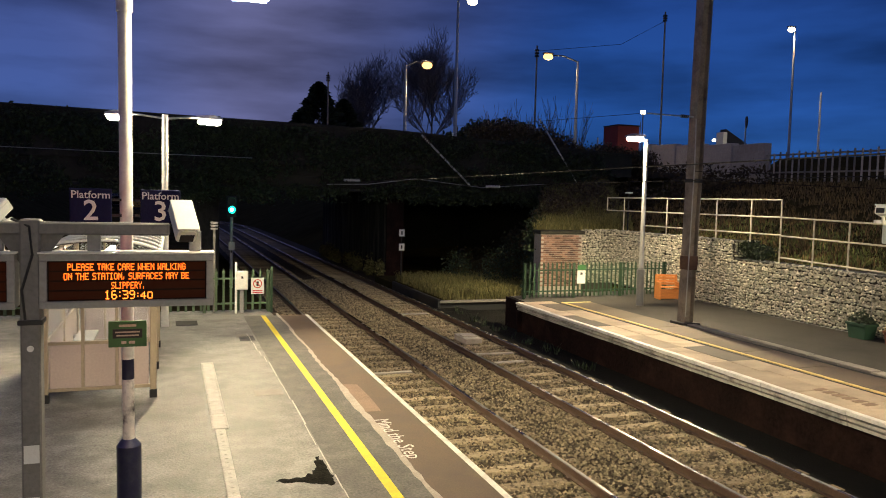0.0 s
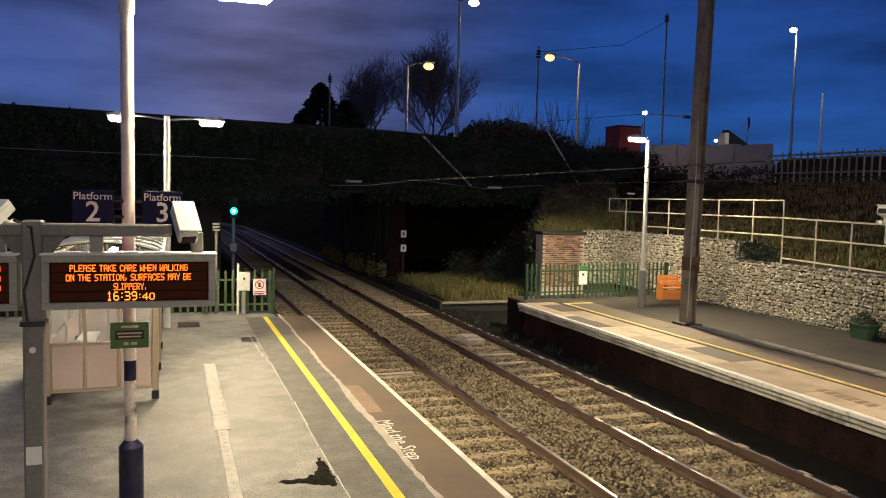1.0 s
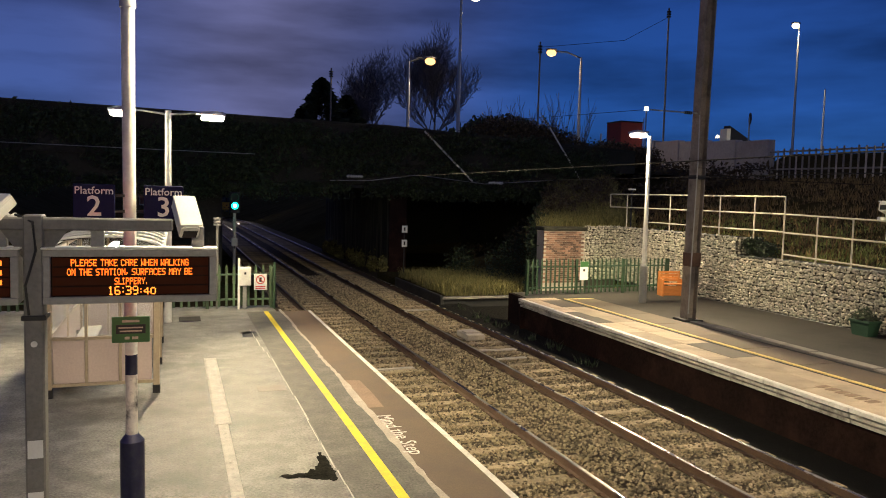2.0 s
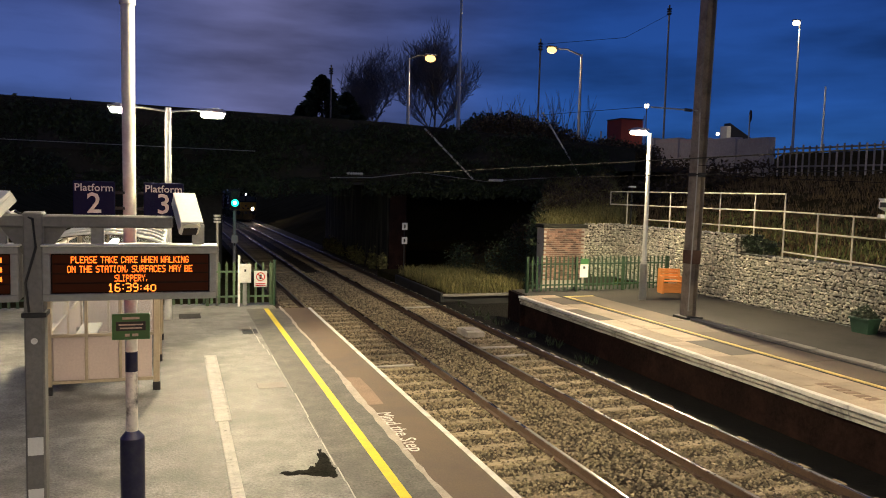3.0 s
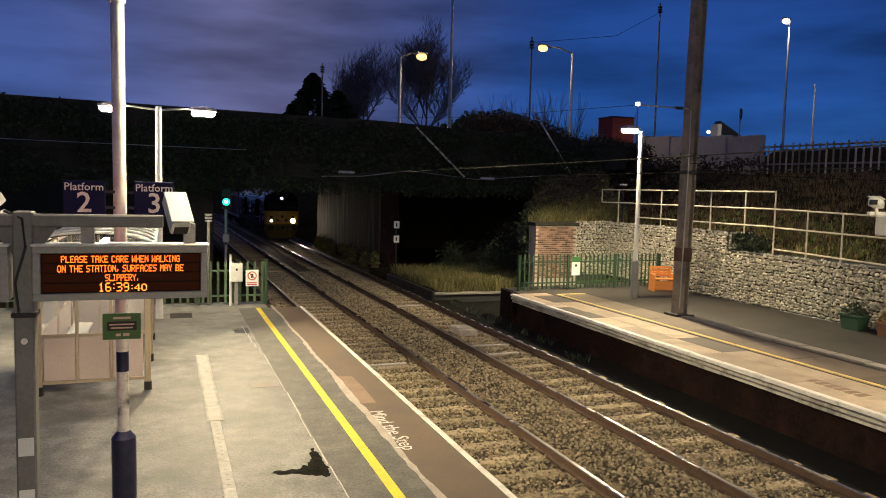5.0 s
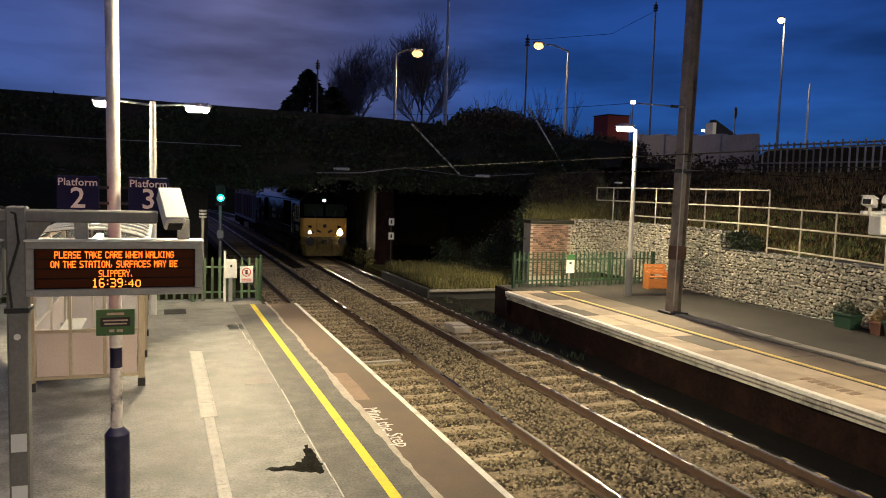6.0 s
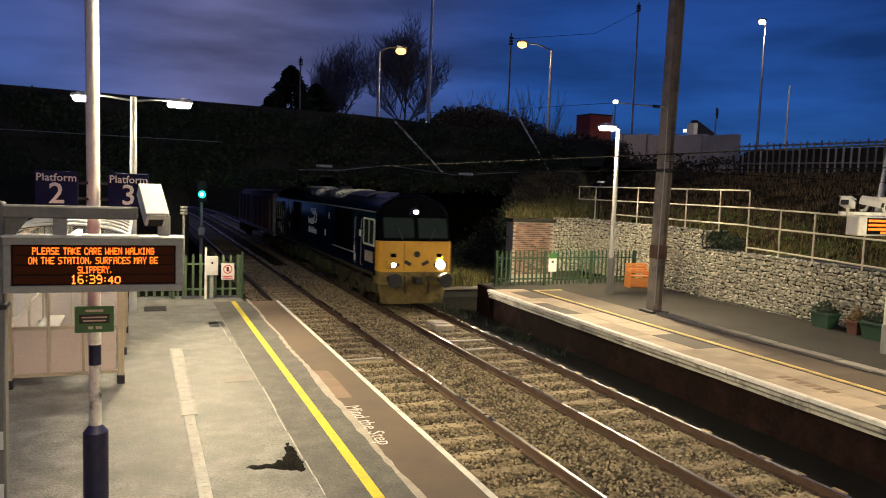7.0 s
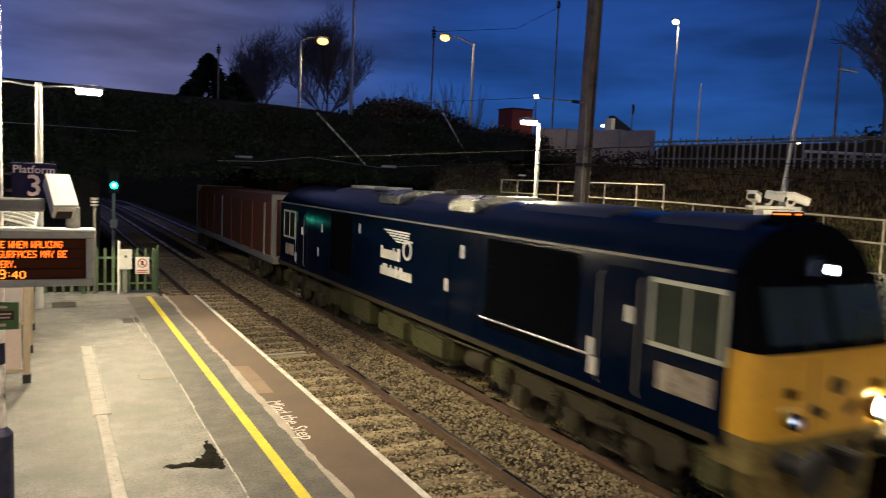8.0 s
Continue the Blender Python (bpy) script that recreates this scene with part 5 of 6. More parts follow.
# ---- street lamps, road furniture and buildings up on the road ----
for foot, head, watts, colour in STREET:
    c = thing("street_lamp", "tall grey street lamp with a glowing head beside the road", "street lamp", foot, group="street lamps")
    d = Vector(head) - Vector(foot)
    bm = bm_new()
    cyl(bm, (0, 0, 0), (0, 0, d.z - 0.15), 0.13, 0.07, n=10)
    part("column", bm, GALV, c)
    bm = bm_new()
    tube(bm, [(0, 0, d.z - 0.2), (d.x * 0.5, d.y * 0.5, d.z + 0.12), (d.x, d.y, d.z + 0.06)], 0.05, 6)
    part("arm", bm, GANTRY_GREY, c)
    bm = bm_new()
    bx(bm, (d.x - 0.36, d.y - 0.20, d.z + 0.12), (d.x + 0.36, d.y + 0.20, d.z + 0.24), 0.05)
    part("lantern", bm, GALV, c)
    bm = bm_new()
    bmesh.ops.create_uvsphere(bm, u_segments=14, v_segments=8, radius=0.30, matrix=Matrix.Translation((d.x, d.y, d.z - 0.04)) @ Matrix.Diagonal((1.15, 0.8, 0.75, 1)))
    part("bowl", bm, SODIUM_GLOW if colour == SODIUM else FAR_GLOW, c, "glowing lamp bowl")
for foot, h in (((52.25, 51.0, 4.2), 8.8), ((62, 92, 5), 9.6), ((36, 60, 5), 4.0)):
    c = thing("flag_pole", "slim pale pole rising behind the fence", "pole", foot, group="slim poles")
    part("shaft", cyl(bm_new(), (0, 0, 0), (0, 0, h), 0.11, 0.07, n=8), STEEL_WHITE, c)
c = thing("street_lamp", "distant street lamp with a small bright head", "street lamp", (54.2, 80, 5), group="street lamps")
part("column", cyl(bm_new(), (0, 0, 0), (0, 0, 9.2), 0.08, n=8), GALV, c)
part("bowl", cyl(bm_new(), (0, 0, 9.1), (0, 0, 9.5), 0.28, n=10), FAR_GLOW, c)
c = thing("telegraph_pole", "slim dark telegraph pole with a pale crossarm", "pole", (34.9, 25.0, 5.6))
part("shaft", cyl(bm_new(), (0, 0, 0), (-0.05, 0, 5.1), 0.07, 0.05, n=8), MAST_GREY, c)
part("crossarm", bx(bm_new(), (-0.1, -0.05, 3.92), (1.35, 0.05, 4.0), 0.01), STEEL_WHITE, c, "pale crossarm")
for x in (0.2, 0.75, 1.25):
    part("insulator", cyl(bm_new(), (x, 0, 4.0), (x, 0, 4.14), 0.035, n=8), SIGN_GREY, c)
p_ = (34.0, 26.32, 5.88)
c = thing("path_lamp", "short post lamp with a small bright head beyond the fence", "lamp", (p_[0], p_[1], p_[2] - 1.3))
part("post", cyl(bm_new(), (0, 0, 0), (0, 0, 1.2), 0.04, n=8), GALV, c)
part("globe", cyl(bm_new(), (0, 0, 1.18), (0, 0, 1.42), 0.11, n=10), FAR_GLOW, c, "glowing lamp head")
f = thing("roadside_rail", "low pale rail fence along the top of the bank", "fence", (0, 0, 0))
a, b = (32.0, 24.37, 5.36), (32.0, 20.41, 5.13)
part("rail", tube(bm_new(), [a, b], 0.07, 6), STEEL_WHITE, f)
part("rail", tube(bm_new(), [(a[0], a[1], a[2] - 0.45), (b[0], b[1], b[2] - 0.45)], 0.05, 6), GALV, f)
for k in range(6):
    u = k / 5
    q = [p + (r - p) * u for p, r in zip(a, b)]
    part("post", bx(bm_new(), (q[0] - 0.06, q[1] - 0.06, q[2] - 1.3), (q[0] + 0.06, q[1] + 0.06, q[2] + 0.03), 0.01), GALV, f)
# leaning hinged column by the bank
c = thing("leaning_column", "pale hinged camera column leaning over the bank", "pole", (22.0, 17.53, 3.0))
part("shaft", cyl(bm_new(), (0, 0, 0), (0.42, -0.55, 6.9), 0.06, 0.05, n=12), STEEL_WHITE, c)
part("foot", cyl(bm_new(), (0, 0, -0.6), (0.09, -0.07, 0.75), 0.12, 0.10, n=12), GALV, c)

# grey post-and-board fence on the bank and a stone wall beyond it
f = thing("boundary_fence", "weathered grey pale fence along the top of the bank", "fence", (0, 0, 0))
bm = bm_new()
bx(bm, (-0.03, -0.042, -0.6), (0.03, 0.042, 1.5), 0.01)
FENCE_GREY = mat("weathered_grey_wood", (0.36, 0.32, 0.28), 0.9, var=0.4, scale=2, fine=20, rnd=0.5)
pale = mesh("pale", bm, FENCE_GREY)


def fence_line(u):
    return 30.2 + 1.3 * u, 33.2 - 31.0 * u


for i in range(76):
    u = i / 76
    x, y = fence_line(u)
    share("pale", pale, f, pose(x, y, 4.55 + 0.05 * math.sin(i * 2.3) - 0.25 * u, 0, 0, 3))
for z in (5.0, 5.92):
    bm = bm_new()
    a, b = fence_line(0), fence_line(1)
    tube(bm, [(a[0] + 0.09, a[1], z), (b[0] + 0.09, b[1], z - 0.25)], 0.05, 6)
    part("rail", bm, FENCE_GREY, f)
w = thing("boundary_wall", "pale rendered wall beside the road", "wall", (0, 0, 0), kind="structure")
RENDERED = mat("grey_rendered_wall", (0.42, 0.38, 0.35), 0.9, var=0.25, scale=0.6, fine=12, stain=(0.26, 0.22, 0.2), stain_amt=0.6, stain_scale=0.5)
for i in range(4):
    y0 = 43.8 - i * 2.62
    z1 = 7.05 - 0.14 * i
    part("wall_panel", bx(bm_new(), (30.3, y0 - 2.55, 4.0), (30.6, y0, z1), 0.03), RENDERED, w)
    part("wall_pier", bx(bm_new(), (30.2, y0 - 0.25, 4.0), (30.75, y0 + 0.12, z1 + 0.12), 0.03), RENDERED, w)
part("wall_pier", bx(bm_new(), (30.1, 33.0, 4.0), (30.6, 33.5, 6.6), 0.03), RENDERED, w)

c = thing("signal_box_hut", "small red brick hut beside the road", "hut", (39.2, 60, 5))
BRICK_HUT = mat("red_hut_paint", (0.30, 0.05, 0.035), 0.8, var=0.25)
part("wall", bx(bm_new(), (-1.15, 0, -0.4), (1.15, 2.4, 5.2), 0.03), BRICK_HUT, c)
part("roof", bx(bm_new(), (-1.2, -0.05, 5.2), (1.2, 2.45, 5.3), 0.03), BLACK, c)
c = thing("white_house", "distant pale house with a dark pitched roof", "house", (50.5, 60, 5))
WHITE_RENDER = mat("white_render", (0.6, 0.6, 0.58), 0.9, var=0.15)
part("wall", bx(bm_new(), (-0.75, 0, -0.4), (-0.3, 1.0, 5.2), 0.02), WHITE_RENDER, c)
bm = bm_new()
prism(bm, [(-0.35, 3.4), (-0.35, 5.5), (2.8, 3.9), (2.8, 3.4)], "y", 0.1, 0.95)
part("roof", bm, BLACK, c)
part("side_wall", bx(bm_new(), (-0.3, 0.2, -0.4), (2.7, 0.9, 3.42), 0.02), RENDERED, c)
part("window", bx(bm_new(), (-1.95, -0.1, 4.25), (-1.7, 0.1, 4.5), 0.02), FAR_GLOW, c, "small lit lamp on the house")
c = thing("road_sign", "round road sign seen edge-on on a post", "sign", (39.25, 45, 5))
part("post", cyl(bm_new(), (0, 0, 0), (0, 0, 4.4), 0.05, n=8), GALV, c)
bm = bm_new()
cyl(bm, (0.0, 0.0, 4.25), (0.06, -0.035, 4.25), 0.42, n=20)
part("disc", bm, BLACK, c)
c = thing("reflective_marker", "small pale reflective road marker on the bridge", "marker", (16.67, 45.0, 5.0))
part("post", cyl(bm_new(), (0, 0, 0), (0, 0, 2.2), 0.04, n=8), GALV, c)
# the panel emits, in place of the light it would reflect
bm = bm_new()
prism(bm, [(-0.08, 2.0), (0.06, 2.05), (0.10, 2.5), (0.14, 2.85), (0.02, 2.92), (-0.02, 2.6)], "y", -0.05, 0.0)
part("panel", bm, glow_mat("lit_marker", (0.8, 0.9, 1.0), 1.6), c, "white panel with reflected light put in as glow")


# ---- side platform furniture ----
def bench(x, y, turn):
    b = thing("bench", "orange-stained wooden bench with solid ends by the fence", "bench", (x, y, -0.012), turn=turn)
    b.matrix_world = b.matrix_world @ Matrix.Diagonal((0.86, 0.86, 0.93, 1))
    for sx in (-0.40, 0.40):
        bm = bm_new()
        prism(bm, [(-0.27, 0), (0.27, 0), (0.27, 0.86), (0.18, 0.88), (0.10, 0.62), (-0.27, 0.60)], "x", sx - 0.03, sx + 0.03)
        part("end_panel", bm, WOOD_ORANGE, b)
    for k in range(4):
        part("seat_slat", bx(bm_new(), (-0.37, -0.26 + k * 0.11, 0.42), (0.37, -0.165 + k * 0.11, 0.455), 0.006), WOOD_ORANGE, b)
    for k in range(4):
        part("back_slat", bx(bm_new(), (-0.37, 0.17 + k * 0.018, 0.50 + k * 0.095), (0.37, 0.195 + k * 0.018, 0.585 + k * 0.095), 0.006), WOOD_ORANGE, b)
    part("front_panel", bx(bm_new(), (-0.37, -0.24, 0.03), (0.37, -0.21, 0.38), 0.006), WOOD_ORANGE, b)
    return b


bench(15.72, 21.35, -14)

PLANTER = mat("green_planter_plastic", (0.022, 0.065, 0.038), 0.6, var=0.35)
TERRACOTTA = mat("dark_terracotta", (0.17, 0.075, 0.05), 0.85, var=0.3)


def planter(x, y, sx, sy, h, m, seed, plant, label):
    p = thing("planter", label, "planter", (x, y, -0.012), group="planters by the gabion wall")
    bm = bm_new()
    lo = [bm.verts.new(v) for v in ((-sx * .8, -sy * .8, 0), (sx * .8, -sy * .8, 0), (sx * .8, sy * .8, 0), (-sx * .8, sy * .8, 0))]
    hi = [bm.verts.new(v) for v in ((-sx, -sy, h), (sx, -sy, h), (sx, sy, h), (-sx, sy, h))]
    for k in range(4):
        bm.faces.new((lo[k], lo[(k + 1) % 4], hi[(k + 1) % 4], hi[k]))
    bm.faces.new(lo[::-1])
    bm.faces.new(hi)
    bx(bm, (-sx - 0.02, -sy - 0.02, h - 0.05), (sx + 0.02, sy + 0.02, h + 0.01), 0.008)
    part("tub", bm, m, p)
    rnd = random.Random(seed)
    verts, faces = [], []
    for i in range(260):
        a, rr = rnd.uniform(0, 6.28), rnd.random() ** 0.5
        c = Vector((math.cos(a) * sx * 1.15 * rr, math.sin(a) * sy * 1.15 * rr, h + 0.03 + rnd.random() * 0.36 * (1.1 - rr)))
        d = Vector((rnd.uniform(-1, 1), rnd.uniform(-1, 1), rnd.uniform(0, 1))).normalized() * 0.07
        e = d.orthogonal().normalized() * 0.028
        k = len(verts)
        verts += [c - d, c + e, c + d, c - e]
        faces.append((k, k + 1, k + 2, k + 3))
    ob = new("foliage", data_mesh("foliage", verts, faces, plant))
    ob.parent = p


planter(16.0, 13.95, 0.20, 0.28, 0.38, PLANTER, 1, IVY, "green plastic planter with trailing plants")
planter(16.0, 13.05, 0.16, 0.16, 0.32, TERRACOTTA, 2, GRASS_BROWN, "dark terracotta pot with a reddish plant")
planter(15.9, 12.35, 0.22, 0.36, 0.40, PLANTER, 3, IVY, "green plastic planter with low plants")
planter(16.0, 11.0, 0.20, 0.30, 0.38, PLANTER, 6, IVY, "green plastic planter with low plants")

c = thing("information_post", "pale post with cameras and an amber display on the side platform", "information post", (14.62, 11.2, -0.012))
part("base", cyl(bm_new(), (0, 0, 0), (0, 0, 0.62), 0.085, n=14), STEEL_GREY, c)
part("shaft", cyl(bm_new(), (0, 0, 0.6), (0, 0, 2.95), 0.065, n=14), STEEL_WHITE, c)
part("crossbar", bx(bm_new(), (-1.6, -0.04, 2.90), (0.10, 0.04, 2.97), 0.01), STEEL_WHITE, c)
dsp = part("display_case", bx(bm_new(), (-1.35, -0.25, 2.50), (-0.10, 0.05, 2.885), 0.02), STEEL_WHITE, c, "pale display casing")
part("screen", bx(bm_new(), (-1.12, -0.258, 2.53), (-0.13, -0.251, 2.86)), LED_OFF, dsp)
for k in range(3):
    part("message_line", bx(bm_new(), (-1.09, -0.264, 2.78 - k * 0.085), (-0.54, -0.259, 2.825 - k * 0.085)), LED, dsp, "lit amber message line")
    if k < 2:
        part("message_line", bx(bm_new(), (-0.40, -0.264, 2.78 - k * 0.085), (-0.18, -0.259, 2.825 - k * 0.085)), LED, dsp, "lit amber message line")
part("message_line", bx(bm_new(), (-0.74, -0.264, 2.545), (-0.47, -0.259, 2.585)), LED, dsp, "lit amber clock")
cctv("camera_housing", c, (-1.52, -0.1, 3.14), -62, -8, 1.15)
cctv("camera_housing", c, (-0.85, -0.1, 3.17), 18, 10, 1.05)
cctv("camera_housing", c, (-0.50, -0.05, 3.18), -85, 0, 1.1)
cctv("camera_housing", c, (-0.10, -0.1, 3.13), 60, 20, 1.05)


# ---- plants ----
VERGE = mat("verge_grass", (0.20, 0.22, 0.065), 0.9, var=0.3, scale=0.6, fine=10, island=0.5, bump=0)
def tuft_field(name, label, spots, seed, material, h0, h1, lean=0.5, blades=7, width=0.012):
    rnd = random.Random(seed)
    verts, faces = [], []
    for x, y, z in spots:
        for b in range(blades):
            h = rnd.uniform(h0, h1)
            a = rnd.uniform(0, 6.28)
            q = rnd.uniform(0.1, lean) * h
            bx0, by0 = x + rnd.uniform(-0.12, 0.12), y + rnd.uniform(-0.12, 0.12)
            wx, wy = -math.sin(a) * width, math.cos(a) * width
            mx, my = math.cos(a) * q, math.sin(a) * q
            k = len(verts)
            verts += [(bx0 - wx, by0 - wy, z), (bx0 + wx, by0 + wy, z), (bx0 + mx * 0.4 + wx * 0.7, by0 + my * 0.4 + wy * 0.7, z + h * 0.6),
                      (bx0 + mx * 0.4 - wx * 0.7, by0 + my * 0.4 - wy * 0.7, z + h * 0.6), (bx0 + mx, by0 + my, z + h)]
            faces += [(k, k + 1, k + 2, k + 3), (k + 3, k + 2, k + 4)]
    ob = new(name, data_mesh(name, verts, faces, material))
    return tagged(ob, label, "grass", kind="stuff")


rnd = random.Random(21)
spots = [(rnd.uniform(9.9, 14.5), rnd.uniform(27.0, 34.0), -0.70) for _ in range(2600)]
tuft_field("terrace_grass", "tall dry yellow-green grass on the terrace", spots, 1, GRASS, 0.10, 0.55, 0.9)
spots = [(rnd.uniform(9.6, 10.0), rnd.uniform(16, 26), -1.0) for _ in range(24)]
tuft_field("track_weeds", "sparse weeds at the platform foot", spots, 2, IVY, 0.08, 0.28, 0.9, 8, 0.02)
spots = []
for _ in range(5200):
    x, y = rnd.uniform(17.0, 30.0), rnd.uniform(4, 36)
    spots.append((x, y, ground_height(x, y) - 0.08))
tuft_field("bank_grass", "dry brown grass on the bank behind the handrail", spots, 3, GRASS_BROWN, 0.12, 0.40, 0.8, 6, 0.02)
spots = []
for _ in range(1500):
    u, v = rnd.random(), rnd.random() ** 1.7
    spots.append((*bank_place(u, v), bank_top(u, v) - 0.05))
tuft_field("wall_top_grass", "long dry grass on the bank over the brick wall", spots, 4, GRASS, 0.12, 0.55, 1.1, 8)
spots = []
for _ in range(4200):
    x, y = 17.0 + 6.0 * rnd.random() ** 1.5, rnd.uniform(5, 30)
    spots.append((x, y, ground_height(x, y) - 0.08))
tuft_field("verge_grass", "short green-brown grass behind the handrail", spots, 14, VERGE, 0.08, 0.26, 1.0, 7, 0.022)


def clump(name, label, boxes, n, size, seed, material, category="bush", kind=""):
    """Leaves scattered through ellipsoids given as (centre, radii)."""
    rnd = np.random.RandomState(seed)
    verts, faces = [], []
    for c, r in boxes:
        d = rnd.normal(size=(n, 3))
        d /= np.linalg.norm(d, axis=1)[:, None]
        p = d * (0.55 + 0.45 * rnd.rand(n, 1)) * np.array(r) * (1 + 0.18 * rnd.normal(size=(n, 1))) + np.array(c)
        u = rnd.normal(size=(n, 3))
        u /= np.linalg.norm(u, axis=1)[:, None]
        v = np.cross(u, rnd.normal(size=(n, 3)))
        v /= np.linalg.norm(v, axis=1)[:, None]
        s = size * (0.6 + 0.8 * rnd.rand(n, 1))
        q = np.stack([p - u * s, p + v * s * 0.5, p + u * s, p - v * s * 0.5], 1).reshape(-1, 3)
        k = len(verts)
        verts += q.tolist()
        faces += [(k + 4 * i, k + 4 * i + 1, k + 4 * i + 2, k + 4 * i + 3) for i in range(n)]
    ob = new(name, data_mesh(name, verts, faces, material))
    return tagged(ob, label, category, kind=kind)


rnd = random.Random(5)
# trailing scrub on the bridge parapet, the road bank and the cutting
clump("terrace_bush", "dark leafy bush on the trackside terrace", [((13.5, 30.5, 0.1), (0.9, 0.8, 1.2)), ((14.6, 31.2, 0.3), (0.9, 0.8, 1.3)), ((12.6, 33, 0.0), (0.7, 0.7, 0.8))], 900, 0.06, 3, IVY)
clump("wall_scrub", "low dark shrub hanging over the gabion step", [((16.72, 18.35, 1.78), (0.38, 0.62, 0.26)), ((16.8, 18.8, 1.9), (0.3, 0.3, 0.25))], 700, 0.05, 8, IVY)
SCRUB = mat("brown_scrub", (0.055, 0.040, 0.020), 0.9, var=0.4, scale=1, fine=10, island=0.5, bump=0)
clump("bank_scrub", "dense dark scrub on the cutting slope by the bridge", [((x, y, ground_height(x, y) + 0.3), (1.6, 1.3, 0.9)) for x, y in [(rnd.uniform(17.5, 30), rnd.uniform(33.0, 45)) for _ in range(46)]], 420, 0.12, 4, SCRUB, kind="stuff")
clump("hedge", "dark rounded hedge beyond the road", [((20.5 + i * 1.05, 60 + rnd.uniform(-1, 1), 6.2 + 2.3 * math.exp(-((i - 5.5) / 4.0) ** 2)), (1.5, 1.4, 1.5)) for i in range(14)] + [((20 + i * 1.05, 60.5, 5.4), (1.6, 1.2, 1.6)) for i in range(16)], 1500, 0.24, 6, LEAF, "hedge")
clump("cutting_scrub", "dark scrub covering the cutting slope", [((x, y, ground_height(x, y) + 0.4), (1.9, 1.6, 1.1)) for x, y in [(rnd.uniform(-30, -12), rnd.uniform(8, 35)) for _ in range(60)]], 300, 0.16, 7, LEAF, kind="stuff")
clump("parapet_ivy", "dark ivy trailing over the bridge parapet", [((x, 36.25, 6.38 - 0.014 * (x + 26) - 2.3 * rnd.random() ** 1.3), (1.2, 0.18, 0.6)) for x in [rnd.uniform(-28, 22) for _ in range(190)]], 210, 0.10, 12, IVY, kind="stuff")
# Leaves added along the deck edge, in place of the darkness that hides it.
clump("deck_edge_leaves", "dark leaves added to lose the bridge deck edge in darkness", [((x, 36.28, 3.45 - rnd.uniform(0.0, 0.35)), (rnd.uniform(0.5, 1.2), 0.12, rnd.uniform(0.2, 0.5))) for x in [rnd.uniform(-14, 20) for _ in range(60)]], 190, 0.09, 15, IVY, kind="stuff")
clump("bank_ivy", "dark ivy and brambles covering the steep side of the earth bank", [((x - 0.1, y, z), (0.4, 0.6, 0.5)) for x, y, z in [(*bank_place(0, v), -0.9 + (bank_top(0, v) + 0.9) * rnd.random()) for v in [rnd.random() for _ in range(70)]]], 170, 0.08, 18, IVY, kind="stuff")
clump("bank_brambles", "ragged brown brambles along the top of the earth bank", [((x, y, bank_top(u, v) + 0.15), (0.5, 0.5, rnd.uniform(0.2, 0.5))) for u, v, x, y in [(u, v, *bank_place(u, v)) for u, v in [(rnd.random() * 0.9, 0.25 + 0.75 * rnd.random()) for _ in range(60)]]], 130, 0.075, 19, SCRUB, kind="stuff")
clump("pier_scrub", "pale scrub along the foot of the bridge pier", [((9.9 + rnd.uniform(-0.1, 0.15), y, -0.95 + rnd.uniform(0.1, 0.6)), (0.26, 0.5, rnd.uniform(0.25, 0.6))) for y in [rnd.uniform(37, 53) for _ in range(30)]], 150, 0.07, 16, GRASS, kind="stuff")
clump("verge_hedge", "dark overgrown hedge on the verge above the bridge end", [((x, 37.45 + rnd.uniform(-0.2, 0.2), 5.0 + k * (6.35 - 5.0 + 0.62 * math.exp(-((x - 17.2) / 1.9) ** 2) + 0.15 * math.sin(x * 1.7) - 0.45 * min(1, max(0, (x - 20) / 2)))), (0.9, 0.5, 0.55)) for x in [15.2 + 0.36 * i for i in range(30)] for k in (0.25, 0.6, 0.95)], 230, 0.085, 17, SCRUB, "hedge")


def tree_branches(height, seed, spread, levels, up=0.25, trunk=0.22, first=0.3, kids=3, width=0.0):
    rnd = random.Random(seed)
    verts, faces = [], []

    def seg(a, b, r0, r1):
        q = (b - a).to_track_quat("Z", "Y")
        k = len(verts)
        for p, r in ((a, r0), (b, r1)):
            for i in range(4):
                verts.append(p + q @ Vector((r * math.cos(i * 1.5708), r * math.sin(i * 1.5708), 0)))
        for i in range(4):
            faces.append((k + i, k + (i + 1) % 4, k + 4 + (i + 1) % 4, k + 4 + i))

    def grow(p, d, length, r, lv):
        steps = 3 if lv < 3 else 2
        for s in range(steps):
            d = (d + Vector((rnd.uniform(-1, 1), rnd.uniform(-1, 1), rnd.uniform(-0.3, 0.8) * up * 2)) * 0.16).normalized()
            q = p + d * length / steps
            r1 = r * 0.86
            seg(p, q, r, r1)
            p, r = q, r1
            if lv < levels and (s or lv):
                for _ in range(kids if s == steps - 1 else 2):
                    side = Vector((rnd.uniform(-1, 1), rnd.uniform(-1, 1), rnd.uniform(-0.1, 0.7))).normalized()
                    nd = (d * (1 - spread) + side * spread + Vector((0, 0, up))).normalized()
                    grow(p, nd, length * rnd.uniform(0.6, 0.82), max(0.02, r * 0.6), lv + 1)

    grow(Vector((0, 0, 0)), Vector((0, 0, 1)), height * first * 1.15, trunk, 0)
    k = height / max(v.z for v in verts)
    kx, ky = k, k
    if width:
        kx = width / (max(v.x for v in verts) - min(v.x for v in verts))
        ky = width / (max(v.y for v in verts) - min(v.y for v in verts))
    return [Vector((v.x * kx, v.y * ky, v.z * k)) for v in verts], faces


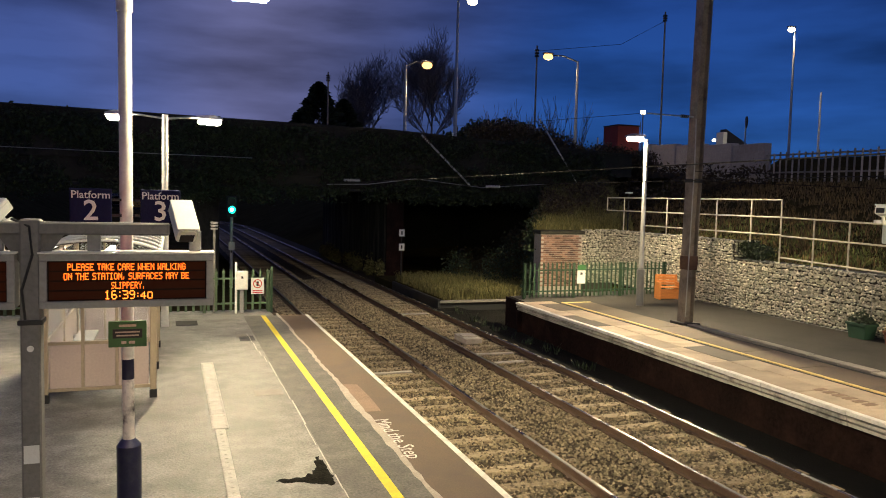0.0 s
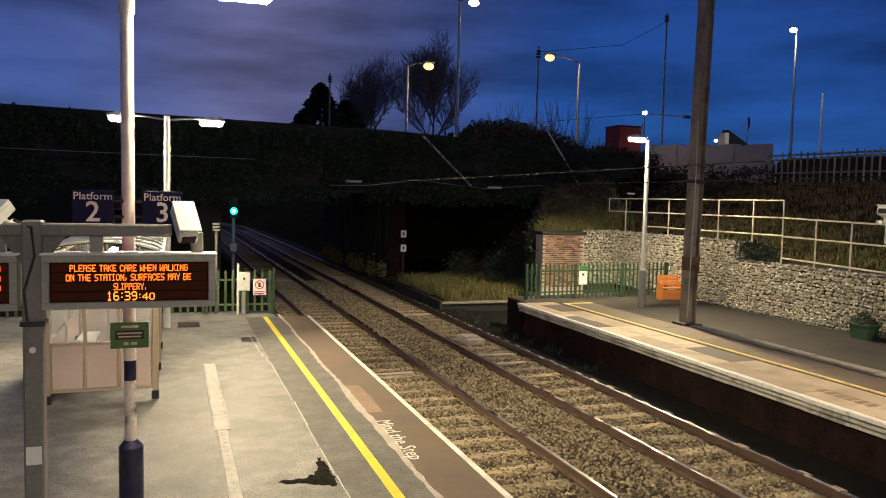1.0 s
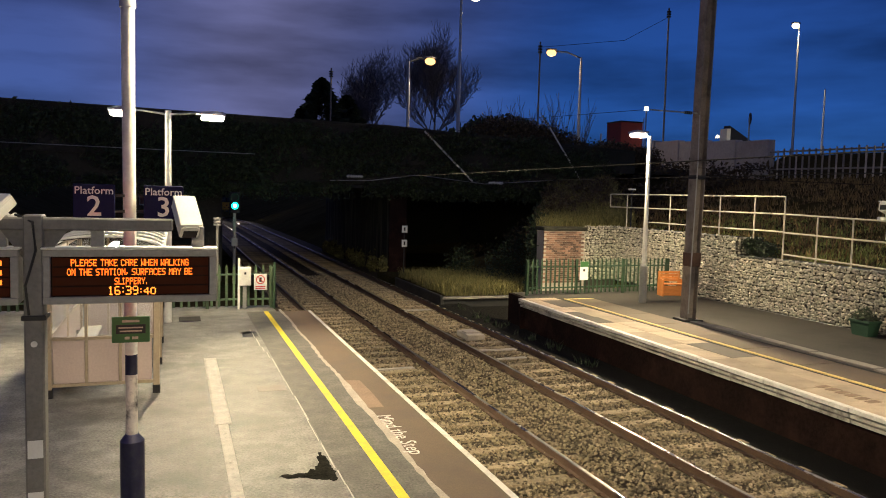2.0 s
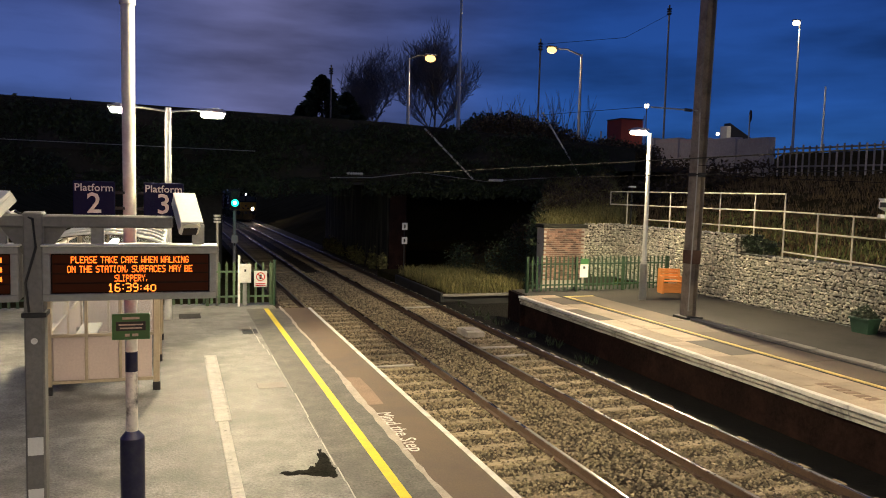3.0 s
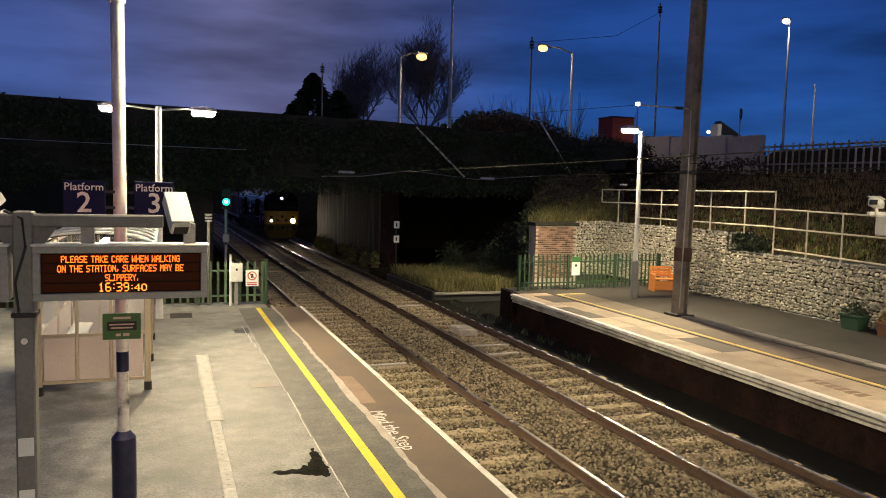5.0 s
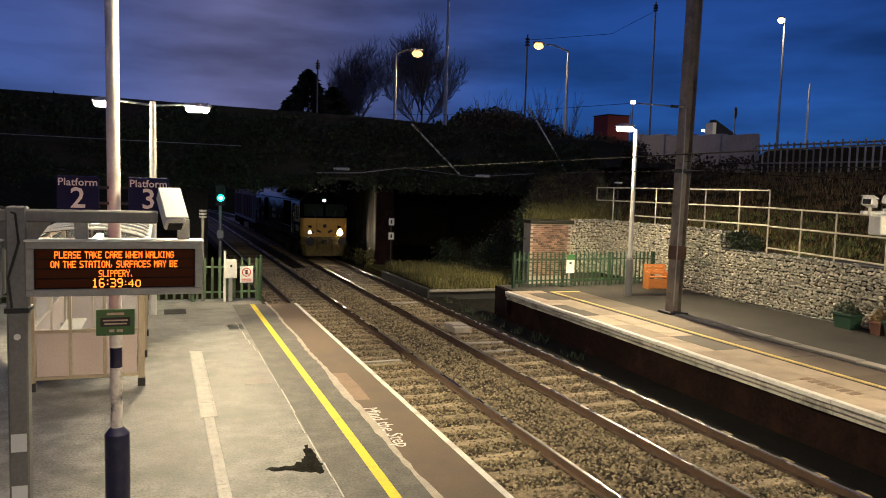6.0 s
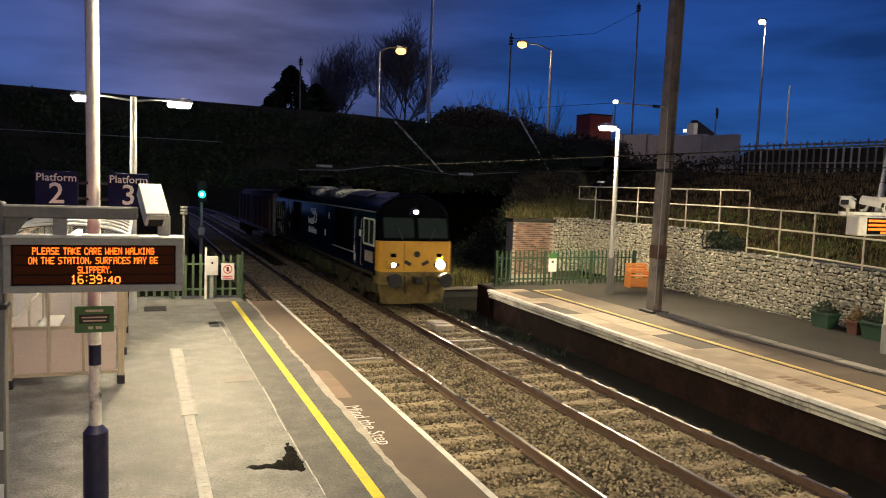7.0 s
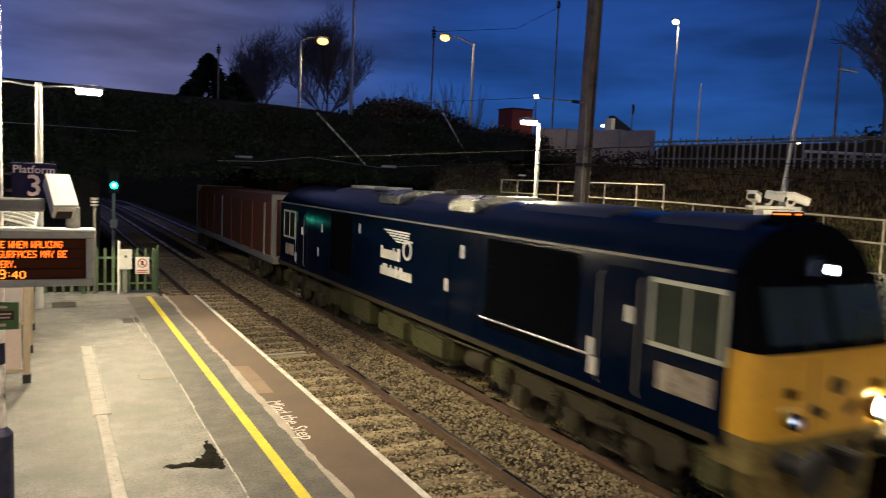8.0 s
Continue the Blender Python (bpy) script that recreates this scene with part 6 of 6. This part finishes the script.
def bare_tree(x, y, z, height, seed, label, **kw):
    t = thing("bare_tree", label, "tree", (x, y, z), group="bare winter trees")
    v, f = tree_branches(height, seed, **kw)
    ob = new("trunk", data_mesh("trunk", v[:24], f[:12], BARK))
    ob.parent = t
    ob = new("crown", data_mesh("crown", v, f[12:], BARK))
    ob.parent = t
    return t


bare_tree(18.1, 72, 4.6, 13.2, 3, "tall leafless tree beyond the road", spread=0.60, levels=5, up=0.03, trunk=0.32, first=0.30, kids=3, width=6.8)
bare_tree(22.4, 66, 4.6, 14.4, 8, "broad leafless tree lit by a street lamp", spread=0.60, levels=5, up=0.04, trunk=0.30, first=0.28, kids=3, width=8.8)
bare_tree(39.0, 25.0, 4.6, 10.8, 5, "leafless tree lit pink beside the car park", spread=0.6, levels=5, up=0.08, trunk=0.2, kids=2, width=8.0)
for i in range(13):
    bare_tree(24.0 + i * 0.72 + rnd.uniform(-0.3, 0.3), 57 + rnd.uniform(-1.5, 1.5), 4.8, rnd.uniform(5.2, 7.6), 30 + i, "slender leafless sapling beyond the road",
              spread=0.3, levels=2, up=0.4, trunk=0.06, first=0.45, kids=2)


def conifer(x, y, z, height, radius, seed, label):
    t = thing("conifer", label, "tree", (x, y, z), group="evergreen trees")
    part("trunk", cyl(bm_new(), (0, 0, 0), (0, 0, height * 0.95), 0.22, 0.03, n=8), BARK, t)
    rr = np.random.RandomState(seed)
    n = 11000
    h = rr.rand(n) ** 1.25
    a = rr.rand(n) * 6.283
    lobes = 1 + 0.22 * np.sin(a * 5 + h * 31) + 0.15 * np.sin(h * 55)
    rad = radius * (1 - h) ** 0.75 * lobes * (0.45 + 0.6 * rr.rand(n))
    p = np.stack([np.cos(a) * rad, np.sin(a) * rad, 0.4 + h * (height - 0.4) - rad * 0.15], 1)
    u = np.stack([np.cos(a), np.sin(a), -0.25 + 0.5 * rr.rand(n)], 1)
    v = np.cross(u, rr.normal(size=(n, 3)))
    v /= np.linalg.norm(v, axis=1)[:, None]
    s = 0.30 * (0.6 + 0.8 * rr.rand(n, 1))
    q = np.stack([p - u * s, p + v * s * 0.4, p + u * s, p - v * s * 0.4], 1).reshape(-1, 3)
    ob = new("crown", data_mesh("crown", q.tolist(), [(4 * i, 4 * i + 1, 4 * i + 2, 4 * i + 3) for i in range(n)], LEAF))
    ob.parent = t


conifer(12.7, 70, 4.6, 8.9, 3.9, 2, "dark conifer beyond the bridge")
conifer(15.2, 71, 4.6, 7.6, 3.4, 4, "dark rounded evergreen beyond the bridge")
conifer(10.8, 70, 4.6, 6.0, 1.7, 9, "small dark evergreen beyond the bridge")
clump("roadside_hedge", "dark hedge by the car park", [((60 + i * 2, 40 - i * 1.5, 7.0), (2.0, 2.0, 2.2)) for i in range(6)], 500, 0.25, 31, LEAF, "hedge")


# ---- the train ----
SIDE = 1.22
PROFILE = [(SIDE, 1.08), (SIDE, 3.04), (1.17, 3.17), (0.98, 3.38), (0.62, 3.56), (0.25, 3.65)]
PROFILE = PROFILE + [(-x, z) for x, z in PROFILE[::-1]]
AXLES = (1.95, 3.35, 4.75, 14.95, 16.35, 17.75)
WHEEL_R = 0.48
wheelsets = []


def wheelset(parent, y):
    bm = bm_new()
    for s in (-1, 1):
        cyl(bm, (s * 0.69, 0, 0), (s * 0.82, 0, 0), WHEEL_R, n=28)
        cyl(bm, (s * 0.66, 0, 0), (s * 0.69, 0, 0), WHEEL_R + 0.028, n=28)
        for k in range(6):
            a = k * math.pi / 3
            bx(bm, (s * 0.82 - 0.012, 0.25 * math.cos(a) - 0.03, 0.25 * math.sin(a) - 0.03), (s * 0.82 + 0.012, 0.25 * math.cos(a) + 0.03, 0.25 * math.sin(a) + 0.03))
    cyl(bm, (-0.9, 0, 0), (0.9, 0, 0), 0.09, n=12)
    w = part("wheelset", bm, LOCO_GRIME, parent, "steel wheels on an axle")
    w.matrix_basis = pose(0, y, WHEEL_R)
    wheelsets.append((w, y))
    return w


def bogie(parent, y0, y1, axles):
    bm = bm_new()
    for s in (-1, 1):
        prism(bm, [(y0, 0.62), (y0 + 0.25, 0.42), (y0 + 0.9, 0.40), (y0 + 1.2, 0.58), (y1 - 1.2, 0.58), (y1 - 0.9, 0.40), (y1 - 0.25, 0.42), (y1, 0.62), (y1 - 0.1, 0.86), (y0 + 0.1, 0.86)], "x", s * 0.98, s * 1.10)
    bx(bm, (-0.98, (y0 + y1) / 2 - 0.3, 0.5), (0.98, (y0 + y1) / 2 + 0.3, 0.8))
    b = part("bogie", bm, LOCO_GRIME, parent, "grimy three-axle bogie frame")
    for y in axles:
        for s in (-1, 1):
            bm = bm_new()
            bx(bm, (s * 1.16 - 0.08, y - 0.17, 0.32), (s * 1.16 + 0.08, y + 0.17, 0.66), 0.03)
            part("axle_box", bm, LOCO_GRIME, b)
            bm = bm_new()
            for k in range(5):
                cyl(bm, (s * 1.14, y + 0.42, 0.46 + k * 0.075), (s * 1.14, y + 0.42, 0.50 + k * 0.075), 0.10, n=12)
            cyl(bm, (s * 1.14, y + 0.42, 0.42), (s * 1.14, y + 0.42, 0.86), 0.06, n=10)
            part("spring", bm, LOCO_GRIME, b)
        wheelset(parent, y)
    return b


def build_locomotive():
    L = thing("locomotive", "dark blue diesel locomotive with a yellow nose and grimy underframe", "locomotive", (TRACK_R, 140, RAIL))
    bm = bm_new()
    prism(bm, PROFILE, "y", 0.52, 19.2)
    body = part("body", bm, LOCO_BLUE, L, "dark blue body shell")
    # nose: yellow lower front, raked windscreen, domed brow
    bm = bm_new()
    prism(bm, [(-1.20, 0.16), (-1.08, 0.03), (-0.6, 0.0), (0.6, 0.0), (1.08, 0.03), (1.20, 0.16), (1.20, 0.53), (-1.20, 0.53)], "z", 1.24, 2.20)
    nose = part("nose_panel", bm, LOCO_YELLOW, L, "warning yellow lower front")
    bm = bm_new()
    prism(bm, [(-1.19, 0.20), (-1.08, 0.07), (-0.6, 0.04), (0.6, 0.04), (1.08, 0.07), (1.19, 0.20), (1.19, 0.53), (-1.19, 0.53)], "z", 2.20, 3.02)
    for v in bm.verts:
        v.co.y += max(0, v.co.z - 2.2) * 0.28 * (1 if v.co.y < 0.4 else 0)
    part("screen_surround", bm, LOCO_DARK, L, "black windscreen surround")
    bm = bm_new()
    prof = [(x * 0.975, z - 0.02) for x, z in PROFILE if z > 3.0]
    A = [bm.verts.new((x, 0.53, z)) for x, z in prof]
    B = [bm.verts.new((x * 0.94, 0.26 + 0.10 * abs(x) + 0.12 * (z - 3.0), z - 0.05)) for x, z in prof]
    for k in range(len(prof) - 1):
        bm.faces.new((A[k], A[k + 1], B[k + 1], B[k]))
    bm.faces.new(B)
    bm.faces.new((A[0], B[0], B[-1], A[-1]))
    part("brow", bm, LOCO_DARK, L, "dark domed cab brow")
    for s in (-1, 1):
        bm = bm_new()
        x0, x1 = sorted((s * 0.07, s * 1.06))
        bx(bm, (x0, 0.0, 2.30), (x1, 0.012, 2.93), 0.004)
        for v in bm.verts:
            v.co.y += 0.018 + (v.co.z - 2.2) * 0.28 + (0.025 if abs(v.co.x) > 0.8 else 0)
        pane = part("windscreen", bm, SCREEN_GLASS, L, "dark reflective windscreen")
        bm = bm_new()
        tube(bm, [(s * 0.45, 0.02, 2.22), (s * 0.62, 0.11, 2.62)], 0.012, 6)
        part("wiper", bm, BLACK, pane)
        # lamp clusters
        cl = part("lamp_housing", bx(bm_new(), (s * 0.78 - 0.20, -0.015, 1.34), (s * 0.78 + 0.20, 0.05, 1.60), 0.02), LOCO_YELLOW, nose)
        part("headlight" if s > 0 else "marker_light", cyl(bm_new(), (s * 0.78, -0.03, 1.47), (s * 0.78, -0.014, 1.47), 0.14 if s > 0 else 0.075, n=20), HEAD_GLOW if s > 0 else MARK_GLOW, cl, "blazing headlight" if s > 0 else "small bright marker light")
        part("bezel", ring(bm_new(), s * 0.78, 1.47, 0.142 if s > 0 else 0.077, 0.165 if s > 0 else 0.095, -0.13, -0.012), LOCO_DARK, cl)
        part("tail_light", cyl(bm_new(), (s * 0.62, -0.025, 1.47), (s * 0.62, -0.014, 1.47), 0.05, n=14), BLACK, cl)
        part("horn_vent", bx(bm_new(), (s * 0.30 - 0.12, -0.012, 1.465), (s * 0.30 + 0.12, 0.004, 1.575), 0.01), BLACK, nose, "dark slanted vent").matrix_basis = pose(s * 0.12, 0, 0) @ pose(s * 0.18, 0, 1.5, 0, -s * 28, 0) @ pose(-s * 0.30, 0, -1.5)
        part("step_recess", bx(bm_new(), (s * 0.76 - 0.10, 0.004, 1.70), (s * 0.76 + 0.10, 0.012, 1.82), 0.003), LOCO_DARK, nose, "dark step recess")
        # corner handrails
        bm = bm_new()
        tube(bm, [(s * 1.12, -0.02, 1.35), (s * 1.12, -0.05, 1.45), (s * 1.12, -0.05, 2.05), (s * 1.12, -0.02, 2.15)], 0.014, 6)
        part("handrail", bm, LOCO_YELLOW, nose)
    part("multiple_socket", cyl(bm_new(), (0, -0.05, 1.80), (0, 0.0, 1.80), 0.10, n=16), BLACK, nose, "dark round socket cover")
    part("door_seam", bx(bm_new(), (-0.42, -0.006, 1.30), (-0.405, 0.002, 2.16)), LOCO_DARK, nose)
    part("top_light", cyl(bm_new(), (0, 0.20, 3.115), (0, 0.30, 3.115), 0.065, n=18), MARK_GLOW, L, "bright top marker light")
    part("top_light_bezel", ring(bm_new(), 0, 3.115, 0.066, 0.10, 0.17, 0.33), LOCO_DARK, L)
    # buffer beam, buffers, coupling, plough
    beam = bm_new()
    prism(beam, [(-1.18, 0.14), (-1.0, 0.02), (1.0, 0.02), (1.18, 0.14), (1.18, 0.7), (-1.18, 0.7)], "z", 0.84, 1.235)
    bb = part("buffer_beam", beam, PLOUGH, L, "grimy buffer beam")
    for s in (-1, 1):
        bm = bm_new()
        cyl(bm, (s * 0.84, -0.40, 1.02), (s * 0.84, 0.05, 1.02), 0.10, 0.13, n=16)
        cyl(bm, (s * 0.84, -0.46, 1.02), (s * 0.84, -0.40, 1.02), 0.23, n=22)
        part("buffer", bm, BLACK, bb, "round sprung buffer")
        bm = bm_new()
        tube(bm, [(s * 0.38, -0.02, 1.1), (s * 0.40, -0.10, 0.9), (s * 0.36, -0.06, 0.55)], 0.03, 6)
        part("brake_pipe", bm, BLACK, bb)
    part("coupling", bx(bm_new(), (-0.12, -0.34, 0.88), (0.12, 0.05, 1.10), 0.03), BLACK, bb)
    bm = bm_new()
    prism(bm, [(-1.16, 0.30), (-0.98, 0.12), (0.98, 0.12), (1.16, 0.30), (1.16, 0.38), (0.95, 0.20), (-0.95, 0.20), (-1.16, 0.38)], "z", 0.22, 0.86)
    for v in bm.verts:
        if v.co.z < 0.5:
            v.co.x *= 0.88
    part("plough", bm, PLOUGH, L, "grime-covered yellowish snow plough plate")
    for s in (-1, 1):
        x = s * (SIDE + 0.004)

        def slab(y0, y1, z0, z1, m, name, d=0.012, parent=L, label=""):
            a, b = sorted((x, x + s * d))
            return part(name, bx(bm_new(), (a, y0, z0), (b, y1, z1), 0.003), m, parent, label)

        for y0, far in ((0.60, 0), (17.55, 1)):
            win = slab(y0, y0 + 1.15, 2.04, 2.80, SCREEN_GLASS, "cab_window", label="cab side window with a pale frame")
            for q in ((y0 - 0.05, y0 + 1.20, 2.80, 2.86), (y0 - 0.05, y0 + 1.20, 1.98, 2.04), (y0 - 0.05, y0, 2.04, 2.80), (y0 + 1.15, y0 + 1.20, 2.04, 2.80), (y0 + 0.54, y0 + 0.57, 2.04, 2.80)):
                slab(*q, PALE_FRAME, "window_frame", 0.03, win)
            slab(y0 + 0.1, y0 + 1.0, 1.45, 1.80, PALE_PANEL, "number_panel", label="pale panel with worn markings")
            yd = y0 + 1.45 if not far else y0 - 0.95
            door = slab(yd, yd + 0.62, 1.10, 2.92, LOCO_BLUE, "cab_door", 0.02)
            slab(yd + 0.05, yd + 0.15, 2.20, 2.42, SIGN_WHITE, "door_handle", 0.05, door)
            for yy in (yd - 0.10, yd + 0.72):
                bm = bm_new()
                tube(bm, [(x, yy, 1.25), (x + s * 0.05, yy, 1.32), (x + s * 0.05, yy, 2.75), (x, yy, 2.82)], 0.010, 6)
                part("handrail", bm, STEEL_GREY, L)
            slab(yd + 0.75, yd + 0.92, 1.32, 1.58, SIGN_WHITE, "notice_plate")
        # engine room: dark grilles, doors with seams and small white plates
        for y0, y1, z0, z1 in ((3.3, 5.9, 1.45, 3.0), (12.6, 14.2, 1.45, 3.0)):
            g = slab(y0, y1, z0, z1, LOCO_DARK, "grille", label="dark louvred grille")
            k = 14
            for i in range(k):
                zz = z0 + (z1 - z0) * (i + 0.5) / k
                slab(y0 + 0.04, y1 - 0.04, zz - 0.02, zz + 0.02, LOCO_DARK, "louvre", 0.03, g)
        for y in (6.3, 7.3, 12.3, 14.5, 15.6):
            slab(y, y + 0.012, 1.15, 3.0, LOCO_DARK, "door_seam")
        for y, z in ((6.75, 2.55), (7.35, 1.85), (12.0, 2.6), (14.9, 2.4), (15.2, 1.7), (2.9, 1.6)):
            slab(y, y + 0.10, z, z + 0.24, SIGN_WHITE, "notice_plate")
        # winged emblem and two rows of plain bars where the lettering stands
        em = slab(9.0, 9.1, 2.62, 2.66, SIGN_WHITE, "emblem_bar", 0.006, label="white emblem and lettering bars")
        for i in range(5):
            slab(9.15 + 0.02 * i, 10.5 - 0.16 * i, 2.80 - i * 0.055, 2.835 - i * 0.055, SIGN_WHITE, "emblem_bar", 0.006, em)
        bm = bm_new()
        ring(bm, 9.25, 2.45, 0.16, 0.22, x, x + s * 0.006)
        for v in bm.verts:
            v.co.x, v.co.y = v.co.y, v.co.x
        part("emblem_ring", bm, SIGN_WHITE, em)
        for z0, z1, ya, yb in ((2.16, 2.44, 9.62, 10.75), (1.78, 2.04, 9.0, 10.75)):
            yy = ya
            r_ = random.Random(int(z0 * 100))
            while yy < yb - 0.08:
                ww = r_.uniform(0.07, 0.13)
                slab(yy, min(yb, yy + ww), z0, z1 - r_.choice((0, 0.07)), SIGN_WHITE, "lettering", 0.006, em)
                yy += ww + 0.035
        # cantrail strip, solebar, foot rail
        slab(0.55, 19.15, 3.06, 3.10, GANTRY_GREY, "cantrail", 0.03, label="pale cantrail gutter strip")
        slab(0.6, 19.1, 1.06, 1.16, LOCO_GRIME, "solebar", 0.03)
        bm = bm_new()
        tube(bm, [(x + s * 0.04, 2.9, 1.60), (x + s * 0.04, 6.0, 1.60)], 0.018, 6)
        part("handrail", bm, GALV, L)
        for y in (2.35, 16.95):
            st = slab(y - 0.28, y + 0.28, 0.42, 0.46, LOCO_GRIME, "step", 0.10)
            slab(y - 0.28, y + 0.28, 0.72, 0.76, LOCO_GRIME, "step", 0.10, st)
            for yy in (y - 0.28, y + 0.25):
                slab(yy, yy + 0.03, 0.42, 1.08, LOCO_GRIME, "step_hanger", 0.02, st)
    # roof hatches, exhaust, horns
    for y0, y1, m in ((6.9, 7.9, ROOF_BRIGHT), (8.2, 10.0, ROOF_GREY), (10.4, 11.5, ROOF_BRIGHT), (12.4, 15.5, ROOF_GREY), (3.4, 5.8, ROOF_GREY), (0.9, 2.4, ROOF_GREY)):
        bm = bm_new()
        if m is ROOF_BRIGHT:
            prism(bm, [(-0.99, 3.38), (0.99, 3.38), (0.95, 3.60), (0.55, 3.72), (-0.55, 3.72), (-0.95, 3.60)], "y", y0, y1)
            bmesh.ops.bevel(bm, geom=bm.edges[:], offset=0.03, segments=2, affect="EDGES")
        else:
            prism(bm, [(-0.72, 3.50), (0.72, 3.50), (0.62, 3.60), (0.25, 3.69), (-0.25, 3.69), (-0.62, 3.60)], "y", y0, y1)
        part("roof_hatch", bm, m, L)
    for y in (12.9, 14.6):
        bm = bm_new()
        ring(bm, 0, 0, 0.35, 0.5, 0, 0.08)
        for v in bm.verts:
            v.co = Vector((v.co.x, v.co.z + y, v.co.y + 3.68))
        part("fan_ring", bm, GALV, L)
    part("horn_cover", bx(bm_new(), (-0.35, 0.62, 3.62), (0.35, 0.9, 3.72), 0.02), LOCO_DARK, L)
    part("exhaust", bx(bm_new(), (-0.25, 8.9, 3.68), (0.25, 9.5, 3.80), 0.02), BLACK, L)
    # underframe
    for y0, y1 in ((7.5, 9.2), (9.35, 11.1)):
        bm = bx(bm_new(), (-1.12, y0, 0.28), (1.12, y1, 0.98))
        bmesh.ops.bevel(bm, geom=bm.edges[:], offset=0.16, segments=3, affect="EDGES")
        part("fuel_tank", bm, TANK, L, "grimy green-brown fuel tank")
    for y in (0.72, 5.45, 14.0, 18.65):
        for s in (-1, 1):
            bm = bx(bm_new(), (min(s * 0.75, s * 1.17), y - 0.34, 0.40), (max(s * 0.75, s * 1.17), y + 0.34, 1.0))
            bmesh.ops.bevel(bm, geom=bm.edges[:], offset=0.13, segments=3, affect="EDGES")
            part("sand_box", bm, TANK, L, "rounded grimy sand box")
    for s in (-1, 1):
        bm = bm_new()
        tube(bm, [(s * 1.05, 5.9, 0.92), (s * 1.05, 7.4, 0.88), (s * 1.05, 11.3, 0.99), (s * 1.05, 13.9, 0.95)], 0.025, 6)
        part("brake_pipe", bm, LOCO_GRIME, L)
        part("air_reservoir", cyl(bm_new(), (s * 0.95, 6.1, 0.66), (s * 0.95, 6.75, 0.66), 0.17, n=16), LOCO_GRIME, L, "dark air reservoir cylinder")
    for y0, y1 in ((11.5, 12.6), (12.75, 13.5)):
        for s in (-1, 1):
            a, b = sorted((s * 0.55, s * 1.14))
            part("equipment_box", bx(bm_new(), (a, y0, 0.42), (b, y1, 1.02), 0.04), TANK, L)
    bogie(L, 1.15, 5.55, AXLES[:3])
    bogie(L, 14.15, 18.55, AXLES[3:])
    return L


def build_wagon():
    W = thing("freight_wagon", "rusty orange freight wagon with pale end frame and posts", "wagon", (TRACK_R, 160, RAIL))
    part("solebar", bx(bm_new(), (-1.16, 0.3, 0.88), (1.16, 15.6, 1.12), 0.02), STEEL_GREY, W, "pale grey underframe")
    bm = bm_new()
    prism(bm, [(-1.12, 1.12), (1.12, 1.12), (1.14, 2.95), (0.9, 3.25), (-0.9, 3.25), (-1.14, 2.95)], "y", 0.75, 15.3)
    part("body", bm, WAGON_ORANGE, W)
    for y in (0.55, 15.3):
        for s in (-1, 1):
            part("end_frame", bx(bm_new(), (s * 1.08 - 0.09, y, 1.1), (s * 1.08 + 0.09, y + 0.18, 3.15), 0.02), STEEL_GREY, W, "pale end frame post")
        part("end_frame", bx(bm_new(), (-1.17, y, 3.10), (1.17, y + 0.18, 3.28), 0.02), STEEL_GREY, W, "pale end frame beam")
    for i in range(8):
        for s in (-1, 1):
            a, b = sorted((s * 1.125, s * 1.19))
            part("side_post", bx(bm_new(), (a, 1.6 + i * 1.85, 1.1), (b, 1.72 + i * 1.85, 2.95), 0.01), WAGON_ORANGE if i % 4 else STEEL_GREY, W)
    for s in (-1, 1):
        for y in (-0.25, 15.6):
            part("buffer", cyl(bm_new(), (s * 0.84, y, 1.02), (s * 0.84, y + 0.55, 1.02), 0.16, n=16), LOCO_GRIME, W)
    for y0, y1 in ((1.0, 3.8), (12.1, 14.9)):
        bogie(W, y0, y1, (y0 + 0.6, y1 - 0.6))
    return W


PALE_FRAME = mat("pale_window_frame", (0.40, 0.42, 0.36), 0.5, var=0.25, scale=4, fine=30)
SCREEN_GLASS = mat("dark_glossy_window", (0.018, 0.026, 0.022), 0.10, var=0.3, bump=0, spec=0.28, rough_var=0.03)
PLOUGH = mat("grimy_yellow_plough", (0.15, 0.115, 0.045), 0.85, spec=0.15, var=0.5, scale=3, fine=25, stain=(0.04, 0.034, 0.022), stain_amt=0.85, stain_scale=2.5)
PALE_PANEL = mat("pale_worn_panel", (0.30, 0.26, 0.22), 0.5, var=0.5, stain=(0.06, 0.025, 0.02), stain_amt=0.95, stain_scale=6)
ROOF_BRIGHT = mat("bright_roof_metal", (0.30, 0.30, 0.28), 0.28, 0.7, var=0.3, scale=3, fine=20)
TANK = mat("grimy_tank", (0.062, 0.062, 0.030), 0.9, spec=0.1, var=0.6, scale=2, fine=20, stain=(0.04, 0.035, 0.025), stain_amt=0.6, stain_scale=2)
locomotive = build_locomotive()
loco_wheels = list(wheelsets)
wheelsets.clear()
wagon = build_wagon()
wagon_wheels = list(wheelsets)


# ---- movement ----
SPEED, FRONT_AT_END, LAST = 16.87, 5.49, 8.0


def place_on_line(y):
    return pose(TRACK_R + bend(y), y, RAIL, 0, 0, -math.degrees(math.atan(slope(y))))


def motions():
    times = [i * 0.5 for i in range(17)]
    for vehicle, behind in ((locomotive, 0.0), (wagon, 19.95)):
        walk(vehicle, [(t, place_on_line(FRONT_AT_END + SPEED * (LAST - t) + behind)) for t in times])
    for wheel, y in loco_wheels + wagon_wheels:
        walk(wheel, [(i / FPS, pose(0, y, WHEEL_R, math.degrees(SPEED * i / FPS / WHEEL_R), 0, 0)) for i in range(241)])


motions()
